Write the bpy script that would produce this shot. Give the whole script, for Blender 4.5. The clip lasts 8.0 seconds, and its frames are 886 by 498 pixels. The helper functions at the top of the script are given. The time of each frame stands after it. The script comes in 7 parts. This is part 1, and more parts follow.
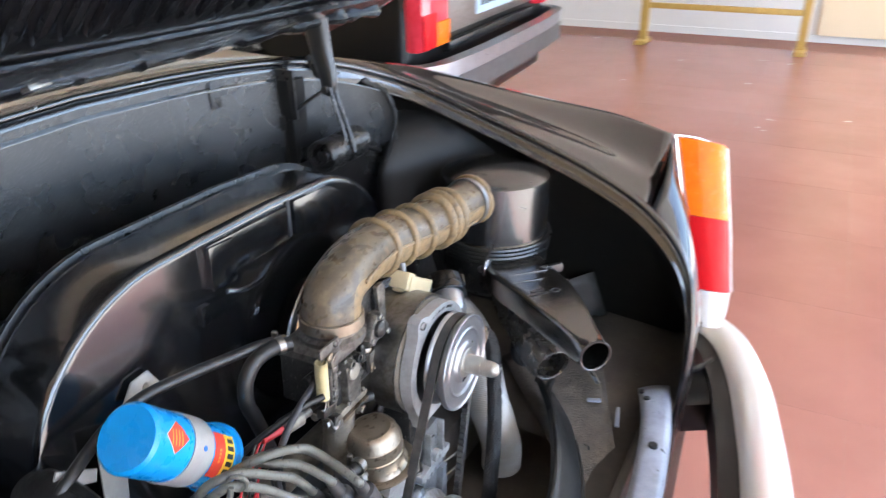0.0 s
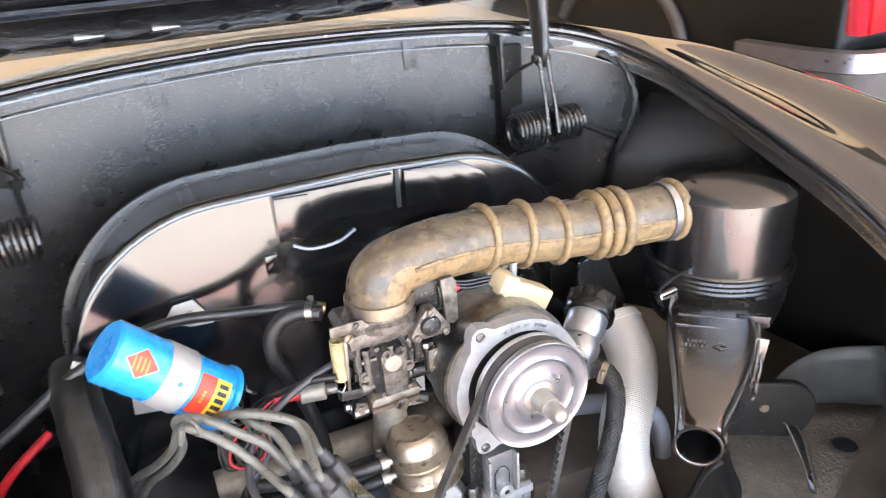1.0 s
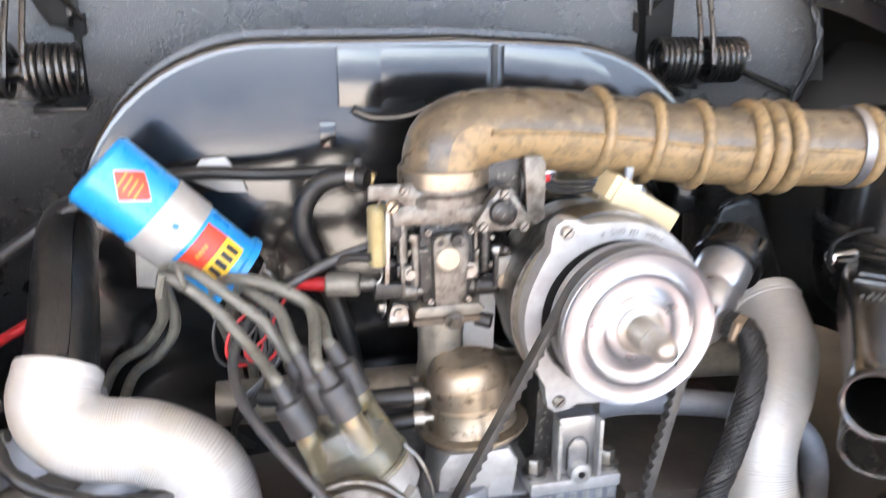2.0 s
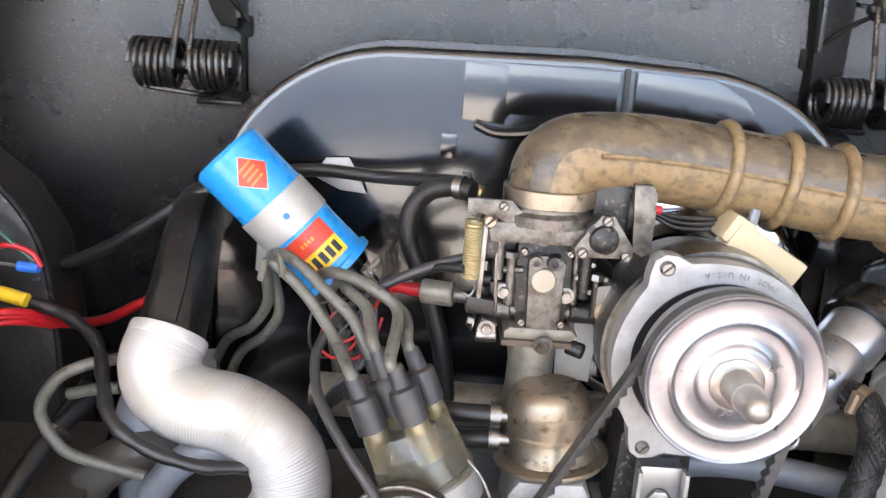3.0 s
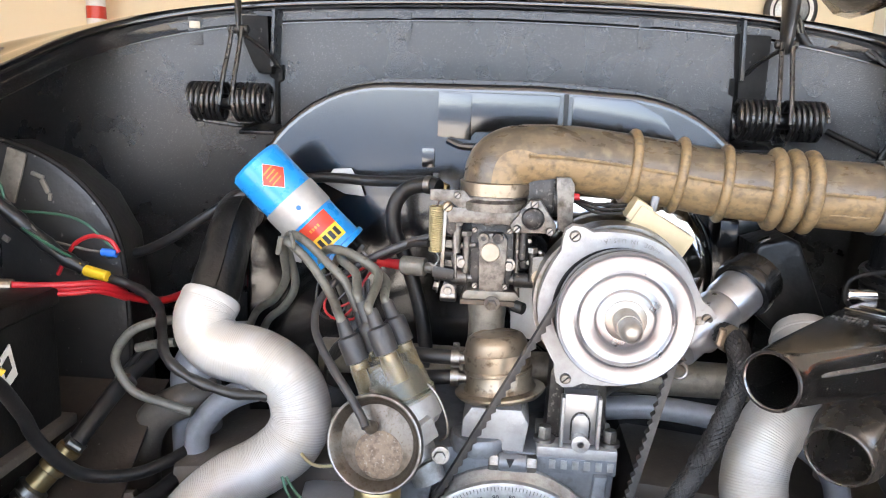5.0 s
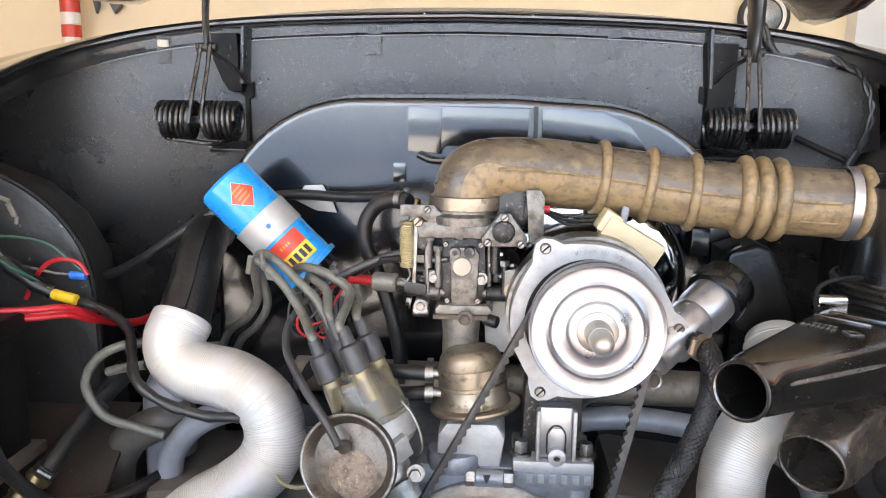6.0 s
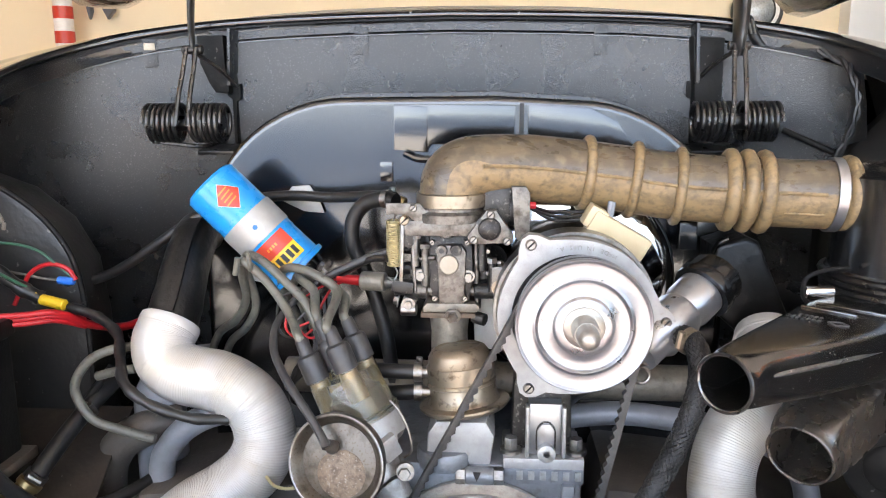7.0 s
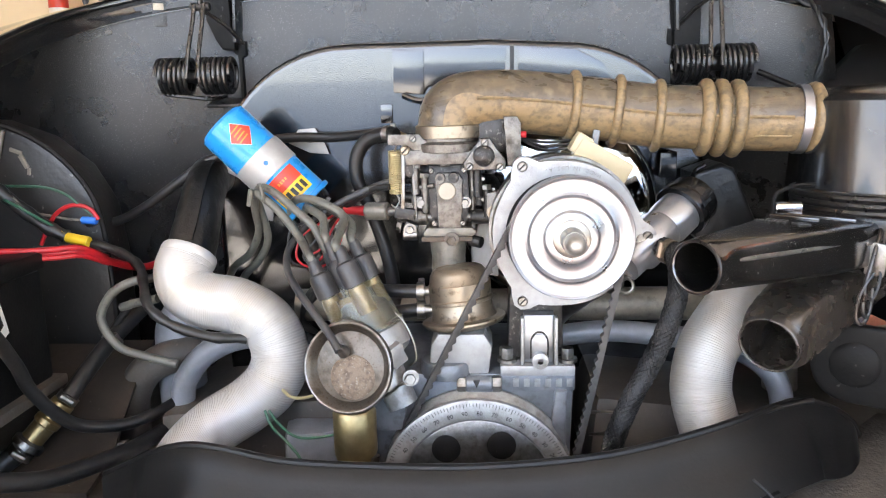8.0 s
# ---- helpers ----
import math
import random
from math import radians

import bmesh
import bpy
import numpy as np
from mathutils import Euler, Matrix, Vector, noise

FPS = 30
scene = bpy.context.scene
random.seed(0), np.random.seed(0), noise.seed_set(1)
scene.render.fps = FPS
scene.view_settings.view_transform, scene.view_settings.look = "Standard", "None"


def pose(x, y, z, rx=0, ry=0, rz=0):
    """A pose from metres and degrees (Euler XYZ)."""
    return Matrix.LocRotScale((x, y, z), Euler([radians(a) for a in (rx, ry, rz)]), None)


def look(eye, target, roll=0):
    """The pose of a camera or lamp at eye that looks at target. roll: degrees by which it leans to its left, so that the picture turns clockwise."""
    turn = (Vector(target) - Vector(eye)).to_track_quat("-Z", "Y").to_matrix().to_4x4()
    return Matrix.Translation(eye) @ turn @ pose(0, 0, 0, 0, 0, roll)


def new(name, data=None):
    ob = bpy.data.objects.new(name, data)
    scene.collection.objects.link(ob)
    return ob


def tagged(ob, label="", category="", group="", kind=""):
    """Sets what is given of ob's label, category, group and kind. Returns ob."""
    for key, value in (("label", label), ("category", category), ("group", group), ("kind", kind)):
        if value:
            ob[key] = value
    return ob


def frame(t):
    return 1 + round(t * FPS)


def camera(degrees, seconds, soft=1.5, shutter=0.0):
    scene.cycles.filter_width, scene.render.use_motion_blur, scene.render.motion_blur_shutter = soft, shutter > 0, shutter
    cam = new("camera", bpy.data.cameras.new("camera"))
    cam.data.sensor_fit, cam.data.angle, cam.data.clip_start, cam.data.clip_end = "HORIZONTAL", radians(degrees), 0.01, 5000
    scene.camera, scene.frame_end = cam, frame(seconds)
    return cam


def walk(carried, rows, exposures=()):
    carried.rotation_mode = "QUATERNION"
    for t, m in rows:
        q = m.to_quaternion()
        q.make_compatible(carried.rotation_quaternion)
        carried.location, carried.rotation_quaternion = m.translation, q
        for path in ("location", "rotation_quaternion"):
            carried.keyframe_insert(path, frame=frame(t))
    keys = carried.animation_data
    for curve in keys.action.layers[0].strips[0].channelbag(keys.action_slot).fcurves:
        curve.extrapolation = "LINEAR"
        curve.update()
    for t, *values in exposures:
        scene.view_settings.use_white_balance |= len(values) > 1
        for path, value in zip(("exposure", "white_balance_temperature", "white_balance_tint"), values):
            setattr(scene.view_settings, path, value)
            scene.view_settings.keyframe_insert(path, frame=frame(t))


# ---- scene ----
cam = camera(60.8, 8.0, soft=1.1, shutter=0.3)
PATH = [
    (0, (-0.5966, -0.3513, 1.2212), (1.0264, 0.4602, 0.3802), -0.17),
    (0.3, (-0.4957, -0.4155, 1.1859), (0.9086, 0.7095, 0.3126), -0.92),
    (0.5, (-0.3914, -0.4564, 1.1715), (0.8272, 0.8581, 0.2843), -1.96),
    (0.8, (-0.2793, -0.5130, 1.1734), (0.6640, 1.0188, 0.2995), -3.31),
    (1, (-0.2254, -0.5591, 1.1724), (0.5232, 1.0886, 0.3211), -3.98),
    (1.2, (-0.1937, -0.5858, 1.1738), (0.4299, 1.1243, 0.3450), -3.58),
    (1.5, (-0.1383, -0.5719, 1.1194), (0.3516, 1.2120, 0.3594), -3.10),
    (1.8, (-0.1173, -0.5133, 1.0126), (0.2912, 1.3180, 0.3199), -1.49),
    (2, (-0.1384, -0.4862, 0.9239), (0.2845, 1.3779, 0.3355), -0.10),
    (2.2, (-0.1567, -0.4700, 0.8532), (0.2652, 1.4119, 0.3236), 1.33),
    (3.3, (-0.0410, -0.4965, 0.9438), (-0.2556, 1.4181, 0.4066), 2.81),
    (3.5, (-0.0166, -0.5003, 0.9519), (-0.3250, 1.4094, 0.4440), 2.14),
    (3.7, (-0.0062, -0.5130, 0.9516), (-0.3356, 1.3912, 0.4363), 1.83),
    (4, (-0.0054, -0.5519, 0.8879), (-0.3074, 1.3661, 0.4084), 1.49),
    (4.2, (-0.0101, -0.5858, 0.8803), (-0.2942, 1.3382, 0.4139), 1.37),
    (4.5, (-0.0176, -0.6417, 0.8896), (-0.2618, 1.2974, 0.4653), 1.67),
    (4.8, (0.0017, -0.6705, 0.8969), (-0.2023, 1.2753, 0.4816), 1.82),
    (5, (0.0054, -0.6742, 0.8971), (-0.1664, 1.2772, 0.4937), 1.93),
    (6.5, (0.0276, -0.6663, 0.9021), (-0.1030, 1.2942, 0.5285), 0.47),
    (7, (0.0318, -0.6670, 0.8988), (-0.1030, 1.2930, 0.5242), -0.23),
    (7.2, (0.0316, -0.6753, 0.8933), (-0.1016, 1.2839, 0.5143), -0.49),
    (7.5, (0.0362, -0.7151, 0.8565), (-0.0937, 1.2427, 0.4688), -0.84),
    (7.7, (0.0370, -0.7296, 0.8441), (-0.0936, 1.2288, 0.4598), -1.01),
    (8, (0.0328, -0.7389, 0.8435), (-0.0918, 1.2178, 0.4486), -1.36),
]
EXPOSURE = [(0, 2.84, 6150, 12), (0.5, 3.1, 6350, 14), (1, 3.4, 6700, 15), (1.5, 3.42, 6900, 17), (2.2, 2.98, 6850, 15), (3.5, 2.72, 6900, 15), (5, 2.78, 6850, 14), (6.5, 2.68, 6850, 14), (8, 2.74, 6900, 14)]
walk(cam, [(t, look(eye, target, roll)) for t, eye, target, roll in PATH], EXPOSURE)

# ---- light ----
world = bpy.data.worlds.new("sky_world")
scene.world = world
world.use_nodes = True
wn = world.node_tree.nodes
sky = wn.new("ShaderNodeTexSky")
sky.sky_type, sky.sun_disc = "NISHITA", False
sky.sun_elevation, sky.sun_rotation = radians(47), radians(200)
world.node_tree.links.new(sky.outputs[0], wn["Background"].inputs[0])
wn["Background"].inputs[1].default_value = 0.15

sun = new("sun", bpy.data.lights.new("sun", "SUN"))
sun.data.energy, sun.data.angle, sun.data.color = 5.0, radians(0.5), (1.0, 0.95, 0.87)
sun.matrix_world = look((3.6, -9.7, 11.1), (0, 0, 0))


# ---- materials ----
def mat(name, c, rough=0.5, metal=0.0, c2=None, scale=60, amount=0.5, bump=0.0, bscale=None, coat=0.0, trans=0.0, ior=1.5, rvar=0.12,
        stretch=(1, 1, 1), fine=True, deep=0.001, speck=None, sscale=400, samount=0.62, soft=0.05, piece=0.0):
    m = bpy.data.materials.new(name)
    m.use_nodes = True
    nt = m.node_tree
    n, link = nt.nodes, nt.links.new
    p = n["Principled BSDF"]
    tc, mp = n.new("ShaderNodeTexCoord"), n.new("ShaderNodeMapping")
    mp.inputs["Scale"].default_value = stretch
    if piece:
        link(n.new("ShaderNodeNewGeometry").outputs["Position"], mp.inputs[0])
    else:
        link(tc.outputs["Object"], mp.inputs[0])
    big = n.new("ShaderNodeTexNoise")
    big.inputs["Scale"].default_value, big.inputs["Detail"].default_value, big.inputs["Roughness"].default_value = scale, 8, 0.62
    link(mp.outputs[0], big.inputs["Vector"])
    ramp = n.new("ShaderNodeValToRGB")
    ramp.color_ramp.elements[0].position, ramp.color_ramp.elements[1].position = 0.5 - 0.5 * (1 - amount) * 0.6, 0.5 + 0.25
    c2 = c2 or tuple(v * 0.72 for v in c)
    ramp.color_ramp.elements[0].color, ramp.color_ramp.elements[1].color = (*c, 1), (*c2, 1)
    link(big.outputs["Fac"], ramp.inputs[0])
    colour = ramp.outputs[0]
    if speck:
        sp = n.new("ShaderNodeTexNoise")
        sp.inputs["Scale"].default_value, sp.inputs["Detail"].default_value = sscale, 3
        link(tc.outputs["Object"], sp.inputs["Vector"])
        sr = n.new("ShaderNodeValToRGB")
        sr.color_ramp.elements[0].position, sr.color_ramp.elements[1].position = samount, min(samount + soft, 1)
        link(sp.outputs["Fac"], sr.inputs[0])
        mx = n.new("ShaderNodeMix")
        mx.data_type = "RGBA"
        link(sr.outputs[0], mx.inputs["Factor"])
        link(colour, mx.inputs["A"])
        mx.inputs["B"].default_value = (*speck, 1)
        colour = mx.outputs["Result"]
    if piece:
        oi, hs = n.new("ShaderNodeObjectInfo"), n.new("ShaderNodeHueSaturation")
        mr = n.new("ShaderNodeMapRange")
        mr.inputs["To Min"].default_value, mr.inputs["To Max"].default_value = 1 - piece, 1 + piece
        link(oi.outputs["Random"], mr.inputs["Value"])
        link(mr.outputs[0], hs.inputs["Value"])
        link(colour, hs.inputs["Color"])
        colour = hs.outputs[0]
    link(colour, p.inputs["Base Color"])
    p.inputs["Metallic"].default_value, p.inputs["IOR"].default_value = metal, ior
    p.inputs["Coat Weight"].default_value, p.inputs["Coat Roughness"].default_value = coat, 0.05
    p.inputs["Transmission Weight"].default_value = trans
    rr = n.new("ShaderNodeMapRange")
    rr.inputs["To Min"].default_value, rr.inputs["To Max"].default_value = max(rough - rvar, 0.02), min(rough + rvar, 1)
    rn = n.new("ShaderNodeTexNoise")
    rn.inputs["Scale"].default_value, rn.inputs["Detail"].default_value = scale * 2.3, 6
    link(mp.outputs[0], rn.inputs["Vector"])
    link(rn.outputs["Fac"], rr.inputs["Value"])
    link(rr.outputs[0], p.inputs["Roughness"])
    if bump:
        bn = n.new("ShaderNodeTexNoise")
        bn.inputs["Scale"].default_value, bn.inputs["Detail"].default_value = bscale or scale * 6, 4 if fine else 2
        link(mp.outputs[0], bn.inputs["Vector"])
        b = n.new("ShaderNodeBump")
        b.inputs["Strength"].default_value, b.inputs["Distance"].default_value = min(bump, 1.0), deep
        link(bn.outputs["Fac"], b.inputs["Height"])
        link(b.outputs[0], p.inputs["Normal"])
    return m


M = {}
M["board"] = mat("black_tar_board", (0.004, 0.004, 0.0042), 0.28, c2=(0.008, 0.0077, 0.0074), scale=9, bump=0.65, bscale=820, deep=0.0009, speck=(0.085, 0.082, 0.078), sscale=520, samount=0.60, soft=0.12, rvar=0.07, ior=1.68)
M["fender_paint"] = mat("dusty_black_paint", (0.004, 0.004, 0.0044), 0.05, c2=(0.006, 0.006, 0.006), scale=14, rvar=0.03, ior=1.7, coat=0.8)
M["paint"] = mat("black_gloss_paint", (0.008, 0.008, 0.009), 0.07, c2=(0.012, 0.012, 0.013), scale=14, coat=0.6, rvar=0.03)
M["satin"] = mat("black_satin_steel", (0.005, 0.005, 0.0053), 0.30, c2=(0.011, 0.0105, 0.010), scale=40, bump=0.12, bscale=600, rvar=0.12, ior=1.6)
M["shroud"] = mat("black_enamel_shroud", (0.004, 0.0043, 0.005), 0.15, c2=(0.007, 0.0073, 0.008), scale=18, bump=0.14, bscale=700, deep=0.0006, coat=0.5, speck=(0.18, 0.18, 0.18), sscale=260, samount=0.78, rvar=0.06, ior=1.75)
M["worn_black"] = mat("worn_black_paint", (0.024, 0.021, 0.018), 0.45, c2=(0.055, 0.046, 0.037), scale=26, bump=0.35, bscale=340, speck=(0.22, 0.21, 0.20), sscale=90, samount=0.76)
M["dusty_tin"] = mat("dusty_black_tin", (0.060, 0.052, 0.045), 0.46, c2=(0.120, 0.100, 0.079), scale=14, bump=0.4, bscale=240, speck=(0.12, 0.105, 0.085), sscale=170, samount=0.66)
M["rubber"] = mat("black_rubber", (0.007, 0.007, 0.007), 0.42, c2=(0.017, 0.016, 0.015), scale=50, bump=0.2, bscale=700)
M["seal"] = mat("smooth_black_rubber", (0.007, 0.0066, 0.0062), 0.34, c2=(0.014, 0.013, 0.012), scale=16, ior=1.30, bump=0.12, bscale=300, speck=(0.2, 0.2, 0.2), sscale=150, samount=0.81)
M["brown_rubber"] = mat("brown_hose_rubber", (0.25, 0.17, 0.085), 0.46, c2=(0.10, 0.072, 0.042), scale=85, amount=0.9, stretch=(0.6, 1, 1), bump=0.55, bscale=260, speck=(0.085, 0.063, 0.040), sscale=150, samount=0.50, soft=0.28, rvar=0.2)
M["cast"] = mat("cast_aluminium", (0.42, 0.42, 0.41), 0.42, 0.6, c2=(0.22, 0.21, 0.195), scale=70, bump=0.45, bscale=420, speck=(0.20, 0.18, 0.155), sscale=110, samount=0.55, soft=0.3)
M["grease_cast"] = mat("greasy_cast_metal", (0.19, 0.175, 0.155), 0.40, 0.7, c2=(0.045, 0.038, 0.031), scale=120, amount=0.8, bump=0.5, bscale=420, speck=(0.06, 0.05, 0.038), sscale=130, samount=0.50, soft=0.3)
M["dark_cast"] = mat("dark_greasy_metal", (0.055, 0.052, 0.05), 0.38, 0.6, c2=(0.016, 0.015, 0.013), scale=85, bump=0.45, bscale=420, speck=(0.16, 0.15, 0.135), sscale=260, samount=0.60, soft=0.12)
M["case"] = mat("grey_painted_case", (0.25, 0.265, 0.285), 0.42, 0.45, c2=(0.14, 0.147, 0.16), scale=34, bump=0.4, bscale=380, speck=(0.09, 0.083, 0.075), sscale=90, samount=0.56, soft=0.3)
M["hub_steel"] = mat("tarnished_hub_steel", (0.42, 0.40, 0.36), 0.34, 0.7, c2=(0.30, 0.275, 0.235), scale=60, bump=0.25, bscale=300)
M["polish"] = mat("polished_steel", (0.38, 0.387, 0.40), 0.31, 0.84, c2=(0.31, 0.315, 0.325), scale=22, rvar=0.1, bump=0.05, bscale=300, speck=(0.29, 0.28, 0.265), sscale=95, samount=0.58, soft=0.3)
M["pale_cast"] = mat("pale_cast_aluminium", (0.40, 0.40, 0.397), 0.45, 0.45, c2=(0.29, 0.286, 0.278), scale=60, bump=0.3, bscale=500, speck=(0.27, 0.25, 0.22), sscale=140, samount=0.60, soft=0.25)
M["olive_cast"] = mat("oil_stained_cast", (0.24, 0.215, 0.175), 0.46, 0.35, c2=(0.13, 0.112, 0.088), scale=55, amount=0.7, bump=0.35, bscale=420, speck=(0.09, 0.075, 0.056), sscale=120, samount=0.58, soft=0.3)
M["side_paint"] = mat("dull_brown_black_paint", (0.007, 0.0066, 0.006), 0.42, c2=(0.012, 0.0107, 0.0095), scale=7, bump=0.1, bscale=300, ior=1.32, rvar=0.06)
M["arch_paint"] = mat("dull_grey_black_paint", (0.009, 0.0086, 0.0082), 0.42, c2=(0.014, 0.0127, 0.0115), scale=9, bump=0.12, bscale=300, rvar=0.06, ior=1.38)
# Darker, duller copy of the black paint; it holds the shade on these parts.
M["shade_black"] = mat("shaded_black_paint", (0.004, 0.004, 0.004), 0.35, c2=(0.006, 0.006, 0.006), scale=3, ior=1.36)
M["lid_paint"] = mat("brushed_thick_black_paint", (0.006, 0.006, 0.0065), 0.10, c2=(0.010, 0.010, 0.011), scale=14, coat=0.5, rvar=0.05, bump=0.7, bscale=85, deep=0.0022, fine=False)
# Chrome given a pale base colour that holds the reflected sky.
M["silver"] = mat("sky_toned_chrome", (0.80, 0.80, 0.79), 0.22, 0.25, c2=(0.74, 0.74, 0.72), scale=8, rvar=0.06, coat=0.5)
M["can_paint"] = mat("black_can_paint", (0.005, 0.005, 0.0052), 0.24, c2=(0.010, 0.010, 0.010), scale=30, bump=0.10, bscale=300, rvar=0.08, ior=2.0, coat=0.3, speck=(0.16, 0.16, 0.15), sscale=190, samount=0.74)
M["chrome"] = mat("chrome", (0.85, 0.85, 0.84), 0.07, 1.0, c2=(0.80, 0.79, 0.77), scale=40, rvar=0.04)
M["zinc"] = mat("zinc_steel", (0.31, 0.30, 0.285), 0.36, 1.0, c2=(0.16, 0.15, 0.135), scale=110, bump=0.25, bscale=500, speck=(0.15, 0.125, 0.095), sscale=160, samount=0.55, soft=0.25)
M["bronze"] = mat("brown_plated_steel", (0.36, 0.30, 0.225), 0.40, 0.85, c2=(0.27, 0.22, 0.165), scale=45, rvar=0.14, bump=0.18, bscale=300, speck=(0.12, 0.09, 0.06), sscale=120, samount=0.56, soft=0.16)
M["brass"] = mat("brass", (0.42, 0.32, 0.16), 0.36, 0.9, c2=(0.26, 0.19, 0.095), scale=60, bump=0.1)
M["tin_can"] = mat("rusty_zinc_can", (0.12, 0.105, 0.088), 0.36, 0.8, c2=(0.035, 0.027, 0.020), scale=60, amount=0.9, bump=0.25, bscale=600, speck=(0.08, 0.058, 0.042), sscale=420, samount=0.56, soft=0.16)
M["blue"] = mat("blue_coil_paint", (0.010, 0.27, 0.66), 0.28, c2=(0.008, 0.24, 0.60), scale=25, coat=0.4, rvar=0.05)
M["strap"] = mat("dull_zinc_strap", (0.40, 0.39, 0.365), 0.45, 0.35, c2=(0.33, 0.32, 0.30), scale=60, bump=0.08)
M["red_print"] = mat("red_print", (0.62, 0.035, 0.025), 0.35, c2=(0.52, 0.06, 0.02), scale=120)
M["orange_print"] = mat("orange_print", (0.80, 0.26, 0.03), 0.35, scale=120, c2=(0.72, 0.22, 0.03))
M["yellow_print"] = mat("yellow_print", (0.80, 0.50, 0.03), 0.35, scale=120, c2=(0.74, 0.44, 0.03))
M["white_print"] = mat("white_print", (0.78, 0.75, 0.70), 0.4, scale=120, c2=(0.7, 0.66, 0.6))
M["ink"] = mat("black_ink", (0.02, 0.02, 0.02), 0.5, scale=90)
M["paper"] = mat("white_bracket", (0.58, 0.58, 0.56), 0.4, 0.15, c2=(0.55, 0.54, 0.52), scale=45, bump=0.1)
M["duct"] = mat("silver_paper_duct", (0.47, 0.465, 0.455), 0.38, 0.22, c2=(0.43, 0.365, 0.275), scale=13, amount=0.75, bump=0.08, bscale=500)
M["duct_boot"] = mat("black_leather_like_boot", (0.005, 0.005, 0.0048), 0.33, c2=(0.016, 0.015, 0.014), scale=45, bump=0.7, bscale=110, deep=0.0016, ior=1.42)
M["grey_pipe"] = mat("grey_painted_pipe", (0.27, 0.28, 0.305), 0.40, 0.15, c2=(0.17, 0.173, 0.18), scale=24, bump=0.15, bscale=400)
M["lead"] = mat("grey_lead_sheath", (0.130, 0.126, 0.104), 0.40, c2=(0.085, 0.081, 0.066), scale=60, bump=0.2, bscale=400, speck=(0.05, 0.046, 0.038), sscale=190, samount=0.58, soft=0.14)
M["boot"] = mat("dark_grey_boot", (0.028, 0.028, 0.030), 0.42, c2=(0.055, 0.052, 0.048), scale=60, bump=0.15)
M["cable"] = mat("black_cable_sheath", (0.008, 0.008, 0.008), 0.36, c2=(0.02, 0.019, 0.018), scale=70, bump=0.15)
M["red"] = mat("red_cable", (0.46, 0.012, 0.018), 0.42, c2=(0.34, 0.010, 0.013), scale=60)
M["green"] = mat("green_wire", (0.03, 0.105, 0.062), 0.4, scale=60)
M["yellow"] = mat("yellow_wire", (0.72, 0.46, 0.02), 0.4, scale=60)
M["blue_splice"] = mat("blue_crimp", (0.02, 0.16, 0.62), 0.35, scale=60)
M["cream"] = mat("cream_plastic", (0.52, 0.43, 0.27), 0.40, c2=(0.45, 0.36, 0.21), scale=35, bump=0.06)
M["plastic"] = mat("black_plastic", (0.005, 0.005, 0.005), 0.16, c2=(0.009, 0.009, 0.009), scale=60, rvar=0.06)
M["amber"] = mat("smoky_clear_plastic", (0.93, 0.88, 0.70), 0.08, c2=(0.88, 0.80, 0.56), scale=40, trans=0.92, ior=1.46, rvar=0.06)
M["corrosion"] = mat("corroded_zinc", (0.17, 0.125, 0.088), 0.6, 0.1, c2=(0.05, 0.033, 0.023), scale=150, amount=0.9, bump=0.6, bscale=600, speck=(0.30, 0.27, 0.23), sscale=420, samount=0.57, soft=0.2)
M["gold_wire"] = mat("gold_zinc_wire", (0.52, 0.45, 0.26), 0.34, 0.6, c2=(0.40, 0.34, 0.19), scale=90)
M["dark_tar"] = mat("dark_tar_coat", (0.009, 0.0085, 0.008), 0.45, c2=(0.018, 0.0165, 0.015), scale=20, bump=0.6, bscale=160, ior=1.22, speck=(0.07, 0.065, 0.06), sscale=150, samount=0.70, soft=0.03)
M["arch_tar"] = mat("scuffed_arch_coat", (0.014, 0.013, 0.012), 0.36, c2=(0.030, 0.027, 0.024), scale=14, amount=0.7, bump=0.5, bscale=160, ior=1.55, speck=(0.14, 0.13, 0.115), sscale=120, samount=0.70, soft=0.05)
M["grey_tin"] = mat("dull_grey_tin", (0.075, 0.073, 0.070), 0.45, c2=(0.045, 0.042, 0.038), scale=20, bump=0.2, bscale=300)
M["tab"] = mat("dull_black_tab", (0.007, 0.007, 0.007), 0.34, c2=(0.014, 0.0135, 0.013), scale=60, bump=0.3, bscale=500, ior=1.75)
M["lip_gloss"] = mat("glossy_lip_paint", (0.006, 0.006, 0.006), 0.13, c2=(0.012, 0.012, 0.012), scale=30, bump=0.2, bscale=160, rvar=0.06, ior=1.9, speck=(0.4, 0.39, 0.38), sscale=120, samount=0.73)
# Pale metal for a highlight painted on the snorkel's ridge.
M["ridge_highlight"] = mat("pale_ridge_highlight", (0.17, 0.167, 0.16), 0.30, 0.6, c2=(0.035, 0.034, 0.032), scale=45, amount=0.7, bump=0.35, bscale=260, speck=(0.36, 0.35, 0.33), sscale=200, samount=0.66)
M["spring_steel"] = mat("dark_spring_steel", (0.10, 0.095, 0.09), 0.30, 0.85, c2=(0.045, 0.042, 0.038), scale=80, bump=0.1)
M["snorkel"] = mat("sheet_metal_black", (0.006, 0.0059, 0.0057), 0.18, c2=(0.014, 0.013, 0.012), scale=26, bump=0.10, bscale=220, rvar=0.05, ior=2.3, speck=(0.26, 0.25, 0.23), sscale=420, samount=0.69, soft=0.03)
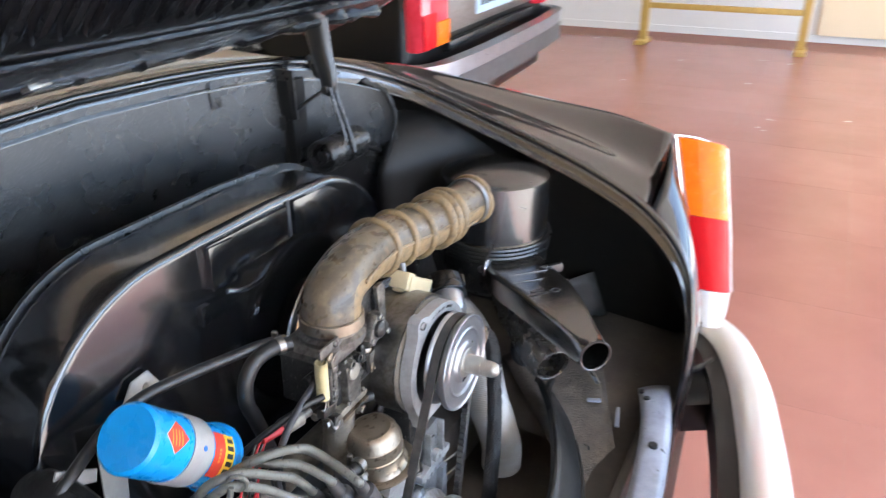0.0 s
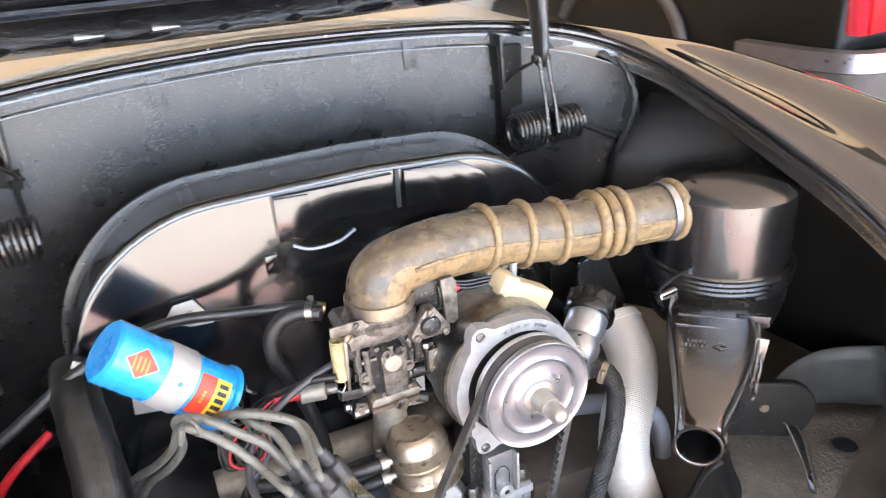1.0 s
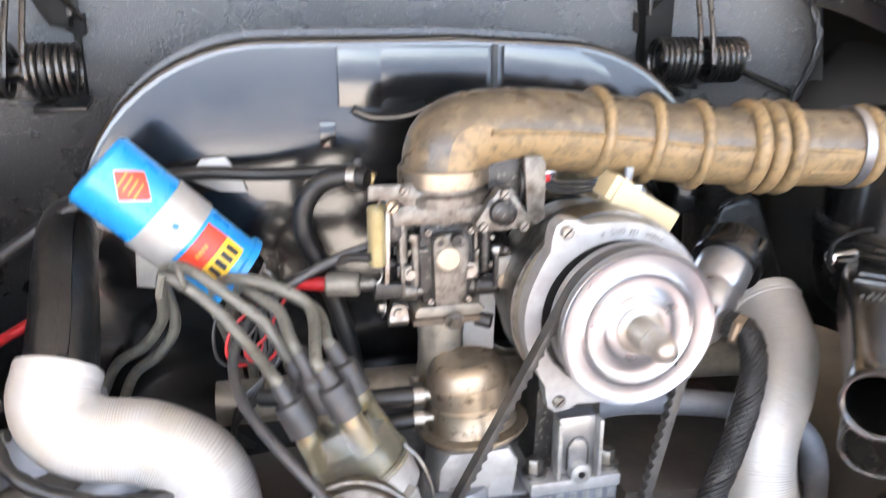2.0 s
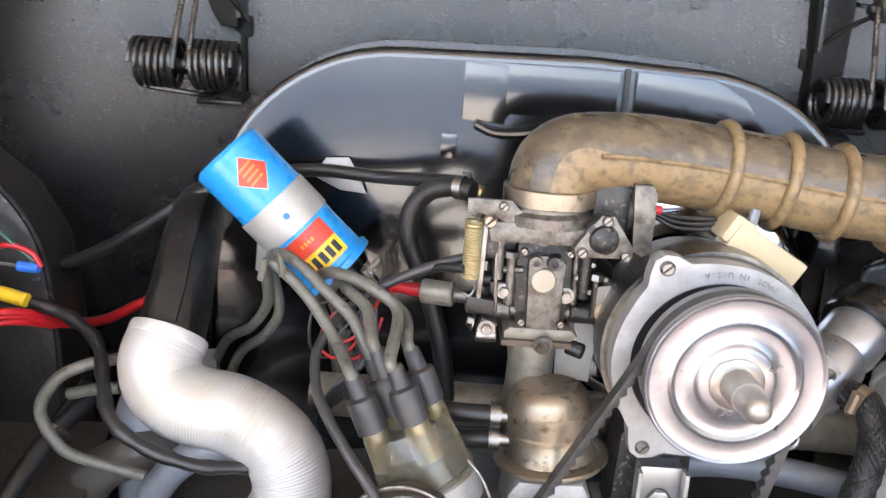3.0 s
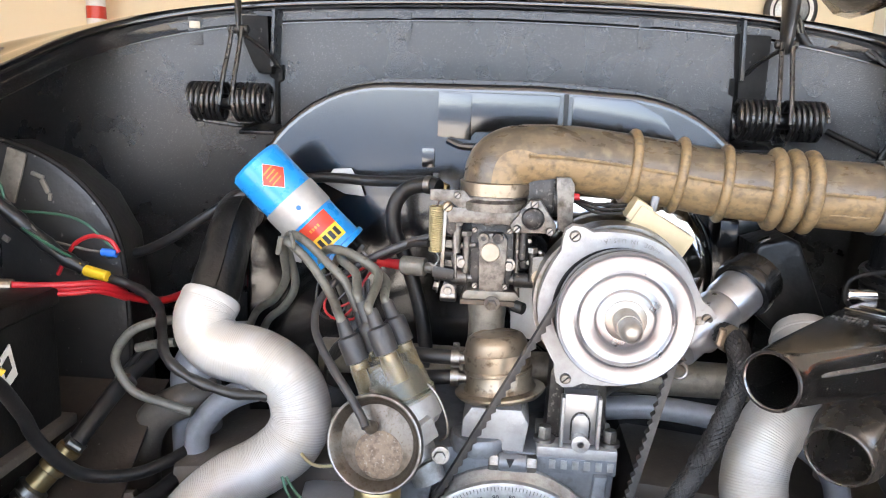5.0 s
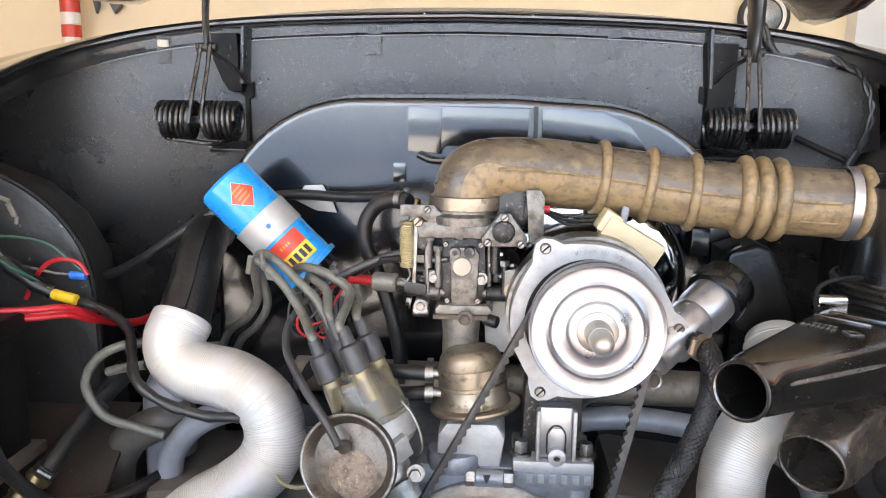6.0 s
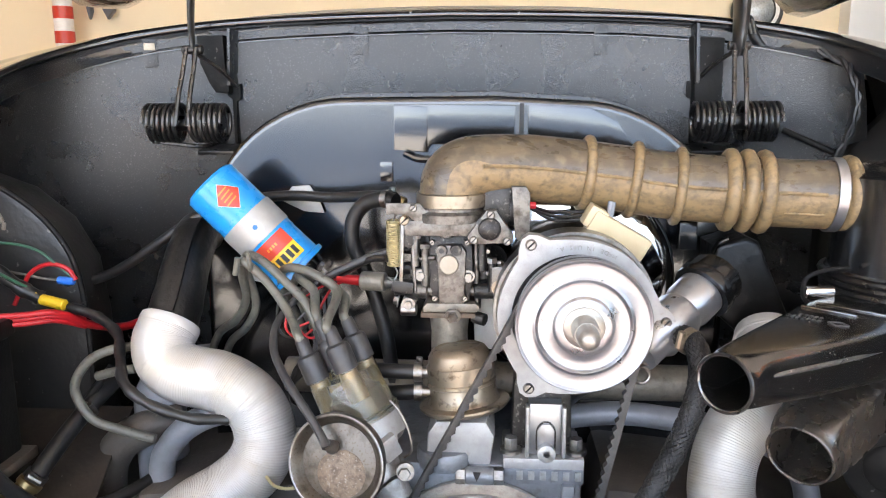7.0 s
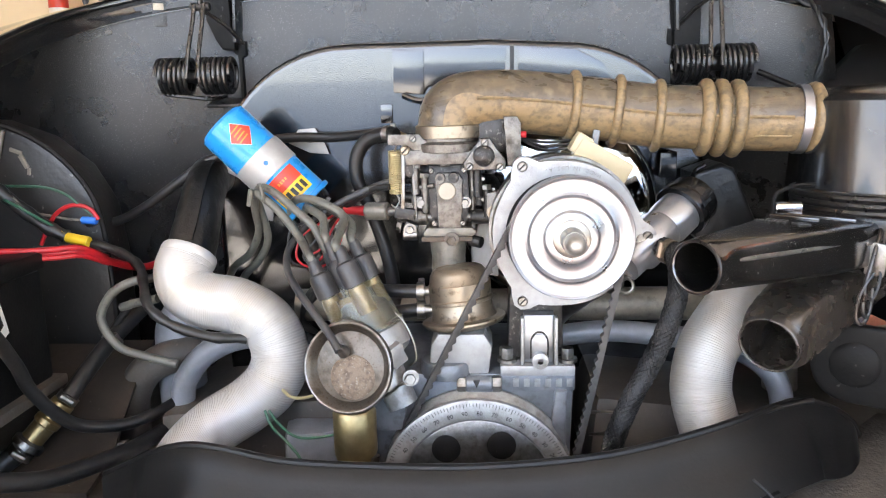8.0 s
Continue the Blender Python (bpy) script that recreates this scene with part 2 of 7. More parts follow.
M["floor_grime"] = mat("brown_black_grime", (0.024, 0.0185, 0.0145), 0.46, c2=(0.056, 0.042, 0.031), scale=22, bump=0.5, bscale=120, deep=0.0015, speck=(0.16, 0.15, 0.135), sscale=150, samount=0.73, soft=0.03, ior=1.4)
M["worn_snorkel"] = mat("worn_black_sheet", (0.022, 0.0195, 0.017), 0.27, c2=(0.055, 0.044, 0.034), scale=26, amount=0.3, bump=0.25, bscale=180, rvar=0.12, ior=1.8, speck=(0.20, 0.18, 0.15), sscale=260, samount=0.69, soft=0.04)
M["bracket"] = mat("brown_black_steel", (0.028, 0.025, 0.022), 0.38, c2=(0.014, 0.0125, 0.011), scale=40, bump=0.15, bscale=400)
M["cream_disc"] = mat("tarnished_cover_disc", (0.36, 0.32, 0.26), 0.42, 0.4, c2=(0.28, 0.245, 0.19), scale=90)
M["gasket"] = mat("brown_gasket", (0.10, 0.07, 0.045), 0.6, c2=(0.05, 0.036, 0.024), scale=120)
M["battery"] = mat("black_battery_case", (0.005, 0.005, 0.005), 0.45, c2=(0.018, 0.017, 0.016), scale=22, bump=0.25, bscale=260, ior=1.22)
M["felt"] = mat("rough_brown_felt", (0.068, 0.059, 0.050), 0.75, c2=(0.118, 0.099, 0.079), scale=45, bump=0.9, bscale=260, deep=0.002, speck=(0.16, 0.14, 0.12), sscale=330, samount=0.62, soft=0.1)
M["belt"] = mat("worn_rubber_belt", (0.03, 0.029, 0.028), 0.5, c2=(0.075, 0.07, 0.064), scale=70, bump=0.25)
M["braid"] = mat("black_braid", (0.006, 0.006, 0.0063), 0.55, c2=(0.012, 0.012, 0.012), scale=120, bump=0.2)
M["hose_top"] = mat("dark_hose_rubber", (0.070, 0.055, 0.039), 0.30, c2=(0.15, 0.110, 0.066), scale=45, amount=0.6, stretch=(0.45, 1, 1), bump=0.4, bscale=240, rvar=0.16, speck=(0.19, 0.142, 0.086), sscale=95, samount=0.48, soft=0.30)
# Blue chosen for the reflection it gives in the shroud.
M["facade"] = mat("blue_grey_render", (0.66, 0.80, 0.98), 0.85, c2=(0.62, 0.76, 0.95), scale=0.7, bump=0.2, bscale=40)
M["paving"] = mat("pale_paving", (0.57, 0.55, 0.51), 0.8, c2=(0.50, 0.48, 0.44), scale=1.2, bump=0.2, bscale=40)
# Tan holds the cream wall's reflection in the deck.
M["tan"] = mat("wall_toned_tan", (0.38, 0.33, 0.26), 0.38, c2=(0.34, 0.295, 0.235), scale=6, bump=0.05, bscale=500, rvar=0.05, coat=0.4)
M["lens_orange"] = mat("orange_lens", (0.85, 0.17, 0.005), 0.25, c2=(0.78, 0.13, 0.004), scale=30, ior=1.3)
M["lens_red"] = mat("red_lens", (0.56, 0.005, 0.010), 0.35, c2=(0.48, 0.004, 0.008), scale=30, ior=1.25)
# Red lens lightened to pink: sunlight is put into its colour.
M["lens_red_sunlit"] = mat("sunlit_red_lens", (0.72, 0.05, 0.08), 0.14, c2=(0.62, 0.03, 0.05), scale=30, coat=0.4)
M["tile"] = mat("glazed_red_tile", (0.41, 0.175, 0.138), 0.24, c2=(0.35, 0.145, 0.112), scale=2.2, bump=0.04, bscale=60, piece=0.04, rvar=0.08)
M["grout"] = mat("grey_grout", (0.33, 0.16, 0.12), 0.8, scale=20, bump=0.3)
M["cream_wall"] = mat("cream_plaster", (0.84, 0.70, 0.48), 0.85, c2=(0.80, 0.66, 0.45), scale=1.6, bump=0.15, bscale=90)
M["white_wall"] = mat("white_plaster", (0.78, 0.78, 0.75), 0.85, c2=(0.72, 0.72, 0.69), scale=1.4, bump=0.15, bscale=90)
M["ceil"] = mat("ceiling_plaster", (0.68, 0.65, 0.60), 0.9, scale=2, c2=(0.63, 0.60, 0.55), bump=0.1, bscale=70)
M["gold"] = mat("gold_painted_wood", (0.55, 0.37, 0.10), 0.42, 0.1, c2=(0.42, 0.27, 0.07), scale=20, bump=0.1)
M["grey_post"] = mat("dark_grey_post", (0.10, 0.105, 0.115), 0.5, scale=9, bump=0.1)
M["number_plate"] = mat("pale_blue_plate", (0.42, 0.55, 0.66), 0.4, c2=(0.36, 0.47, 0.57), scale=14)
M["tyre"] = mat("grey_tyre_rubber", (0.05, 0.048, 0.045), 0.7, scale=30, bump=0.3)
M["glass_dark"] = mat("dark_glass", (0.012, 0.012, 0.012), 0.06, scale=9, coat=0.3)
# Pale blue-grey puts reflected sky into the ledge's colour; scuffs use it too.
M["pale_tin"] = mat("sky_toned_ledge_and_scuffs", (0.28, 0.30, 0.36), 0.32, c2=(0.12, 0.125, 0.14), scale=17, amount=0.7, bump=0.25, bscale=230, speck=(0.02, 0.02, 0.02), sscale=60, samount=0.70)


# ---- mesh helpers ----
BASE = {}


def thing(name, label, category, at=(0, 0, 0), group=""):
    ob = new(name)
    ob.empty_display_size = 0.02
    ob.location = at
    BASE[ob.name] = Vector(at)
    return tagged(ob, label, category, group)


def part(name, bm, material, parent=None, label="", sharp=38, smooth=True):
    me = bpy.data.meshes.new(name)
    bmesh.ops.recalc_face_normals(bm, faces=bm.faces)
    bm.to_mesh(me)
    bm.free()
    me.materials.append(M[material])
    if smooth:
        me.shade_smooth()
        me.set_sharp_from_angle(angle=radians(sharp))
    ob = new(name, me)
    if parent is not None:
        ob.parent = parent
        if parent.name in BASE:
            ob.matrix_parent_inverse = Matrix.Translation(-BASE[parent.name])
    if label:
        ob["label"] = label
    return ob


def solo(name, bm, material, label, category, group="", kind="", sharp=38, smooth=True):
    return tagged(part(name, bm, material, None, "", sharp, smooth), label, category, group, kind)


def frame_of(axis):
    a = Vector(axis).normalized()
    s = Vector((0, 0, 1)) if abs(a.z) < 0.95 else Vector((1, 0, 0))
    u = s.cross(a).normalized()
    return a, u, a.cross(u)


def lathe(profile, at, axis, seg=32, bm=None, closed=False):
    """Turns (radius, height) rows about an axis."""
    bm = bm or bmesh.new()
    a, u, v = frame_of(axis)
    o = Vector(at)
    rings = []
    for r, h in profile:
        if r < 1e-6:
            rings.append([bm.verts.new(o + a * h)])
        else:
            rings.append([bm.verts.new(o + a * h + (u * math.cos(k * math.tau / seg) + v * math.sin(k * math.tau / seg)) * r) for k in range(seg)])
    pairs = list(zip(rings, rings[1:]))
    if closed:
        pairs.append((rings[-1], rings[0]))
    for p, q in pairs:
        for k in range(seg):
            j = (k + 1) % seg
            if len(p) == 1 and len(q) > 1:
                bm.faces.new((p[0], q[k], q[j]))
            elif len(q) == 1 and len(p) > 1:
                bm.faces.new((p[k], p[j], q[0]))
            elif len(p) > 1:
                bm.faces.new((p[k], p[j], q[j], q[k]))
    return bm


def rod(p0, p1, r, r1=None, seg=16, bev=0.15, bm=None):
    """A solid bar with slightly rounded ends."""
    p0, p1 = Vector(p0), Vector(p1)
    h = (p1 - p0).length
    r1 = r if r1 is None else r1
    b, b1 = min(r * bev, h * 0.3), min(r1 * bev, h * 0.3)
    return lathe([(0, 0), (r - b, 0), (r, b), (r1, h - b1), (r1 - b1, h), (0, h)], p0, p1 - p0, seg, bm)


def ring(at, axis, R, r, seg=40, sec=10, bm=None):
    prof = [(R + r * math.cos(k * math.tau / sec), r * math.sin(k * math.tau / sec)) for k in range(sec)]
    return lathe(prof, at, axis, seg, bm, closed=True)


def spline(pts, sub=8):
    p = [Vector(q) for q in pts]
    p = [p[0] * 2 - p[1]] + p + [p[-1] * 2 - p[-2]]
    out = []
    for i in range(1, len(p) - 2):
        for k in range(sub):
            t = k / sub
            a, b, c, d = p[i - 1], p[i], p[i + 1], p[i + 2]
            out.append(0.5 * (2 * b + (c - a) * t + (2 * a - 5 * b + 4 * c - d) * t * t + (3 * b - a - 3 * c + d) * t ** 3))
    out.append(p[-2])
    return out


def even(pts, step):
    """Points at even steps along a chain."""
    out, left = [pts[0]], step
    for a, b in zip(pts, pts[1:]):
        d, pos = (b - a).length, 0.0
        while d - pos >= left:
            pos += left
            out.append(a.lerp(b, pos / d))
            left = step
        left -= d - pos
    if (out[-1] - pts[-1]).length > step * 0.2:
        out.append(pts[-1])
    return out


def sweep(pts, section, bm=None, caps=True, radius=None, up=None):
    """Carries a closed section of (side, up) pairs along a chain of points; radius(i, n, length) scales it."""
    bm = bm or bmesh.new()
    n = len(pts)
    tang = [(pts[min(i + 1, n - 1)] - pts[max(i - 1, 0)]).normalized() for i in range(n)]
    u = frame_of(tang[0])[1] if up is None else Vector(up).cross(tang[0]).normalized()
    rings, dist = [], 0.0
    for i in range(n):
        if i:
            dist += (pts[i] - pts[i - 1]).length
        if up is None:
            u = (u - tang[i] * u.dot(tang[i])).normalized()
        else:
            u = Vector(up).cross(tang[i]).normalized()
        v = tang[i].cross(u)
        k = radius(i, n, dist) if radius else 1.0
        rings.append([bm.verts.new(pts[i] + (u * a + v * b) * k) for a, b in section])
    m = len(section)
    for p, q in zip(rings, rings[1:]):
        for k in range(m):
            bm.faces.new((p[k], p[(k + 1) % m], q[(k + 1) % m], q[k]))
    if caps:
        bm.faces.new(rings[0][::-1])
        bm.faces.new(rings[-1])
    return bm


def circle(r, seg=12, flat=1.0):
    return [(r * math.cos(k * math.tau / seg), r * flat * math.sin(k * math.tau / seg)) for k in range(seg)]


def tube(pts, r, seg=12, sub=8, bm=None, radius=None, step=None, flat=1.0, caps=True):
    line = spline(pts, sub)
    if step:
        line = even(line, step)
    return sweep(line, circle(r, seg, flat), bm, caps, radius)


def box(c, size, rot=(0, 0, 0), bevel=0.0, bm=None, segs=2):
    """A box with rounded edges."""
    one = bmesh.new()
    bmesh.ops.create_cube(one, size=1, matrix=Matrix.LocRotScale(None, None, Vector(size)))
    if bevel:
        bmesh.ops.bevel(one, geom=one.edges[:], offset=bevel, segments=segs, profile=0.6, affect="EDGES")
    one.transform(Matrix.LocRotScale(Vector(c), Euler([radians(v) for v in rot]), None))
    return one if bm is None else merge(bm, one)


def merge(bm, other):
    me = bpy.data.meshes.new("merge")
    other.to_mesh(me)
    other.free()
    bm.from_mesh(me)
    bpy.data.meshes.remove(me)
    return bm


def prism(outline, y0, y1, bevel=0.0, m=None, segs=2):
    """An outline of (x, z) pairs made solid from y0 to y1."""
    bm = bmesh.new()
    f = bm.faces.new([bm.verts.new((x, y0, z)) for x, z in outline])
    got = bmesh.ops.extrude_face_region(bm, geom=[f])
    bmesh.ops.translate(bm, vec=(0, y1 - y0, 0), verts=[v for v in got["geom"] if isinstance(v, bmesh.types.BMVert)])
    if bevel:
        bmesh.ops.recalc_face_normals(bm, faces=bm.faces)
        rim = [e for e in bm.edges if abs(e.verts[0].co.y - e.verts[1].co.y) < 1e-7]
        bmesh.ops.bevel(bm, geom=rim, offset=bevel, segments=segs, profile=0.6, affect="EDGES")
    if m:
        bm.transform(m)
    return bm


def hexnut(at, axis, r, h, bm=None):
    return lathe([(0, 0), (r, 0), (r, h * 0.85), (r * 0.88, h), (0, h)], at, axis, 6, bm)


def bolt(parent, at, axis, r, h, material="zinc", slot=False):
    """A screw head, with a slot or a hexagon."""
    a = Vector(axis).normalized()
    if slot:
        b = part("screw", lathe([(0, 0), (r, 0), (r, h * 0.6), (r * 0.75, h), (0, h)], at, axis, 14), material, parent)
        _, u, v = frame_of(axis)
        d = (u * 0.7 + v * 0.7) * r * 0.8
        c = Vector(at) + a * (h + 0.0002)
        part("slot", rod(c - d, c + d, r * 0.14, seg=4, bev=0.0), "ink", b)
        return b
    bm = lathe([(0, 0), (r * 1.5, 0), (r * 1.5, h * 0.25), (0, h * 0.25)], at, axis, 16)
    hexnut(Vector(at) + a * h * 0.25, axis, r, h * 0.8, bm)
    return part("bolt", bm, material, parent)


def clamp_on(parent, at, axis, r, w=0.009, material="zinc"):
    """A worm-drive hose clamp: band with its screw housing."""
    c = part("hose_clamp", lathe([(r, -w / 2), (r + 0.0012, -w / 2), (r + 0.0012, w / 2), (r, w / 2)], at, axis, 28, closed=True), material, parent)
    a, u, v = frame_of(axis)
    e = Vector(at) + (v * 0.3 - u * 0.95).normalized() * (r + 0.003)
    part("clamp_screw", rod(e - v * 0.008, e + v * 0.008, 0.0035, seg=8), material, c)
    return c


def letters(text, size, depth=0.0004):
    cu = bpy.data.curves.new("letters", "FONT")
    cu.body, cu.size, cu.extrude, cu.align_x, cu.align_y, cu.resolution_u = text, size, depth, "CENTER", "CENTER", 3
    ob = bpy.data.objects.new("letters", cu)
    scene.collection.objects.link(ob)
    me = bpy.data.meshes.new_from_object(ob.evaluated_get(bpy.context.evaluated_depsgraph_get()))
    bm = bmesh.new()
    bm.from_mesh(me)
    bpy.data.objects.remove(ob)
    bpy.data.meshes.remove(me)
    return bm

# ---- garage ----
def sheet(name, corners, material, label, category):
    bm = bmesh.new()
    bm.faces.new([bm.verts.new(c) for c in corners])
    return solo(name, bm, material, label, category, kind="structure", smooth=False)


def slab(name, lo, hi, material, label, category):
    lo, hi = Vector(lo), Vector(hi)
    return solo(name, box((lo + hi) / 2, hi - lo), material, label, category, kind="structure", smooth=False)


X0, X1, Y0, Y1, TOP = -4.2, 7.4, -1.8, 3.4, 3.3
floor = slab("floor", (X0, Y0, -0.12), (X1, Y1, -0.0004), "grout", "garage floor of glazed red tiles with grey joints", "floor")
slab("ceiling", (X0, Y0, TOP), (X1, Y1, TOP + 0.15), "ceil", "plain pale plastered garage ceiling", "ceiling")
slab("wall_north", (X0, Y1, -0.1), (X1, Y1 + 0.15, TOP), "cream_wall", "cream plastered garage wall behind the car", "wall")
slab("wall_east", (X1, Y0, -0.1), (X1 + 0.15, Y1, 1.25), "white_wall", "white plastered garage wall behind the barrier", "wall")
# Unseen upper wall, made dark so the fender reflects black.
slab("wall_east_upper", (X1, Y0, 1.25), (X1 + 0.15, Y1, TOP), "grey_post", "unseen dark upper wall, added to darken the fender's reflection", "wall")
# closed west side; the unseen south side is left wide open to let in light from the sunlit yard
slab("wall_west", (X0 - 0.15, Y0, -0.1), (X0, Y1, TOP), "cream_wall", "cream plastered garage wall at the side", "wall")
slab("wall_south_left", (X0, Y0 - 0.15, 0), (-3.4, Y0, TOP), "white_wall", "white plastered pier beside the garage opening", "wall")
slab("wall_south_right", (7.0, Y0 - 0.15, -0.1), (X1, Y0, TOP), "white_wall", "white plastered pier beside the garage opening", "wall")
# Unseen canopy, added to hold the sun patch back from the floor.
slab("canopy", (-3.8, Y0 - 2.45, 3.1), (X1 + 0.4, Y0 - 0.15, 3.25), "white_wall", "unseen flat white canopy, added to keep sun off the floor", "canopy")
slab("wall_south_head", (-3.4, Y0 - 0.15, 3.1), (7.0, Y0, TOP), "white_wall", "white plastered lintel over the garage opening", "wall")
slab("ground", (-60, -60, -0.25), (60, 60, -0.13), "paving", "pale paved yard outside the garage", "ground")
slab("pavement", (-30, -40, -0.13), (30, Y0, -0.012), "paving", "pale sunlit paving before the garage opening", "paving")
# Unseen wall, added so the shroud and board reflect a bluish tone.
slab("reflected_wall", (-16, -9.3, -0.12), (16, -9.0, 1.7), "facade", "unseen pale blue-grey wall, added for the shroud's bluish reflection", "wall")
slab("baseboard", (X1 - 0.015, Y0, 0), (X1, Y1, 0.07), "white_wall", "white skirting along the white wall", "skirting")
slab("wall_panel", (X1 - 0.05, -1.35, 0.07), (X1 - 0.002, -0.25, TOP), "cream_wall", "pale yellow panel standing against the white wall", "wall panel")
slab("pilaster", (X1 - 0.35, -1.75, 0), (X1, -1.38, TOP), "grey_post", "dark grey pilaster at the end of the white wall", "pilaster")
slab("wall_return", (1.75, Y1 - 0.12, 0), (2.6, Y1 - 0.002, TOP), "white_wall", "white plastered stretch of wall beside the cream one", "wall")


def barrier():
    t = thing("barrier", "low gold-painted wooden barrier with two legs and a rail", "barrier", (6.68, 0.5, 0))
    for y in (1.2, -0.15):
        part("leg", box((6.68, y, 0.42), (0.07, 0.07, 0.84), (0, 0, 0), 0.008), "gold", t)
        part("foot", box((6.68, y, 0.02), (0.30, 0.09, 0.04), (0, 0, 0), 0.008), "gold", t)
    part("rail", box((6.68, 0.525, 0.34), (0.04, 1.28, 0.05), (0, 0, 0), 0.008), "gold", t)
    part("top_rail", box((6.68, 0.525, 0.82), (0.05, 1.5, 0.06), (0, 0, 0), 0.008), "gold", t)


barrier()


def striped_pole():
    t = thing("striped_pole", "red and white banded warning pole against the cream wall", "pole", (-2.2, 3.25, 0))
    part("shaft", rod((-2.2, 3.25, 0), (-2.2, 3.25, 2.2), 0.048, seg=20), "white_print", t)
    for k in range(15):
        part("red_band", lathe([(0.0484, -0.031), (0.0492, -0.030), (0.0492, 0.030), (0.0484, 0.031)], (-2.2, 3.25, 0.258 + 0.124 * k), (0, 0, 1), 20), "red_print", t)


striped_pole()


def wall_wheel():
    t = thing("wall_wheel", "whitewall tyre with a pale hub hung on the wall", "wheel", (1.34, 3.3, 1.22))
    c = (1.335, 3.37, 1.355)
    part("tyre", ring(c, (0, -1, 0), 0.108, 0.022), "tyre", t)
    part("whitewall", lathe([(0.088, 0.019), (0.104, 0.023), (0.104, 0.018), (0.088, 0.014)], c, (0, -1, 0), 40, closed=True), "white_print", t)
    part("hub", lathe([(0, 0.03), (0.03, 0.028), (0.08, 0.018), (0.09, 0.0)], c, (0, -1, 0), 32), "zinc", t)


wall_wheel()
for hx, hz, hw in ((-2.13, 1.37, 0.035), (-2.06, 1.37, 0.085)):
    solo("hanging_strap", prism([(hx, hz + 0.3), (hx + hw, hz + 0.28), (hx + hw * 1.05, hz + 0.02), (hx + hw * 0.6, hz - 0.02), (hx + hw * 0.2, hz + 0.05)], 3.33, 3.37, 0.01), "grey_post",
         "dark cloth strap hanging on the cream wall", "strap", "straps on the wall")


# ---- car body round the engine bay ----
CX = -0.03
RIM = [(-0.03, 0.395, 1.020), (0.13, 0.387, 1.016), (0.262, 0.370, 1.008), (0.36, 0.347, 0.995), (0.432, 0.310, 0.976), (0.475, 0.240, 0.950), (0.495, 0.150, 0.915),
       (0.506, 0.050, 0.878), (0.510, -0.060, 0.836), (0.505, -0.155, 0.786), (0.490, -0.222, 0.715), (0.476, -0.245, 0.600), (0.458, -0.243, 0.450), (0.450, -0.240, 0.300)]
CREST = [(-0.03, 0.405, 1.026), (0.13, 0.398, 1.022), (0.268, 0.382, 1.013), (0.375, 0.362, 1.000), (0.49, 0.340, 0.978), (0.62, 0.310, 0.945), (0.72, 0.220, 0.905),
         (0.735, 0.100, 0.885), (0.70, -0.040, 0.880), (0.645, -0.150, 0.872)]


def flip(p):
    return Vector((2 * CX - p[0], p[1], p[2]))


def rim_line():
    right = spline(RIM, 6)
    return [flip(p) for p in right[:0:-1]] + right


car = thing("car_body", "glossy black car rear with its engine bay open", "car", (CX, 0.3, 0.0))


def deck_half(mirror):
    a, b = spline(RIM[:10], 6), spline(CREST, 6)
    bm = bmesh.new()
    rows = []
    for p, q in zip(a, b):
        row = []
        for k in range(19):
            t = k / 18
            dip = math.sin(math.pi / 2 * min(max((t - 0.20) / 0.36, 0), 1)) ** 2 if t < 0.56 else math.cos(math.pi / 2 * (t - 0.56) / 0.44) ** 2
            c = p.lerp(q, t) + Vector((0, 0, 0.004 * math.sin(math.pi * t) - 0.015 * dip * min(max((abs(q.x) - 0.57) / 0.13, 0), 1)))
            row.append(c)
        out = Vector((q.x - CX, 0.6 * (q.y + 0.1), 0)).normalized()
        row += [q + out * 0.022 + Vector((0, 0, -0.012)), q + out * 0.045 + Vector((0, 0, -0.05)), q + out * 0.062 + Vector((0, 0, -0.16)), q + out * 0.055 + Vector((0, 0, -0.32))]
        rows.append([bm.verts.new(flip(c) if mirror else c) for c in row])
    for r, s in zip(rows, rows[1:]):
        for k in range(len(r) - 1):
            bm.faces.new((r[k], r[k + 1], s[k + 1], s[k]))
    bmesh.ops.remove_doubles(bm, verts=bm.verts, dist=1e-5)
    return bm


for flipped in (False, True):
    fender = part("fender_panel", deck_half(flipped), "fender_paint", car, "glossy black rear fender panel", 60)
    fender.modifiers.new("thick", "SOLIDIFY").thickness = 0.004

for sx in (1, -1):
    hub_at = (CX + sx * 0.60, 0.80, 0.315)
    wheel = part("wheel", ring(hub_at, (1, 0, 0), 0.235, 0.080, 36, 12), "tyre", car, "black rubber rear tyre")
    part("rim", lathe([(0, 0.03), (0.10, 0.05), (0.165, 0.06), (0.17, 0.0), (0.165, -0.06), (0.10, -0.05), (0, -0.03)], hub_at, (1, 0, 0), 32), "zinc", wheel)



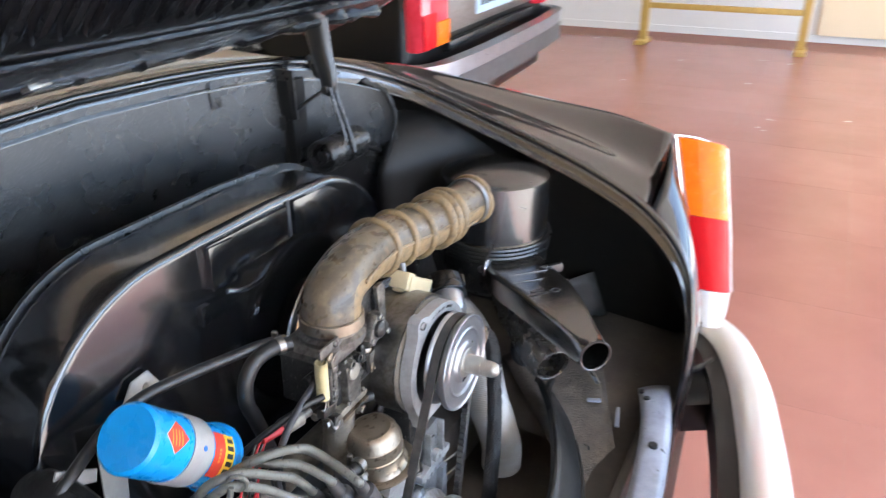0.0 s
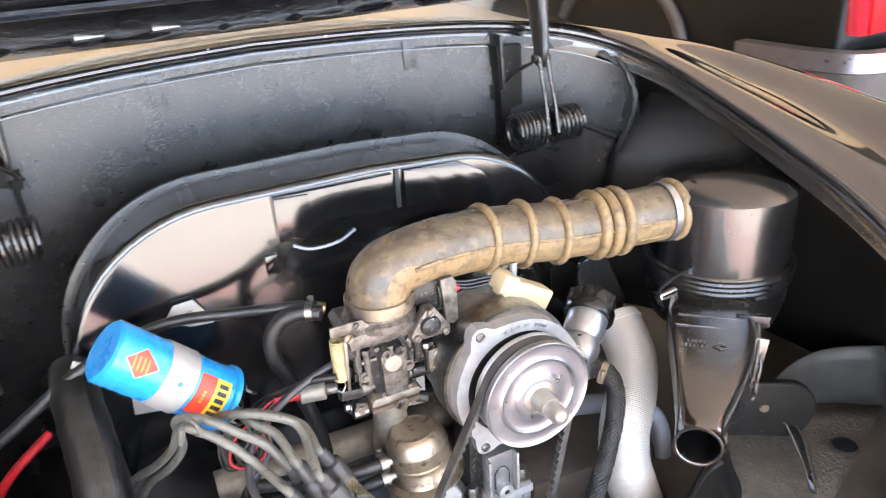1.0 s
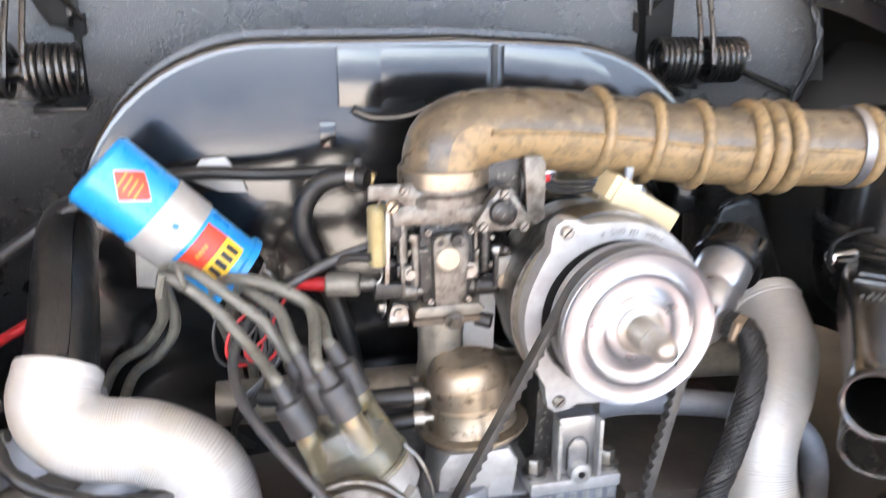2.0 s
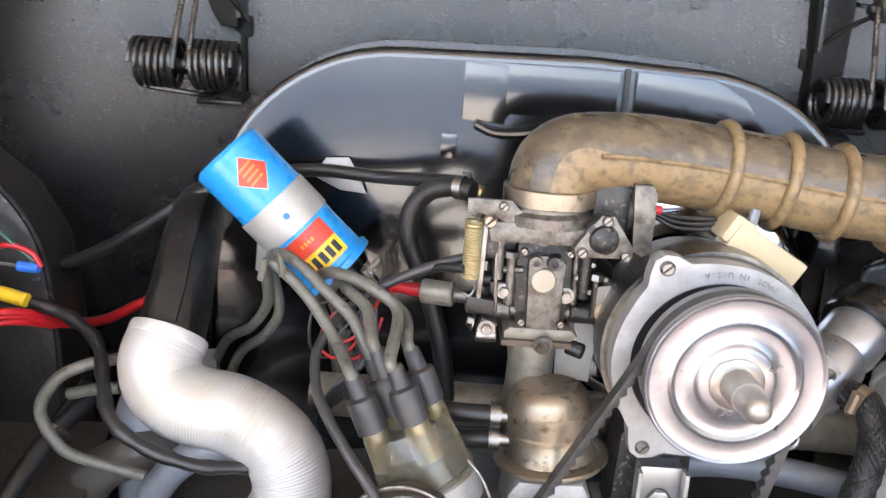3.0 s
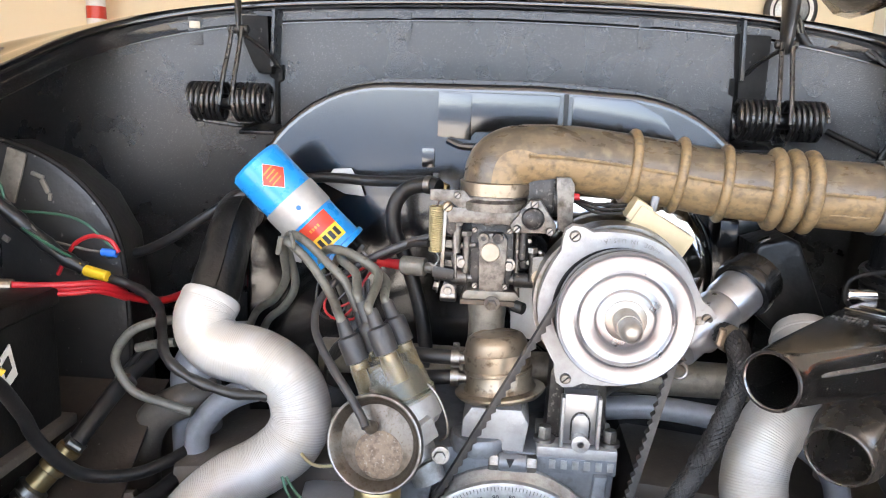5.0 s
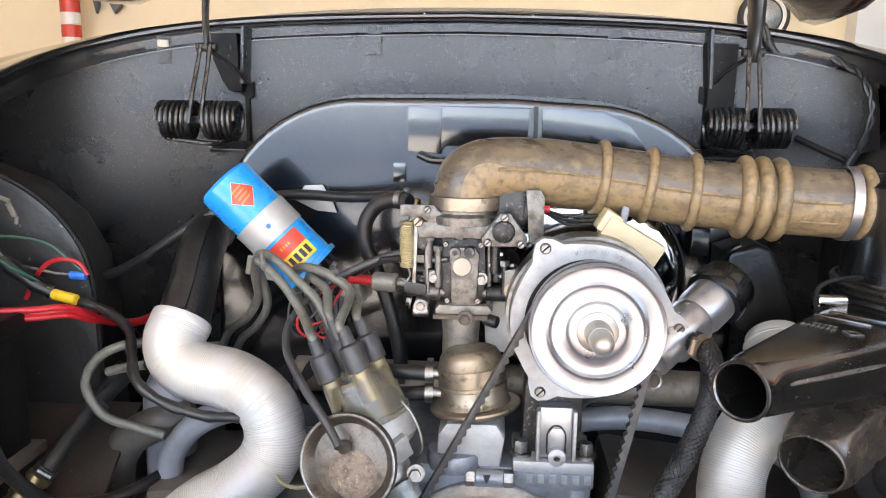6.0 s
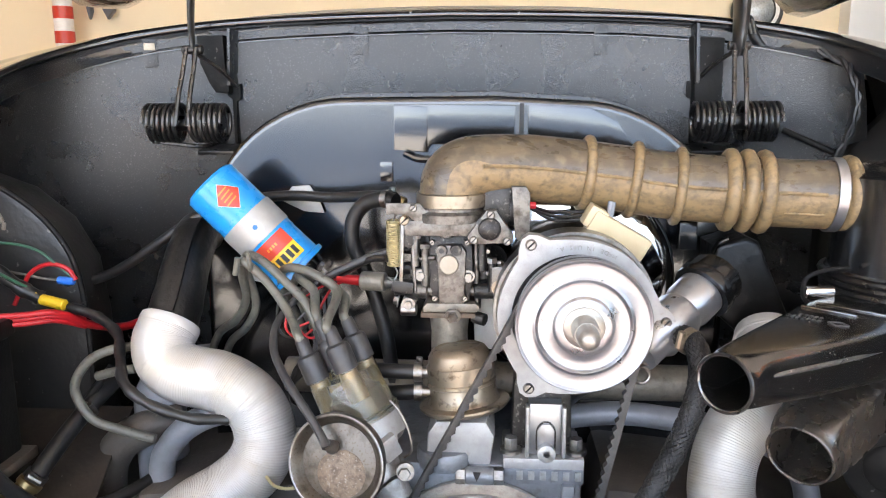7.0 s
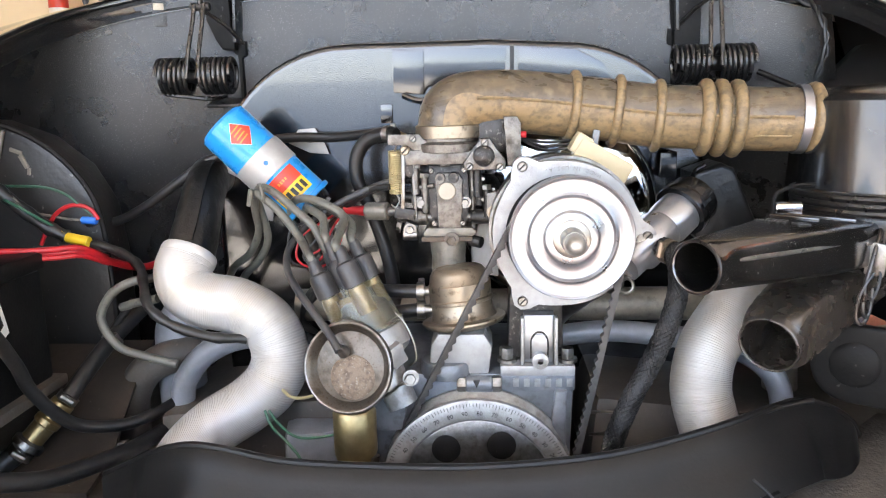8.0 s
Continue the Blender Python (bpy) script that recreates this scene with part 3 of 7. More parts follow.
def body_shell():
    """The plain closed body between the bay and the wall."""
    bm = bmesh.new()
    rows = []
    for y, w, top in ((0.46, 0.655, 0.93), (0.60, 0.675, 0.965), (0.90, 0.68, 0.985), (1.5, 0.67, 0.985), (2.0, 0.64, 0.975), (2.24, 0.58, 0.93), (2.32, 0.50, 0.80), (2.33, 0.48, 0.45)):
        sec = [(-w * 0.9, 0.26), (-w, 0.34), (-w * 1.02, 0.60), (-w, top - 0.12), (-w * 0.95, top - 0.03), (-w * 0.86, top), (0, top + 0.01)]
        rows.append([bm.verts.new((CX + x, y, z)) for x, z in sec + [(-x, z) for x, z in sec[-2::-1]]])
    for r, s in zip(rows, rows[1:]):
        for k in range(len(r) - 1):
            bm.faces.new((r[k], r[k + 1], s[k + 1], s[k]))
        bm.faces.new((r[-1], r[0], s[0], s[-1]))
    bm.faces.new(rows[0])
    bm.faces.new(rows[-1][::-1])
    return bm


part("body_shell", body_shell(), "paint", car, "glossy black car body", 50)

line = rim_line()
part("opening_rim", sweep(line, circle(0.0062, 10)), "lip_gloss", car, "chipped rolled edge round the bay opening")


def inner_band(depth, inset):
    """A flange that drops from the rolled edge into the bay."""
    bm = bmesh.new()
    rows = []
    mid = Vector((CX, 0.02, 0))
    for p in line:
        inn = Vector((mid.x - p.x, mid.y - p.y, 0))
        inn = inn.normalized() if inn.length > 1e-6 else Vector((0, -1, 0))
        rows.append([bm.verts.new(p + inn * inset * a + Vector((0, 0, -depth * b))) for a, b in ((0, 0.12), (0.35, 0.22), (0.55, 0.42), (0.6, 0.80), (1.0, 0.92), (1.0, 1.0))])
    for r, s in zip(rows, rows[1:]):
        for k in range(5):
            bm.faces.new((r[k], r[k + 1], s[k + 1], s[k]))
    return bm


part("rain_channel", inner_band(0.026, 0.011), "lip_gloss", car, "worn black rain channel under the edge", 60)


def firewall():
    right = spline(RIM, 6)
    chain = [flip(p) for p in right[38:0:-1]] + right[:28]
    bm = bmesh.new()
    rows = []
    for p in chain:
        w0 = min(max((abs(p.x - CX) - 0.30) / 0.18, 0), 1)
        back = Vector((math.copysign(0.02 * w0, p.x - CX), 0.012 * (1 - w0), 0))
        row = []
        for k, z in enumerate((p.z - 0.012, p.z - 0.05, 0.90, 0.80, 0.70, 0.58, 0.44)):
            w = min((p.z - z) / 0.12, 1.0)
            row.append(bm.verts.new((p.x + back.x * w, p.y - 0.006 - 0.05 * min(max(p.z - z, 0.0), 0.17) + 0.30 * min(max(p.z - z - 0.17, 0.0), 0.18), z if z < p.z - 0.012 else p.z - 0.012 - 0.004 * k)))
        rows.append(row)
    for r, s in zip(rows, rows[1:]):
        for k in range(len(r) - 1):
            bm.faces.new((r[k], r[k + 1], s[k + 1], s[k]))
    return bm


part("firewall_board", firewall(), "board", car, "black bitumen sound board across the bay front", 60)


def side_wall(sign):
    pts = spline(RIM, 6)[4 * 6 + 1:]
    bm = bmesh.new()
    rows = []
    for p in pts:
        row = [p + Vector((-0.004, 0, -0.01)), p + Vector((0.035, 0.0, -0.035)), p + Vector((0.065, 0.0, -0.12)), Vector((max(p.x + 0.14, 0.66), p.y, min(p.z - 0.2, 0.55))), Vector((0.68, p.y, 0.28))]
        rows.append([bm.verts.new(c if sign > 0 else flip(c)) for c in row])
    for r, s in zip(rows, rows[1:]):
        for k in range(len(r) - 1):
            bm.faces.new((r[k], r[k + 1], s[k + 1], s[k]))
    return bm


part("inner_side_wall", side_wall(1), "side_paint", car, "black painted inner side wall", 60)
part("inner_side_wall", side_wall(-1), "side_paint", car, "black painted inner side wall", 60)


def wheelhouse():
    """Bulging inner wheel housing beside the sound board; its front edge leans over a dark gap."""
    bm = bmesh.new()
    rows = []
    for j in range(15):
        y = 0.285 - 0.17 * j / 14
        w = min(max((y - 0.07) / 0.21, 0), 1) ** 1.4
        k0 = Vector((0.555, 0, 0.84 + 0.30 * y))
        straight = [k0, k0 + Vector((0.002, 0, -0.045)), k0 + Vector((0.006, 0, -0.10)), k0 + Vector((0.010, 0, -0.17)), k0 + Vector((0.015, 0, -0.34))]
        dome = [Vector((0.542, 0, 0.927)), Vector((0.492, 0, 0.887)), Vector((0.447, 0, 0.832)), Vector((0.427, 0, 0.775)), Vector((0.422, 0, 0.58))]
        row = spline([a.lerp(b, w) for a, b in zip(straight, dome)], 4)
        rows.append([bm.verts.new((p.x, y, p.z)) for p in row])
    for r, s in zip(rows, rows[1:]):
        for k in range(len(r) - 1):
            bm.faces.new((r[k], r[k + 1], s[k + 1], s[k]))
    return bm


part("wheel_housing", wheelhouse(), "arch_paint", car, "dull black bulging inner wheel housing", 60).modifiers.new("thick", "SOLIDIFY").thickness = 0.002


def tabs():
    for x, y, z, rust in ((-0.425, 0.341, 0.978, True), (-0.150, 0.3845, 0.995, False), (0.170, 0.378, 0.992, False)):
        yaw = 25 if x < -0.3 else (-28 if x > 0.3 else 0)
        part("board_tab", box((x, y - 0.0045, z - 0.010), (0.018, 0.0006, 0.036), (-3, 0, yaw), 0.0002), "board", car)
        if rust:
            part("rust_patch", box((x, y - 0.0068, z - 0.002), (0.014, 0.0012, 0.009), (-3, 0, yaw), 0.0003), "bronze", car, "small rusty patch on a tab")


tabs()

part("wheel_arch", prism([(-0.66, 0.84), (-0.56, 0.828), (-0.505, 0.808), (-0.461, 0.772), (-0.435, 0.725), (-0.427, 0.66), (-0.425, 0.44), (-0.66, 0.44)], 0.13, 0.19, 0.010), "arch_tar", car, "black coated wheel arch box")
# sloping dusty tin between the wheel arch and the rear lip
slope = [(0.135, 0.556), (0.085, 0.528), (0.045, 0.497), (0.005, 0.463), (-0.05, 0.452), (-0.05, 0.446), (0.004, 0.456), (0.043, 0.490), (0.083, 0.521), (0.135, 0.549)]
part("bay_floor_slope", prism(slope, 0.385, 0.66, 0.0, pose(0, 0, 0, 0, 0, 90)), "floor_grime", car, "dusty brown-black sloping tin", 60)
part("arch_edge", tube([(-0.60, 0.128, 0.836), (-0.556, 0.127, 0.828), (-0.505, 0.127, 0.808), (-0.461, 0.127, 0.772), (-0.434, 0.127, 0.725), (-0.426, 0.127, 0.655), (-0.425, 0.127, 0.56)], 0.0035, 8), "dark_tar", car)
part("arch_bracket", box((-0.5555, 0.1265, 0.791), (0.0225, 0.004, 0.060), (0, 18, 0), 0.001), "olive_cast", car, "bare grey metal strip on the arch")

for sx, sz, sw, sh, tilt in ((-0.526, 0.792, 0.016, 0.005, 20), (-0.518, 0.780, 0.006, 0.017, -25), (-0.513, 0.768, 0.004, 0.009, 10), (-0.578, 0.813, 0.014, 0.006, -10), (-0.570, 0.717, 0.009, 0.007, 35)):
    part("scrape", box((sx, 0.1285, sz), (sw, 0.0030, sh), (0, tilt, 0), 0.0012), "olive_cast", car, "bare scraped spot on the arch")

# twisted cord that hangs along the sound board
for recess in ([(-0.362, 0.990), (-0.326, 0.990), (-0.325, 0.941), (-0.321, 0.927), (-0.322, 0.915), (-0.340, 0.916), (-0.348, 0.928), (-0.360, 0.956)],
               [(0.280, 0.983), (0.320, 0.981), (0.320, 0.937), (0.320, 0.898), (0.302, 0.895), (0.294, 0.852), (0.288, 0.852), (0.285, 0.918)]):
    # Solid dark plate stands for the shade inside the hinge recess.
    part("hinge_shade_plate", prism(recess, 0.337, 0.366, 0.003), "dark_tar", car, "dark plate standing for the shaded hinge recess")
cord = thing("cord", "black twisted cord hanging down the sound board", "cord", (0.49, 0.33, 0.80))
way = spline([(0.420, 0.297, 0.962), (0.433, 0.289, 0.953), (0.444, 0.279, 0.945), (0.448, 0.268, 0.930), (0.453, 0.262, 0.911), (0.454, 0.260, 0.891), (0.450, 0.262, 0.870), (0.443, 0.266, 0.847), (0.434, 0.270, 0.825)], 10)
for ph in (0.0, math.pi):
    st = [p + Vector((0.0024 * math.cos(i * 0.30 + ph), 0.0, 0.0024 * math.sin(i * 0.30 + ph))) for i, p in enumerate(way)]
    part("strand", sweep(st, circle(0.0029, 7)), "rubber", cord)
part("retaining_peg", rod((0.388, 0.308, 0.867), (0.442, 0.284, 0.840), 0.0040, seg=10), "dark_tar", cord)

# bay floor, side tray and the pale panel by the tail
floor_tin = bmesh.new()
box((-0.03, 0.10, 0.405), (1.16, 0.66, 0.01), (0, 0, 0), 0.002, floor_tin)
part("engine_bay_floor", floor_tin, "dusty_tin", car, "dusty black tin floor of the bay")


def tray():
    bm = bmesh.new()
    rows = []
    for i in range(9):
        x = 0.30 + 0.39 * i / 8
        rows.append([bm.verts.new((x, y, 0.475 + 0.03 * (i / 8) ** 2 + 0.012 * math.sin(9 * y + 2 * x) + (0.02 if y < -0.2 else 0))) for y in (-0.24, -0.20, -0.13, -0.06, 0.0, 0.08, 0.18, 0.30, 0.41)])
    for r, s in zip(rows, rows[1:]):
        for k in range(len(r) - 1):
            bm.faces.new((r[k], r[k + 1], s[k + 1], s[k]))
    return bm


part("side_tray", tray(), "dusty_tin", car, "dusty black side tray with scuffs", 60)
low = tray()
low.transform(Matrix.Translation((2 * CX + 0.02, 0, -0.045)) @ Matrix.Diagonal((-1, 1, 1, 1)))
part("side_tray", low, "dusty_tin", car, "dusty brown-black side tray", 60)
def ledge():
    """Ledge behind the apron, toned pale for the reflected sky, with its drilled holes."""
    bm = bmesh.new()
    a = spline([(0.458, -0.179, 0.497), (0.36, -0.205, 0.497), (0.212, -0.222, 0.495), (0.10, -0.226, 0.492)], 6)
    b = spline([(0.488, -0.223, 0.497), (0.38, -0.248, 0.492), (0.234, -0.266, 0.488), (0.10, -0.272, 0.484)], 6)
    rows = [[bm.verts.new(p.lerp(q, k / 4) + Vector((0, 0, 0.004 * math.sin(math.pi * k / 4)))) for k in range(5)] for p, q in zip(a, b)]
    for r, s in zip(rows, rows[1:]):
        for k in range(4):
            bm.faces.new((r[k], r[k + 1], s[k + 1], s[k]))
    return bm


pale = part("pale_ledge", ledge(), "pale_tin", car, "ledge toned pale for reflected sky, with small holes", 60)
pale.modifiers.new("thick", "SOLIDIFY").thickness = 0.002
# Black studs stand for the shade inside the ledge's holes.
for hx, hy, hr in ((0.448, -0.187, 0.004), (0.433, -0.198, 0.005), (0.323, -0.232, 0.007)):
    part("hole", rod((hx, hy, 0.4960), (hx, hy, 0.5022), hr, seg=12), "ink", pale)


def curved_sheet(a, b, bow, n=10, m=4):
    bm = bmesh.new()
    rows = []
    for i in range(n + 1):
        p, q = a[0].lerp(a[1], i / n), b[0].lerp(b[1], i / n)
        rows.append([bm.verts.new(p.lerp(q, k / m) + bow * math.sin(math.pi * i / n)) for k in range(m + 1)])
    for r, s in zip(rows, rows[1:]):
        for k in range(m):
            bm.faces.new((r[k], r[k + 1], s[k + 1], s[k]))
    return bm


flap = part("tray_flap", curved_sheet((Vector((0.465, 0.0, 0.560)), Vector((0.63, -0.045, 0.603))), (Vector((0.47, -0.005, 0.503)), Vector((0.655, -0.07, 0.507))), Vector((0.01, 0.03, 0.004))), "grey_tin", car, "grey curved flap over the side tray", 60)
flap.modifiers.new("thick", "SOLIDIFY").thickness = 0.0025
tongue = part("tray_tongue", curved_sheet((Vector((0.435, 0.01, 0.605)), Vector((0.433, -0.116, 0.503))), (Vector((0.462, -0.02, 0.575)), Vector((0.437, -0.120, 0.501))), Vector((0.012, -0.004, 0.004))), "satin", car, "black bent tin tongue with a bright edge", 60)
tongue.modifiers.new("thick", "SOLIDIFY").thickness = 0.002
part("bright_edge", tube([(0.463, -0.02, 0.576), (0.460, -0.070, 0.548), (0.438, -0.120, 0.502)], 0.0013, 6), "zinc", tongue)
# Black disc paints the shade of the tray's hole.
part("tray_hole_disc", lathe([(0, 0.001), (0.015, 0.001), (0.018, -0.002)], (0.532, -0.082, 0.5065), (0, 0, 1), 20), "ink", car)
part("scuff", box((0.385, -0.165, 0.485), (0.05, 0.006, 0.003), (0, 0, 12), 0.001), "pale_tin", car)
part("scuff", box((0.41, -0.12, 0.486), (0.008, 0.022, 0.004), (0, 0, 20), 0.0015), "pale_tin", car)


# tan sheet right behind the bay; its colour stands for the wall reflected in the deck
def canvas():
    bm = bmesh.new()
    rows = []
    for i in range(25):
        u = -1 + 2 * i / 24
        row = []
        for y, z, w in ((0.380, 1.005, 0.56), (0.386, 1.023, 0.57), (0.40, 1.0275, 0.575), (0.47, 1.031, 0.58), (0.60, 1.036, 0.58), (0.80, 1.042, 0.57), (1.1, 1.046, 0.55), (1.6, 1.046, 0.52), (2.05, 1.04, 0.52), (2.20, 1.01, 0.51), (2.24, 0.95, 0.50)):
            row.append(bm.verts.new((CX + u * w, y + 0.02 - 0.115 * u * u, z - (0.05 + 0.06 * (z - 1.0)) * u ** 4 - 0.050 * u * u)))
        rows.append(row)
    for r, s in zip(rows, rows[1:]):
        for k in range(len(r) - 1):
            bm.faces.new((r[k], r[k + 1], s[k + 1], s[k]))
    return bm


roof = thing("tan_deck_sheet", "tan sheet lying flat behind the bay, toned as the reflected wall", "canvas cover", (CX, 0.9, 1.0))
part("canvas", canvas(), "tan", roof, "", 60).modifiers.new("thick", "SOLIDIFY").thickness = 0.003
hem = [Vector((CX + u * 0.575, 0.422 - 0.115 * u * u, 1.0305 - 0.0517 * u ** 4 - 0.050 * u * u)) for u in [k / 20 - 1 for k in range(41)]]
part("hem", sweep(hem, circle(0.0032, 8)), "tan", roof, "rolled edge along the tan sheet")


# engine lid, standing open
def lid():
    prof = [(0.374, 1.064), (0.366, 1.054), (0.348, 1.050), (0.325, 1.060), (0.27, 1.084), (0.215, 1.118), (0.14, 1.19), (0.04, 1.32), (-0.05, 1.46), (-0.13, 1.60)]
    bm = bmesh.new()
    rows = []
    for i in range(33):
        u = -1 + 2 * i / 32
        row = []
        for k, (y, z) in enumerate(prof):
            pull = 0.17 * u ** 6 * math.exp(-k * 0.45)
            row.append(bm.verts.new((CX + u * 0.53, y + pull, z - (0.042 if u > 0 else 0.015) * math.exp(-((abs(u) - 0.91) / 0.10) ** 2) * math.exp(-k * 0.30))))
        rows.append(row)
    for r, s in zip(rows, rows[1:]):
        for k in range(len(r) - 1):
            bm.faces.new((r[k], r[k + 1], s[k + 1], s[k]))
    t = part("engine_lid", bm, "lid_paint", car, "glossy black engine lid standing open with louvres", 60)
    t.modifiers.new("thick", "SOLIDIFY").thickness = 0.006
    rng = random.Random(3)
    path = []
    for i in range(60):
        u = -0.90 + 1.80 * i / 59
        path.append(Vector((CX + u * 0.53, 0.335 + rng.uniform(-0.004, 0.004) - 0.05 * u * u, 1.060 + rng.uniform(-0.003, 0.003) + 0.01 * u ** 4)))
    part("stiffener", sweep(path, circle(0.016, 10, 0.6), radius=lambda i, n, d: 1.0 + 0.22 * math.sin(i * 1.9) * math.cos(i * 0.7)), "lid_paint", t, "lumpy black sealed stiffening rib")
    part("stiffener", sweep([Vector((CX + s * 0.028, 0.232 - 0.03 * (s / 17) ** 2, 1.098 + 0.006 * (s / 17) ** 2)) for s in range(-17, 18)], circle(0.008, 8, 0.7)), "lid_paint", t)
    for i in range(34):
        x = CX - 0.43 + 0.026 * i
        p = [Vector((x, 0.205, 1.118)), Vector((x, 0.19, 1.131)), Vector((x, 0.12, 1.203)), Vector((x, 0.04, 1.308)), Vector((x, 0.03, 1.325))]
        part("louvre", sweep(p, circle(0.0075, 8, 0.8), radius=lambda i, n, d: 0.25 if i in (0, n - 1) else 1.0), "lid_paint", t)
    for x in (-0.21, -0.135):
        part("latch_pad", box((x, 0.305, 1.063), (0.030, 0.012, 0.006), (-20, 0, 12), 0.002), "zinc", t, "bright bare metal pad under the lid")


lid()


def hinge(sign):
    x = -0.357 if sign < 0 else 0.325
    dy = -0.012 if sign < 0 else 0.0
    t = thing("lid_hinge", "black lid hinge with twin coil springs on the sound board", "hinge", (x, 0.36, 0.86), "lid hinges")
    px = x + (0.010 if sign < 0 else 0.0)
    pin = Vector((px, 0.297 + dy, 0.968))
    plate = [(x - sign * 0.039, 0.998), (x + sign * 0.008, 0.998), (x + sign * 0.006, 0.985), (x - sign * 0.004, 0.960), (x - sign * 0.010, 0.938), (x - sign * 0.016, 0.930), (x - sign * 0.032, 0.928), (x - sign * 0.036, 0.936)]
    part("bracket_plate", prism(plate, 0.360, 0.378, 0.002), "bracket", t)
    part("bracket_cheek", prism([(x - sign * 0.043, 0.998), (x - sign * 0.039, 0.998), (x - sign * 0.035, 0.925), (x - sign * 0.040, 0.925)], 0.330, 0.378, 0.001), "satin", t)
    part("bracket_step", prism([(x - sign * 0.046, 0.928), (x - sign * 0.026, 0.928), (x - sign * 0.028, 0.912), (x - sign * 0.034, 0.908), (x - sign * 0.035, 0.845), (x - sign * 0.039, 0.845), (x - sign * 0.040, 0.905), (x - sign * 0.046, 0.908)], 0.352, 0.374, 0.001), "dark_tar", t)
    part("lower_foot", box((x - sign * 0.022, 0.330, 0.842), (0.048, 0.040, 0.005), (12, 0, 0), 0.001), "satin", t)
    part("arm", sweep(spline([pin + Vector((0, 0.004, -0.01)), pin + Vector((0, 0.0, 0.012)), pin + Vector((0.004 * sign, 0.012, 0.05)), pin + Vector((0.002 * sign, 0.02, 0.10))], 6), circle(0.0065 if sign < 0 else 0.0150, 12, 0.5), radius=lambda i, n, d: 0.75 + 0.75 * i / n), "tab", t, "black pressed lid arm")
    part("strut", tube([pin + Vector((0, 0.01, -0.004)), pin + Vector((-sign * 0.022, 0.03, -0.022)), pin + Vector((-sign * 0.038, 0.05, -0.045))], 0.0042, 8, flat=0.6), "dark_cast", t, "worn brown strut")
    bolt(t, (x - sign * 0.026, 0.359, 0.925), (0, -1, 0), 0.0048, 0.004, "zinc")
    part("pivot_pin", rod(pin - Vector((0.013, 0, 0)), pin + Vector((0.013, 0, 0)), 0.0055, seg=12), "dark_cast", t)
    c = Vector((x - 0.004 * sign, 0.282 + dy, 0.878))
    coil_r, wire, pitch = 0.0222, 0.0029, 0.0066
    for side in (-1, 1):
        turns, pts = 6.5, []
        for i in range(int(turns * 18) + 1):
            a = i * math.tau / 18
            pts.append(c + Vector((side * (0.0065 + pitch * i / 18), coil_r * math.cos(a), coil_r * math.sin(a))))
        part("coil_spring", sweep(pts, circle(wire, 7)), "spring_steel", t, "blackened steel coil spring")
        part("spring_leg", tube([c + Vector((side * 0.0075, -coil_r, -0.004)), c.lerp(pin, 0.35) + Vector((side * 0.0072, -coil_r * 0.78, 0.0)), c.lerp(pin, 0.7) + Vector((side * 0.0066, -coil_r * 0.45, 0.0)), pin + Vector((side * 0.006, -0.005, 0.002))], wire, 7), "spring_steel", t)
    part("spring_tail", tube([c + Vector((-0.045, -0.004, -coil_r)), c + Vector((-0.02, 0.004, -coil_r - 0.004)), c + Vector((0.012, 0.02, -coil_r - 0.008)), c + Vector((0.02, 0.05, -coil_r - 0.004))], wire, 7), "spring_steel", t)
    part("spring_rod", rod(c - Vector((0.046, 0, 0)), c + Vector((0.046, 0, 0)), 0.010, seg=12), "satin", t)


hinge(-1)
hinge(1)


bundle = thing("wire_bundle", "taped wire bundle beside the lid hinge", "wiring", (0.358, 0.345, 0.966))
part("tape", tube([(0.350, 0.352, 1.005), (0.352, 0.345, 0.996), (0.358, 0.342, 0.980), (0.370, 0.342, 0.968), (0.386, 0.338, 0.965)], 0.0062, 10, radius=lambda i, n, d: 1.0 + 0.06 * math.sin(i * 0.9) - 0.5 * max(i / n - 0.6, 0)), "rubber", bundle, "black tape")
for dx in (-0.003, 0.002):
    part("wire", tube([(0.352 + dx, 0.345, 0.99), (0.349 + dx, 0.338, 1.002), (0.353 + dx, 0.334, 0.985)], 0.0016, 7), "lead", bundle)


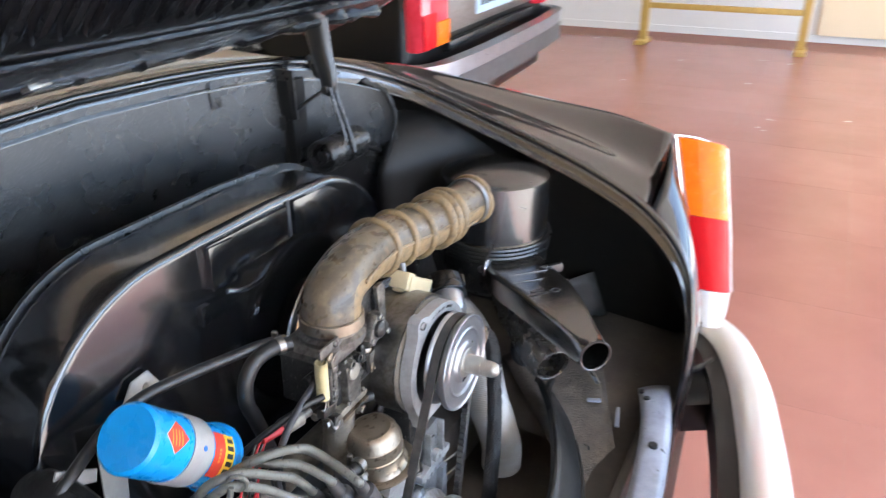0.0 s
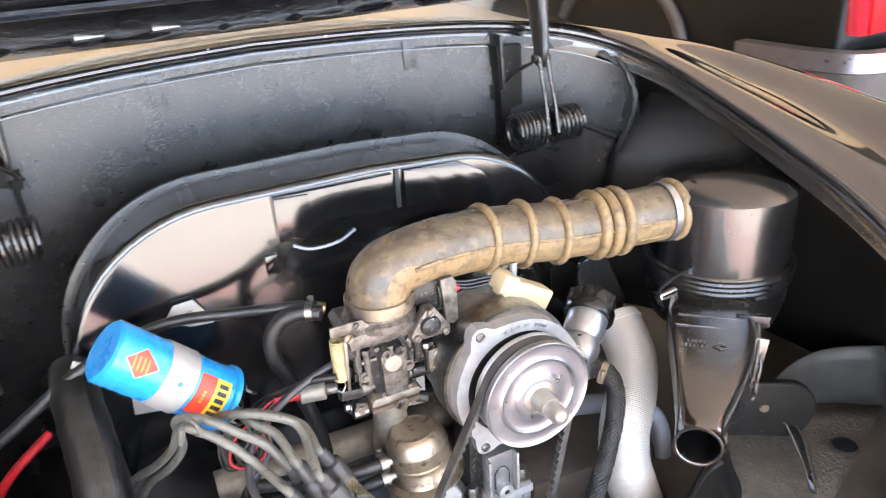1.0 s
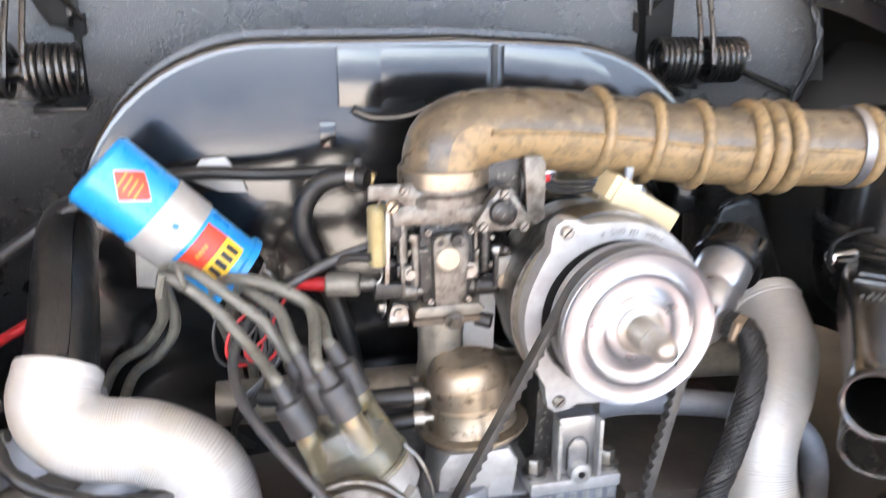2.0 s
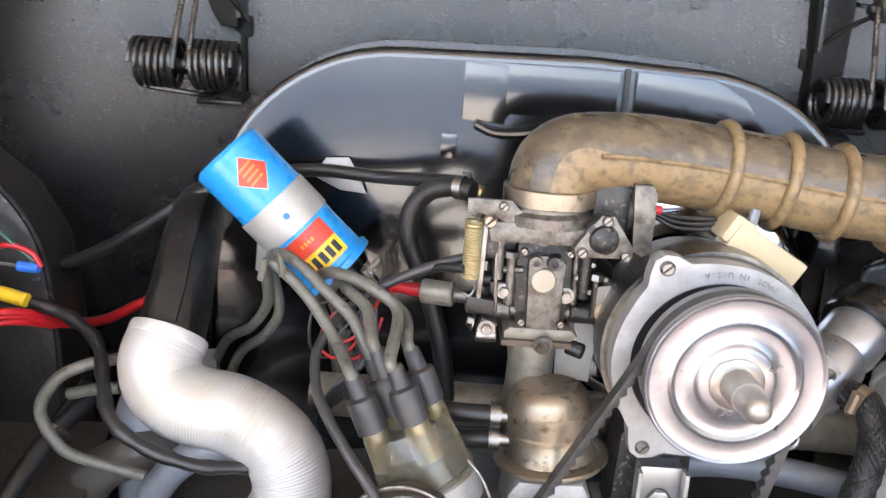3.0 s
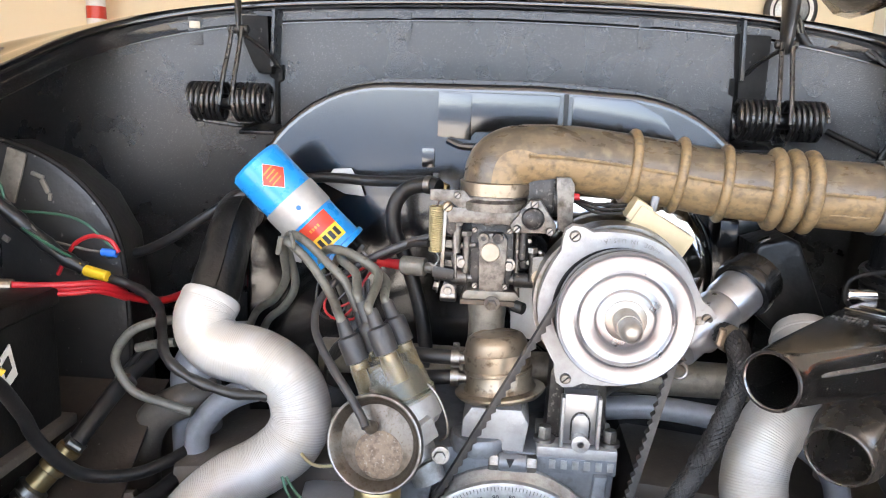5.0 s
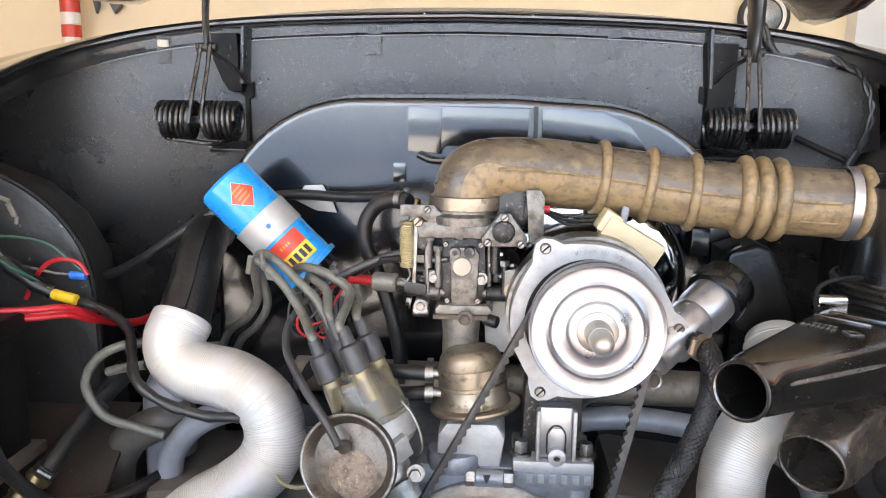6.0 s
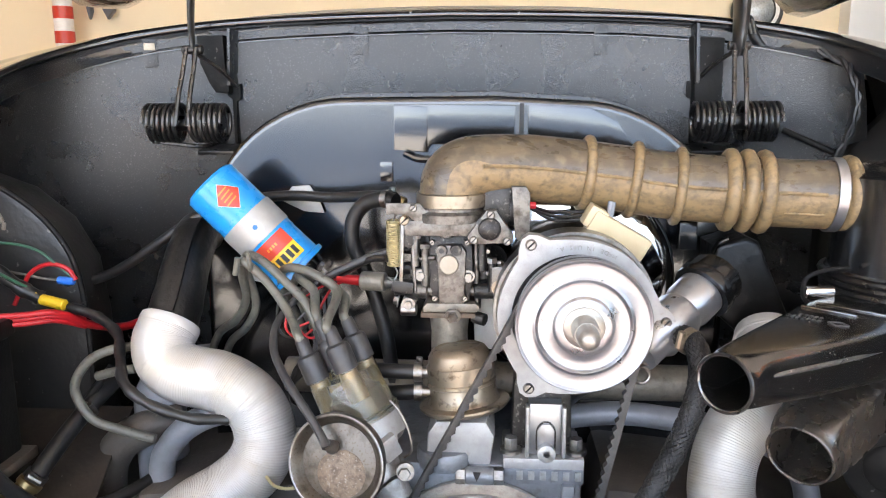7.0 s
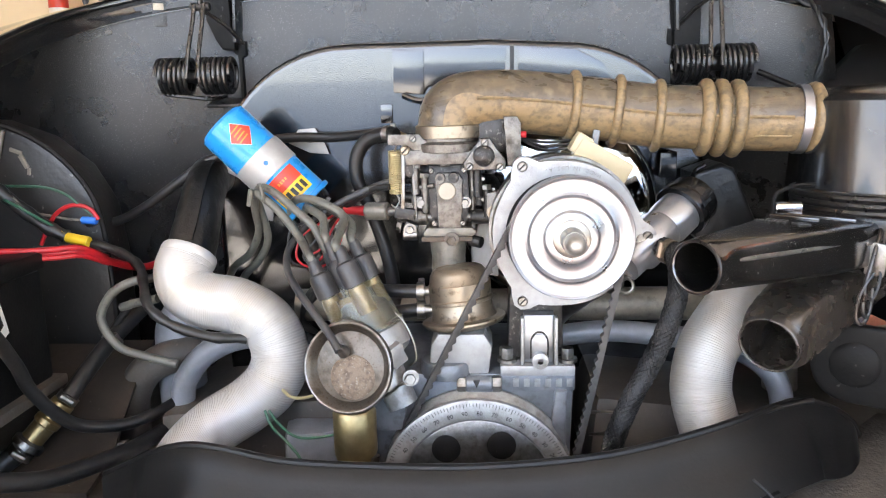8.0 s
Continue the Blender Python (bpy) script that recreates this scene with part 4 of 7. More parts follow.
def tail_lamp():
    t = thing("tail_lamp", "tall orange and red tail lamp with chrome bezel on the fender", "tail lamp", (0.66, -0.2, 0.56))
    edge = [(0.881, -0.170, 0.066), (0.808, -0.187, 0.062), (0.735, -0.206, 0.057), (0.680, -0.221, 0.050), (0.628, -0.236, 0.044), (0.585, -0.244, 0.036), (0.555, -0.249, 0.026)]

    def at(z):
        for (za, ya, wa), (zb, yb, wb) in zip(edge, edge[1:]):
            if z >= zb:
                k = (za - z) / (za - zb)
                return ya + (yb - ya) * k, wa + (wb - wa) * k
        return edge[-1][1:]

    def lens(z0, z1, ribs=0):
        bm = bmesh.new()
        rows = []
        for k in range(9):
            z = z0 + (z1 - z0) * k / 8
            y, w = at(z)
            row = []
            for i in range(13):
                a = math.pi * i / 12
                row.append((0.655 - 0.055 * math.cos(a), y - w * math.sin(a) ** 0.75 * (1 if i < 7 else 0.9)))
            rows.append([bm.verts.new((x, yy, z - 0.40 * (x - 0.60))) for x, yy in row])
        for r, s in zip(rows, rows[1:]):
            for j in range(len(r)):
                bm.faces.new((r[j], r[(j + 1) % len(r)], s[(j + 1) % len(r)], s[j]))
        bm.faces.new(rows[0])
        bm.faces.new(rows[-1][::-1])
        return bm

    part("orange_lens", lens(0.7545, 0.880), "lens_orange", t, "ribbed orange indicator lens")
    part("red_lens", lens(0.626, 0.7535), "lens_red", t, "dark red tail light lens")
    part("lower_lens", lens(0.556, 0.625), "paper", t, "clear reversing lens at the lower end")
    part("bezel", sweep(spline([(0.597, y + 0.006, z + 0.003) for z, y, w in edge], 6), circle(0.0024, 8)), "chrome", t, "chrome lamp bezel")
    # White strip paints the highlight along the lamp's outer edge.
    part("edge_highlight", sweep(spline([(0.668, y - w + 0.001, z - 0.030) for z, y, w in edge[:5]], 6), circle(0.0034, 8)), "paper", t, "white strip painted as the lamp's edge highlight")
    part("top_cap", sweep(spline([(0.597, -0.164, 0.884), (0.62, -0.190, 0.877), (0.65, -0.21, 0.864), (0.69, -0.205, 0.85)], 6), circle(0.0013, 8)), "chrome", t)


tail_lamp()


def quarter_panel():
    a = spline(RIM[9:13], 6)
    b = spline([(0.604, -0.158, 0.876), (0.602, -0.198, 0.745), (0.604, -0.228, 0.632), (0.606, -0.236, 0.52)], 6)
    bm = bmesh.new()
    rows = []
    for p, q in zip(a, b):
        rows.append([bm.verts.new(p.lerp(q, k / 6) + Vector((0, -0.010 * math.sin(math.pi * k / 6), 0.004 * math.sin(math.pi * k / 6)))) for k in range(7)])
    for r, s in zip(rows, rows[1:]):
        for k in range(6):
            bm.faces.new((r[k], r[k + 1], s[k + 1], s[k]))
    other = bm.copy()
    for v in other.verts:
        v.co = flip(v.co)
    for one in (bm, other):
        part("quarter_panel", one, "paint", car, "black rear corner panel beside the lamp", 60).modifiers.new("thick", "SOLIDIFY").thickness = 0.003


quarter_panel()


def bumper():
    t = thing("bumper", "bright silvery steel rear bumper with black brackets", "bumper", (0.3, -0.4, 0.36))
    half = [(0.83, -0.06), (0.795, -0.15), (0.76, -0.215), (0.72, -0.257), (0.64, -0.292), (0.53, -0.321), (0.294, -0.362)]
    p = spline([(x, y, 0.46) for x, y in half] + [(CX, -0.385, 0.46)] + [(2 * CX - x, y, 0.46) for x, y in half[::-1]], 8)
    sec = [(0, 0), (0.012, 0.016), (0.035, 0.024), (0.060, 0.016), (0.074, -0.008), (0.078, -0.05), (0.070, -0.09), (0.058, -0.11), (0.055, -0.108), (0.066, -0.085), (0.073, -0.05), (0.070, -0.012), (0.058, 0.010), (0.036, 0.018), (0.015, 0.011), (0.004, -0.004)]
    part("blade", sweep(p, sec, up=(0, 0, 1)), "silver", t, "chrome blade toned pale for the reflected sky", 50)
    part("reinforcement", sweep(p, [(-0.030, -0.004), (0.004, -0.004), (0.004, -0.07), (-0.030, -0.07)], up=(0, 0, 1)), "shade_black", t, "black reinforcement behind the blade", 50)
    for s in (1, -1):
        q = [Vector((CX + s * 0.60, -0.16, 0.43)), Vector((CX + s * 0.635, -0.23, 0.435)), Vector((CX + s * 0.66, -0.285, 0.44))]
        part("bracket", sweep(q, [(-0.07, -0.055), (0.05, -0.055), (0.05, 0.0), (0.04, 0.006), (-0.06, 0.006), (-0.07, 0.0)], up=(0, 0, 1)), "shade_black", t, "black steel bumper bracket")
        q = [Vector((CX + s * 0.60, -0.17, 0.445)), Vector((CX + s * 0.66, -0.25, 0.452)), Vector((CX + s * 0.70, -0.27, 0.455))]
        part("bracket_rib", sweep(q, circle(0.006, 8)), "satin", t)


bumper()


def other_car():
    t = thing("parked_car", "black parked car with chrome bumper and large rear lamps", "car", (2.85, 2.0, 0.0))
    m = pose(2.85, 1.10, 0, 0, 0, 4) @ Matrix.Diagonal((1, 1, 1.08, 1))
    outline = [(-0.92, 0.30), (0.92, 0.30), (0.95, 0.55), (0.93, 0.78), (0.88, 0.92), (0.76, 1.00), (-0.76, 1.00), (-0.88, 0.92), (-0.93, 0.78), (-0.95, 0.55)]
    part("body", prism(outline, 0.02, 2.2, 0.05, m, 4), "shade_black", t, "black body with shade put into its paint")
    # Unseen cabin, added long so that it darkens the fender's reflection.
    cab = [(-0.72, 0.99), (0.72, 0.99), (0.60, 1.38), (0.45, 1.44), (-0.45, 1.44), (-0.60, 1.38)]
    part("cabin", prism(cab, 0.45, 2.15, 0.08, m, 4), "shade_black", t)
    part("rear_window", prism([(-0.5, 1.03), (0.5, 1.03), (0.42, 1.33), (-0.42, 1.33)], 0.442, 0.46, 0.004, m), "glass_dark", t)
    for s in (-1, 1):
        c = m @ Vector((s * 0.82, 0, 0.78))
        lampm = m @ pose(s * 0.80, 0, 0)
        l = part("rear_lamp", prism([(-0.125, 0.645), (0.125, 0.645), (0.135, 0.80), (0.10, 0.955), (-0.10, 0.955), (-0.135, 0.80)], -0.045, 0.03, 0.02, m @ pose(s * 0.80, 0, 0)), "lens_red_sunlit", t, "large red and orange rear lamp")
        part("orange_lens", prism([(0.0, 0.652), (0.118, 0.652), (0.125, 0.735), (0.0, 0.735)], -0.052, -0.04, 0.004, lampm), "lens_orange", l)
        part("red_lens", prism([(-0.118, 0.652), (-0.01, 0.652), (-0.01, 0.77), (-0.128, 0.77)], -0.052, -0.04, 0.004, lampm), "lens_red", l)
    bl = [m @ Vector(p) for p in spline([(-1.0, 0.35, 0.56), (-0.98, 0.05, 0.56), (-0.90, -0.07, 0.56), (-0.6, -0.11, 0.56), (0, -0.12, 0.56), (0.6, -0.11, 0.56), (0.90, -0.07, 0.56), (0.98, 0.05, 0.56), (1.0, 0.35, 0.56)], 6)]
    part("bumper_blade", sweep(bl, [(-0.03, 0.05), (0.03, 0.05), (0.042, 0.02), (0.042, -0.01), (-0.03, -0.01)], up=(0, 0, 1)), "polish", t, "bright bumper blade", 50)
    part("bumper_apron", sweep(bl, [(-0.03, -0.012), (0.046, -0.012), (0.046, -0.075), (0.02, -0.10), (-0.03, -0.10)], up=(0, 0, 1)), "grey_tin", t, "grey rubber lower bumper", 50)
    plate = part("number_plate", prism([(-0.26, 0.70), (0.26, 0.70), (0.26, 0.83), (-0.26, 0.83)], -0.012, 0.005, 0.003, m @ pose(0.0, 0, 0)), "number_plate", t, "pale blue number plate with dark bars")
    for k in range(6):
        part("bar", prism([(-0.21 + 0.07 * k, 0.73), (-0.165 + 0.07 * k, 0.73), (-0.165 + 0.07 * k, 0.80), (-0.21 + 0.07 * k, 0.80)], -0.0145, -0.0118, 0.0, m), "ink", plate)
    # Added pale panel stands for light reflected between the lamps.
    part("reflection_panel", prism([(-0.655, 0.665), (0.655, 0.665), (0.655, 0.95), (-0.655, 0.95)], -0.006, 0.03, 0.006, m), "zinc", t, "pale panel standing for the reflection between the lamps")
    part("lid_trim", prism([(-0.6, 0.60), (0.6, 0.60), (0.6, 0.64), (-0.6, 0.64)], -0.02, 0.01, 0.004, m), "satin", t, "dark trim strip")
    for s in (-1, 1):
        arch = [m @ Vector((s * 0.955, 1.02 + 0.37 * math.cos(a), 0.50 + 0.275 * math.sin(a))) for a in [math.pi * k / 20 for k in range(21)]]
        part("wheel_arch_lip", sweep(arch, circle(0.024, 10)), "grey_tin", t, "grey rolled lip of the wheel arch")
        w = part("wheel", ring(m @ Vector((s * 0.82, 1.0, 0.31)), m.to_3x3() @ Vector((1, 0, 0)), 0.22, 0.09, 32, 12), "tyre", t)
        part("rim", lathe([(0, 0.05), (0.15, 0.06), (0.17, 0.0), (0.15, -0.06), (0, -0.05)], m @ Vector((s * 0.82, 1.0, 0.31)), m.to_3x3() @ Vector((1, 0, 0)), 28), "chrome", w)


other_car()


# ---- engine ----
def shroud():
    t = thing("fan_shroud", "black enamelled fan shroud with rounded shoulders and pressed panel", "fan shroud", (-0.01, 0.22, 0.42))
    cx, hw, top, rad = -0.008, 0.300, 0.908, 0.172

    def outline(grow):
        pts = [(cx - hw - grow, 0.50)]
        for k in range(15):
            a = math.pi - k * (math.pi / 2) / 14
            pts.append((cx - hw + rad + (rad + grow) * math.cos(a), top - rad + (rad + grow) * math.sin(a)))
        pts.append((cx + 0.04, top + grow + 0.001))
        for k in range(15):
            a = math.pi / 2 - k * (math.pi / 2) / 14
            pts.append((cx + hw - rad + (rad + grow) * math.cos(a), top - 0.004 - rad + (rad + grow) * math.sin(a)))
        pts.append((cx + hw + grow, 0.50))
        return pts

    part("shroud_shell", prism(outline(0.0), 0.183, 0.262, 0.009, None, 4), "shroud", t)
    part("rear_flange", prism(outline(0.006), 0.262, 0.268, 0.002), "satin", t, "black rear flange edge")
    part("front_bead", sweep([Vector((x, 0.188, z)) for x, z in outline(-0.004)], circle(0.0018, 8)), "shroud", t)
    # pressed panel with its lower lip, and the plain panel beside the seam
    part("pressed_panel", prism([(-0.080, 0.852), (-0.044, 0.849), (-0.038, 0.856), (0.052, 0.856), (0.054, 0.898), (-0.080, 0.900)], 0.1765, 0.186, 0.0018, None, 2), "shroud", t)
    part("panel_step", prism([(-0.080, 0.850), (-0.043, 0.847), (-0.043, 0.897), (-0.080, 0.899)], 0.1735, 0.178, 0.0018, None, 2), "shroud", t)
    part("side_panel", prism([(0.068, 0.856), (0.185, 0.852), (0.165, 0.880), (0.135, 0.896), (0.068, 0.899)], 0.1770, 0.186, 0.0018, None, 2), "shroud", t)
    part("seam", box((0.061, 0.1815, 0.878), (0.005, 0.003, 0.045), (0, 0, 0), 0.0006), "ink", t)
    part("panel_lip", tube([(-0.068, 0.168, 0.846), (-0.050, 0.163, 0.840), (-0.022, 0.160, 0.842), (0.0, 0.164, 0.850)], 0.0035, 8), "shroud", t)
    part("spot_tab", box((-0.090, 0.1805, 0.825), (0.014, 0.003, 0.022), (0, 0, 0), 0.0008), "shroud", t)
    part("wire_clip", box((0.236, 0.158, 0.762), (0.019, 0.05, 0.030), (0, 0, 0), 0.002), "plastic", t, "black plastic clip")
    part("seal_edge", tube([(0.258, 0.118, 0.745), (0.262, 0.116, 0.757), (0.272, 0.116, 0.763)], 0.0025, 8), "plastic", t)


shroud()


def cooling_ring():
    t = thing("fan_ring", "polished alternator backing ring on the shroud", "ring", (0.112, 0.15, 0.60))
    part("ring", lathe([(0.06, 0.0), (0.098, 0.0), (0.106, 0.004), (0.112, 0.012), (0.112, 0.03), (0.06, 0.03)], (0.112, 0.128, 0.712), (0, 1, 0), 48), "chrome", t)
    part("rim", ring((0.112, 0.150, 0.712), (0, 1, 0), 0.113, 0.003), "satin", t)


cooling_ring()
AX, AZ = 0.1078, 0.7065
UX, UZ = 0.1105, 0.7085


def alternator():
    t = thing("alternator", "alternator with cast front plate and polished pulley", "alternator", (AX, 0.05, 0.60))
    part("rotor_case", lathe([(0.03, 0.118), (0.060, 0.116), (0.068, 0.105), (0.0705, 0.095), (0.0705, 0.055), (0.073, 0.052), (0.074, 0.030), (0.071, 0.024), (0.052, 0.021), (0.03, 0.024)], (AX, 0, AZ), (0, 1, 0), 48), "olive_cast", t, "dull brown-grey cast alternator case")
    plate = bmesh.new()
    n = 72
    outer, inner = [], []
    for k in range(n):
        a = k * math.tau / n
        lug = 0.0
        for b in (122, -2, 238):
            d = (math.degrees(a) - b + 180) % 360 - 180
            lug = max(lug, 0.0170 * math.exp(-(abs(d) / 10.5) ** 2.6), 0.006 * math.exp(-(d / 20) ** 2))
        outer.append((AX + (0.0725 + lug) * math.cos(a), AZ + (0.0725 + lug) * math.sin(a)))
        inner.append((AX + 0.0595 * math.cos(a), AZ + 0.0595 * math.sin(a)))
    lay = [[plate.verts.new((x, y, z)) for x, z in c] for c, y in ((inner, 0.0065), (outer, 0.0065), (outer, 0.0215), (inner, 0.0215))]
    for p, q in zip(lay, lay[1:] + lay[:1]):
        for k in range(n):
            plate.faces.new((p[k], p[(k + 1) % n], q[(k + 1) % n], q[k]))
    front = part("front_plate", plate, "pale_cast", t, "pale cast front plate with three lugs")
    for b in (122, -2, 238):
        a = radians(b)
        bolt(front, (AX + 0.0805 * math.cos(a), 0.0065, AZ + 0.0805 * math.sin(a)), (0, -1, 0), 0.0052, 0.0035, "zinc", slot=True)
    # Ink-black disc paints the shade in the gap behind the pulley.
    part("fan", lathe([(0.012, 0.019), (0.0592, 0.0185), (0.0590, 0.0175), (0.02, 0.017)], (AX, 0, AZ), (0, 1, 0), 40), "ink", t, "black disc standing for the shaded gap behind the pulley")
    for k, ch in enumerate("MADE IN U.S.A."):
        a = radians(61 + k * 3.5)
        g = letters(ch, 0.0056)
        g.transform(Matrix.Translation((AX + 0.0662 * math.cos(a), 0.0062, AZ + 0.0662 * math.sin(a))) @ Euler((radians(90), 0, 0)).to_matrix().to_4x4() @ Euler((0, 0, a + math.pi / 2)).to_matrix().to_4x4())
        if ch != " ":
            part("letter", g, "zinc", front, smooth=False)
    face = [(0.0, -0.0292), (0.0182, -0.0292), (0.0238, -0.0290), (0.0256, -0.0283), (0.0266, -0.0266), (0.0278, -0.0258), (0.0390, -0.0258), (0.0402, -0.0262),
            (0.0413, -0.0276), (0.0424, -0.0282), (0.0434, -0.0278), (0.0443, -0.0270), (0.0455, -0.0267), (0.0562, -0.0267), (0.0574, -0.0271), (0.0583, -0.0281), (0.0593, -0.0284), (0.0601, -0.0278), (0.0604, -0.0266)]
    back = [(0.0604, -0.0240), (0.0600, -0.0215), (0.0580, -0.0205), (0.0510, -0.0135), (0.0505, -0.0115), (0.0575, -0.0045), (0.0585, -0.003), (0.0585, -0.001), (0.056, 0.0), (0.0, 0.0)]
    pul = lathe(face + back, (UX, 0, UZ), (0, 1, 0), 96)
    pulley = part("pulley", pul, "polish", t, "polished pressed-steel pulley with stepped rings", 50)
    hub = lathe([(0.0182, -0.0285), (0.0182, -0.0302), (0.0172, -0.0310), (0.0110, -0.0312), (0.009, -0.038)], (UX, 0, UZ), (0, 1, 0), 40)
    part("hub_washer", hub, "hub_steel", pulley, "tarnished hub washer")
    nut = lathe([(0, -0.031), (0.0118, -0.031), (0.0118, -0.046), (0.0106, -0.0505), (0, -0.0505)], (UX, 0, UZ), (0, 1, 0), 24)
    lathe([(0.0100, -0.049), (0.0096, -0.064), (0.0076, -0.0695), (0.004, -0.072), (0, -0.0725)], (UX, 0, UZ), (0, 1, 0), 20, nut)
    part("shaft_nut", nut, "hub_steel", pulley, "worn bright shaft nut")


alternator()


def cream_connector():
    t = thing("cable_connector", "cream plastic cable connector on the alternator", "connector", (0.145, 0.07, 0.77))
    part("housing", box((0.151, 0.066, 0.774), (0.062, 0.025, 0.024), (0, 30, 0), 0.003), "cream", t)
    part("step", box((0.129, 0.070, 0.791), (0.019, 0.029, 0.022), (0, 30, 0), 0.003), "cream", t)
    part("pin", rod((0.144, 0.075, 0.790), (0.147, 0.078, 0.805), 0.004, seg=8), "grey_pipe", t)
    for k in range(3):
        part("wire", tube([(0.12, 0.08, 0.795 - 0.004 * k), (0.09, 0.09, 0.793 - 0.004 * k), (0.06, 0.10, 0.800), (0.035, 0.10, 0.806)], 0.0017, 7), "cable", t)


cream_connector()


def stand():
    t = thing("alternator_stand", "bright cast alternator stand bolted to the crankcase", "stand", (0.080, 0.03, 0.56))
    part("base_plate", box((0.080, 0.030, 0.5665), (0.076, 0.066, 0.011), (0, 0, 0), 0.002), "pale_cast", t)
    part("column", prism([(0.050, 0.572), (0.108, 0.572), (0.106, 0.645), (0.122, 0.665), (0.096, 0.66), (0.060, 0.66), (0.052, 0.64)], 0.018, 0.058, 0.003), "dark_cast", t, "dark cast column")
    part("front_web", prism([(0.066, 0.573), (0.097, 0.573), (0.097, 0.624), (0.066, 0.624)], 0.004, 0.022, 0.003), "polish", t, "machined bright web")
    for x in (0.0645, 0.0985):
        part("rib", box((x, 0.002, 0.598), (0.0034, 0.012, 0.050), (0, 0, 0), 0.0012), "cast", t)
    part("pocket", prism([(0.074, 0.578), (0.090, 0.578), (0.090, 0.598), (0.086, 0.604), (0.078, 0.604), (0.074, 0.598)], 0.0022, 0.0045, 0.001), "polish", t)
    # Dark tube draws the shade round the pocket's edge.
    part("pocket_shade_line", tube([(0.0735, 0.0035, 0.578), (0.0735, 0.0035, 0.597), (0.0775, 0.0035, 0.6045), (0.082, 0.0035, 0.606), (0.0865, 0.0035, 0.6045), (0.0905, 0.0035, 0.597), (0.0905, 0.0035, 0.578)], 0.0009, 6), "dark_cast", t)
    part("boss", lathe([(0.003, 0.0), (0.0048, 0.0), (0.0085, 0.001), (0.0085, 0.012), (0.003, 0.012)], (0.0825, -0.006, 0.5775), (0, 1, 0), 24), "cast", t)
    for x in (0.0495, 0.1115):
        bolt(t, (x, 0.012, 0.572), (0, 0, 1), 0.0068, 0.014)
    part("cradle", lathe([(0.0735, 0.028), (0.0765, 0.028), (0.0765, 0.06), (0.0735, 0.06)], (AX, 0, AZ), (0, 1, 0), 48, closed=True), "zinc", t, "clamp strap round the alternator")


stand()


def crankcase():
    t = thing("crankcase", "grey painted cast engine crankcase with bolted joint", "engine block", (0.02, 0.1, 0.40))
    part("case_body", prism([(-0.090, 0.405), (0.112, 0.405), (0.118, 0.545), (0.119, 0.560), (0.040, 0.561), (-0.080, 0.561), (-0.100, 0.550), (-0.120, 0.520), (-0.115, 0.49)], 0.006, 0.24, 0.006), "case", t)
    part("side_wing", prism([(-0.122, 0.500), (-0.060, 0.505), (-0.052, 0.548), (-0.085, 0.556), (-0.118, 0.545), (-0.128, 0.525)], -0.012, 0.02, 0.004), "case", t)
    part("round_boss", lathe([(0, -0.0016), (0.0095, -0.0016), (0.0105, 0.0)], (-0.106, -0.012, 0.524), (0, 1, 0), 24), "case", t)
    part("top_flange", box((0.080, 0.018, 0.551), (0.078, 0.030, 0.018), (0, 0, 0), 0.003), "case", t)
    part("rear_web", prism([(0.086, 0.42), (0.108, 0.42), (0.110, 0.545), (0.098, 0.545)], -0.004, 0.02, 0.003), "case", t)
    for k in range(6):
        part("number_bar", box((0.058 + 0.011 * k, 0.0025, 0.552), (0.006, 0.0012, 0.009), (0, 0, 0), 0.0004), "cast", t)
    part("joint_boss", rod((0.006, 0.0, 0.552), (0.034, 0.0, 0.552), 0.0085, seg=18), "case", t)
    part("joint_nut", hexnut((0.034, 0.0, 0.552), (1, 0, 0), 0.0085, 0.009), "zinc", t)
    part("joint_nut", hexnut((0.006, 0.0, 0.552), (-1, 0, 0), 0.0085, 0.009), "zinc", t)
    part("timing_mark", prism([(0.0175, 0.551), (0.014, 0.559), (0.021, 0.559)], -0.0105, -0.0075, 0.0), "ink", t)
    for s in (-1, 1):
        part("head_tin", box((s * 0.24 + 0.01, 0.15, 0.46), (0.22, 0.22, 0.10), (0, s * 6, 0), 0.012), "dusty_tin", t, "dusty black cylinder tin")
    part("oil_cooler_tin", box((-0.16, 0.03, 0.46), (0.07, 0.05, 0.07), (0, 0, 10), 0.012), "grey_pipe", t)


crankcase()
PX, PZ, PR = 0.0175, 0.448, 0.099


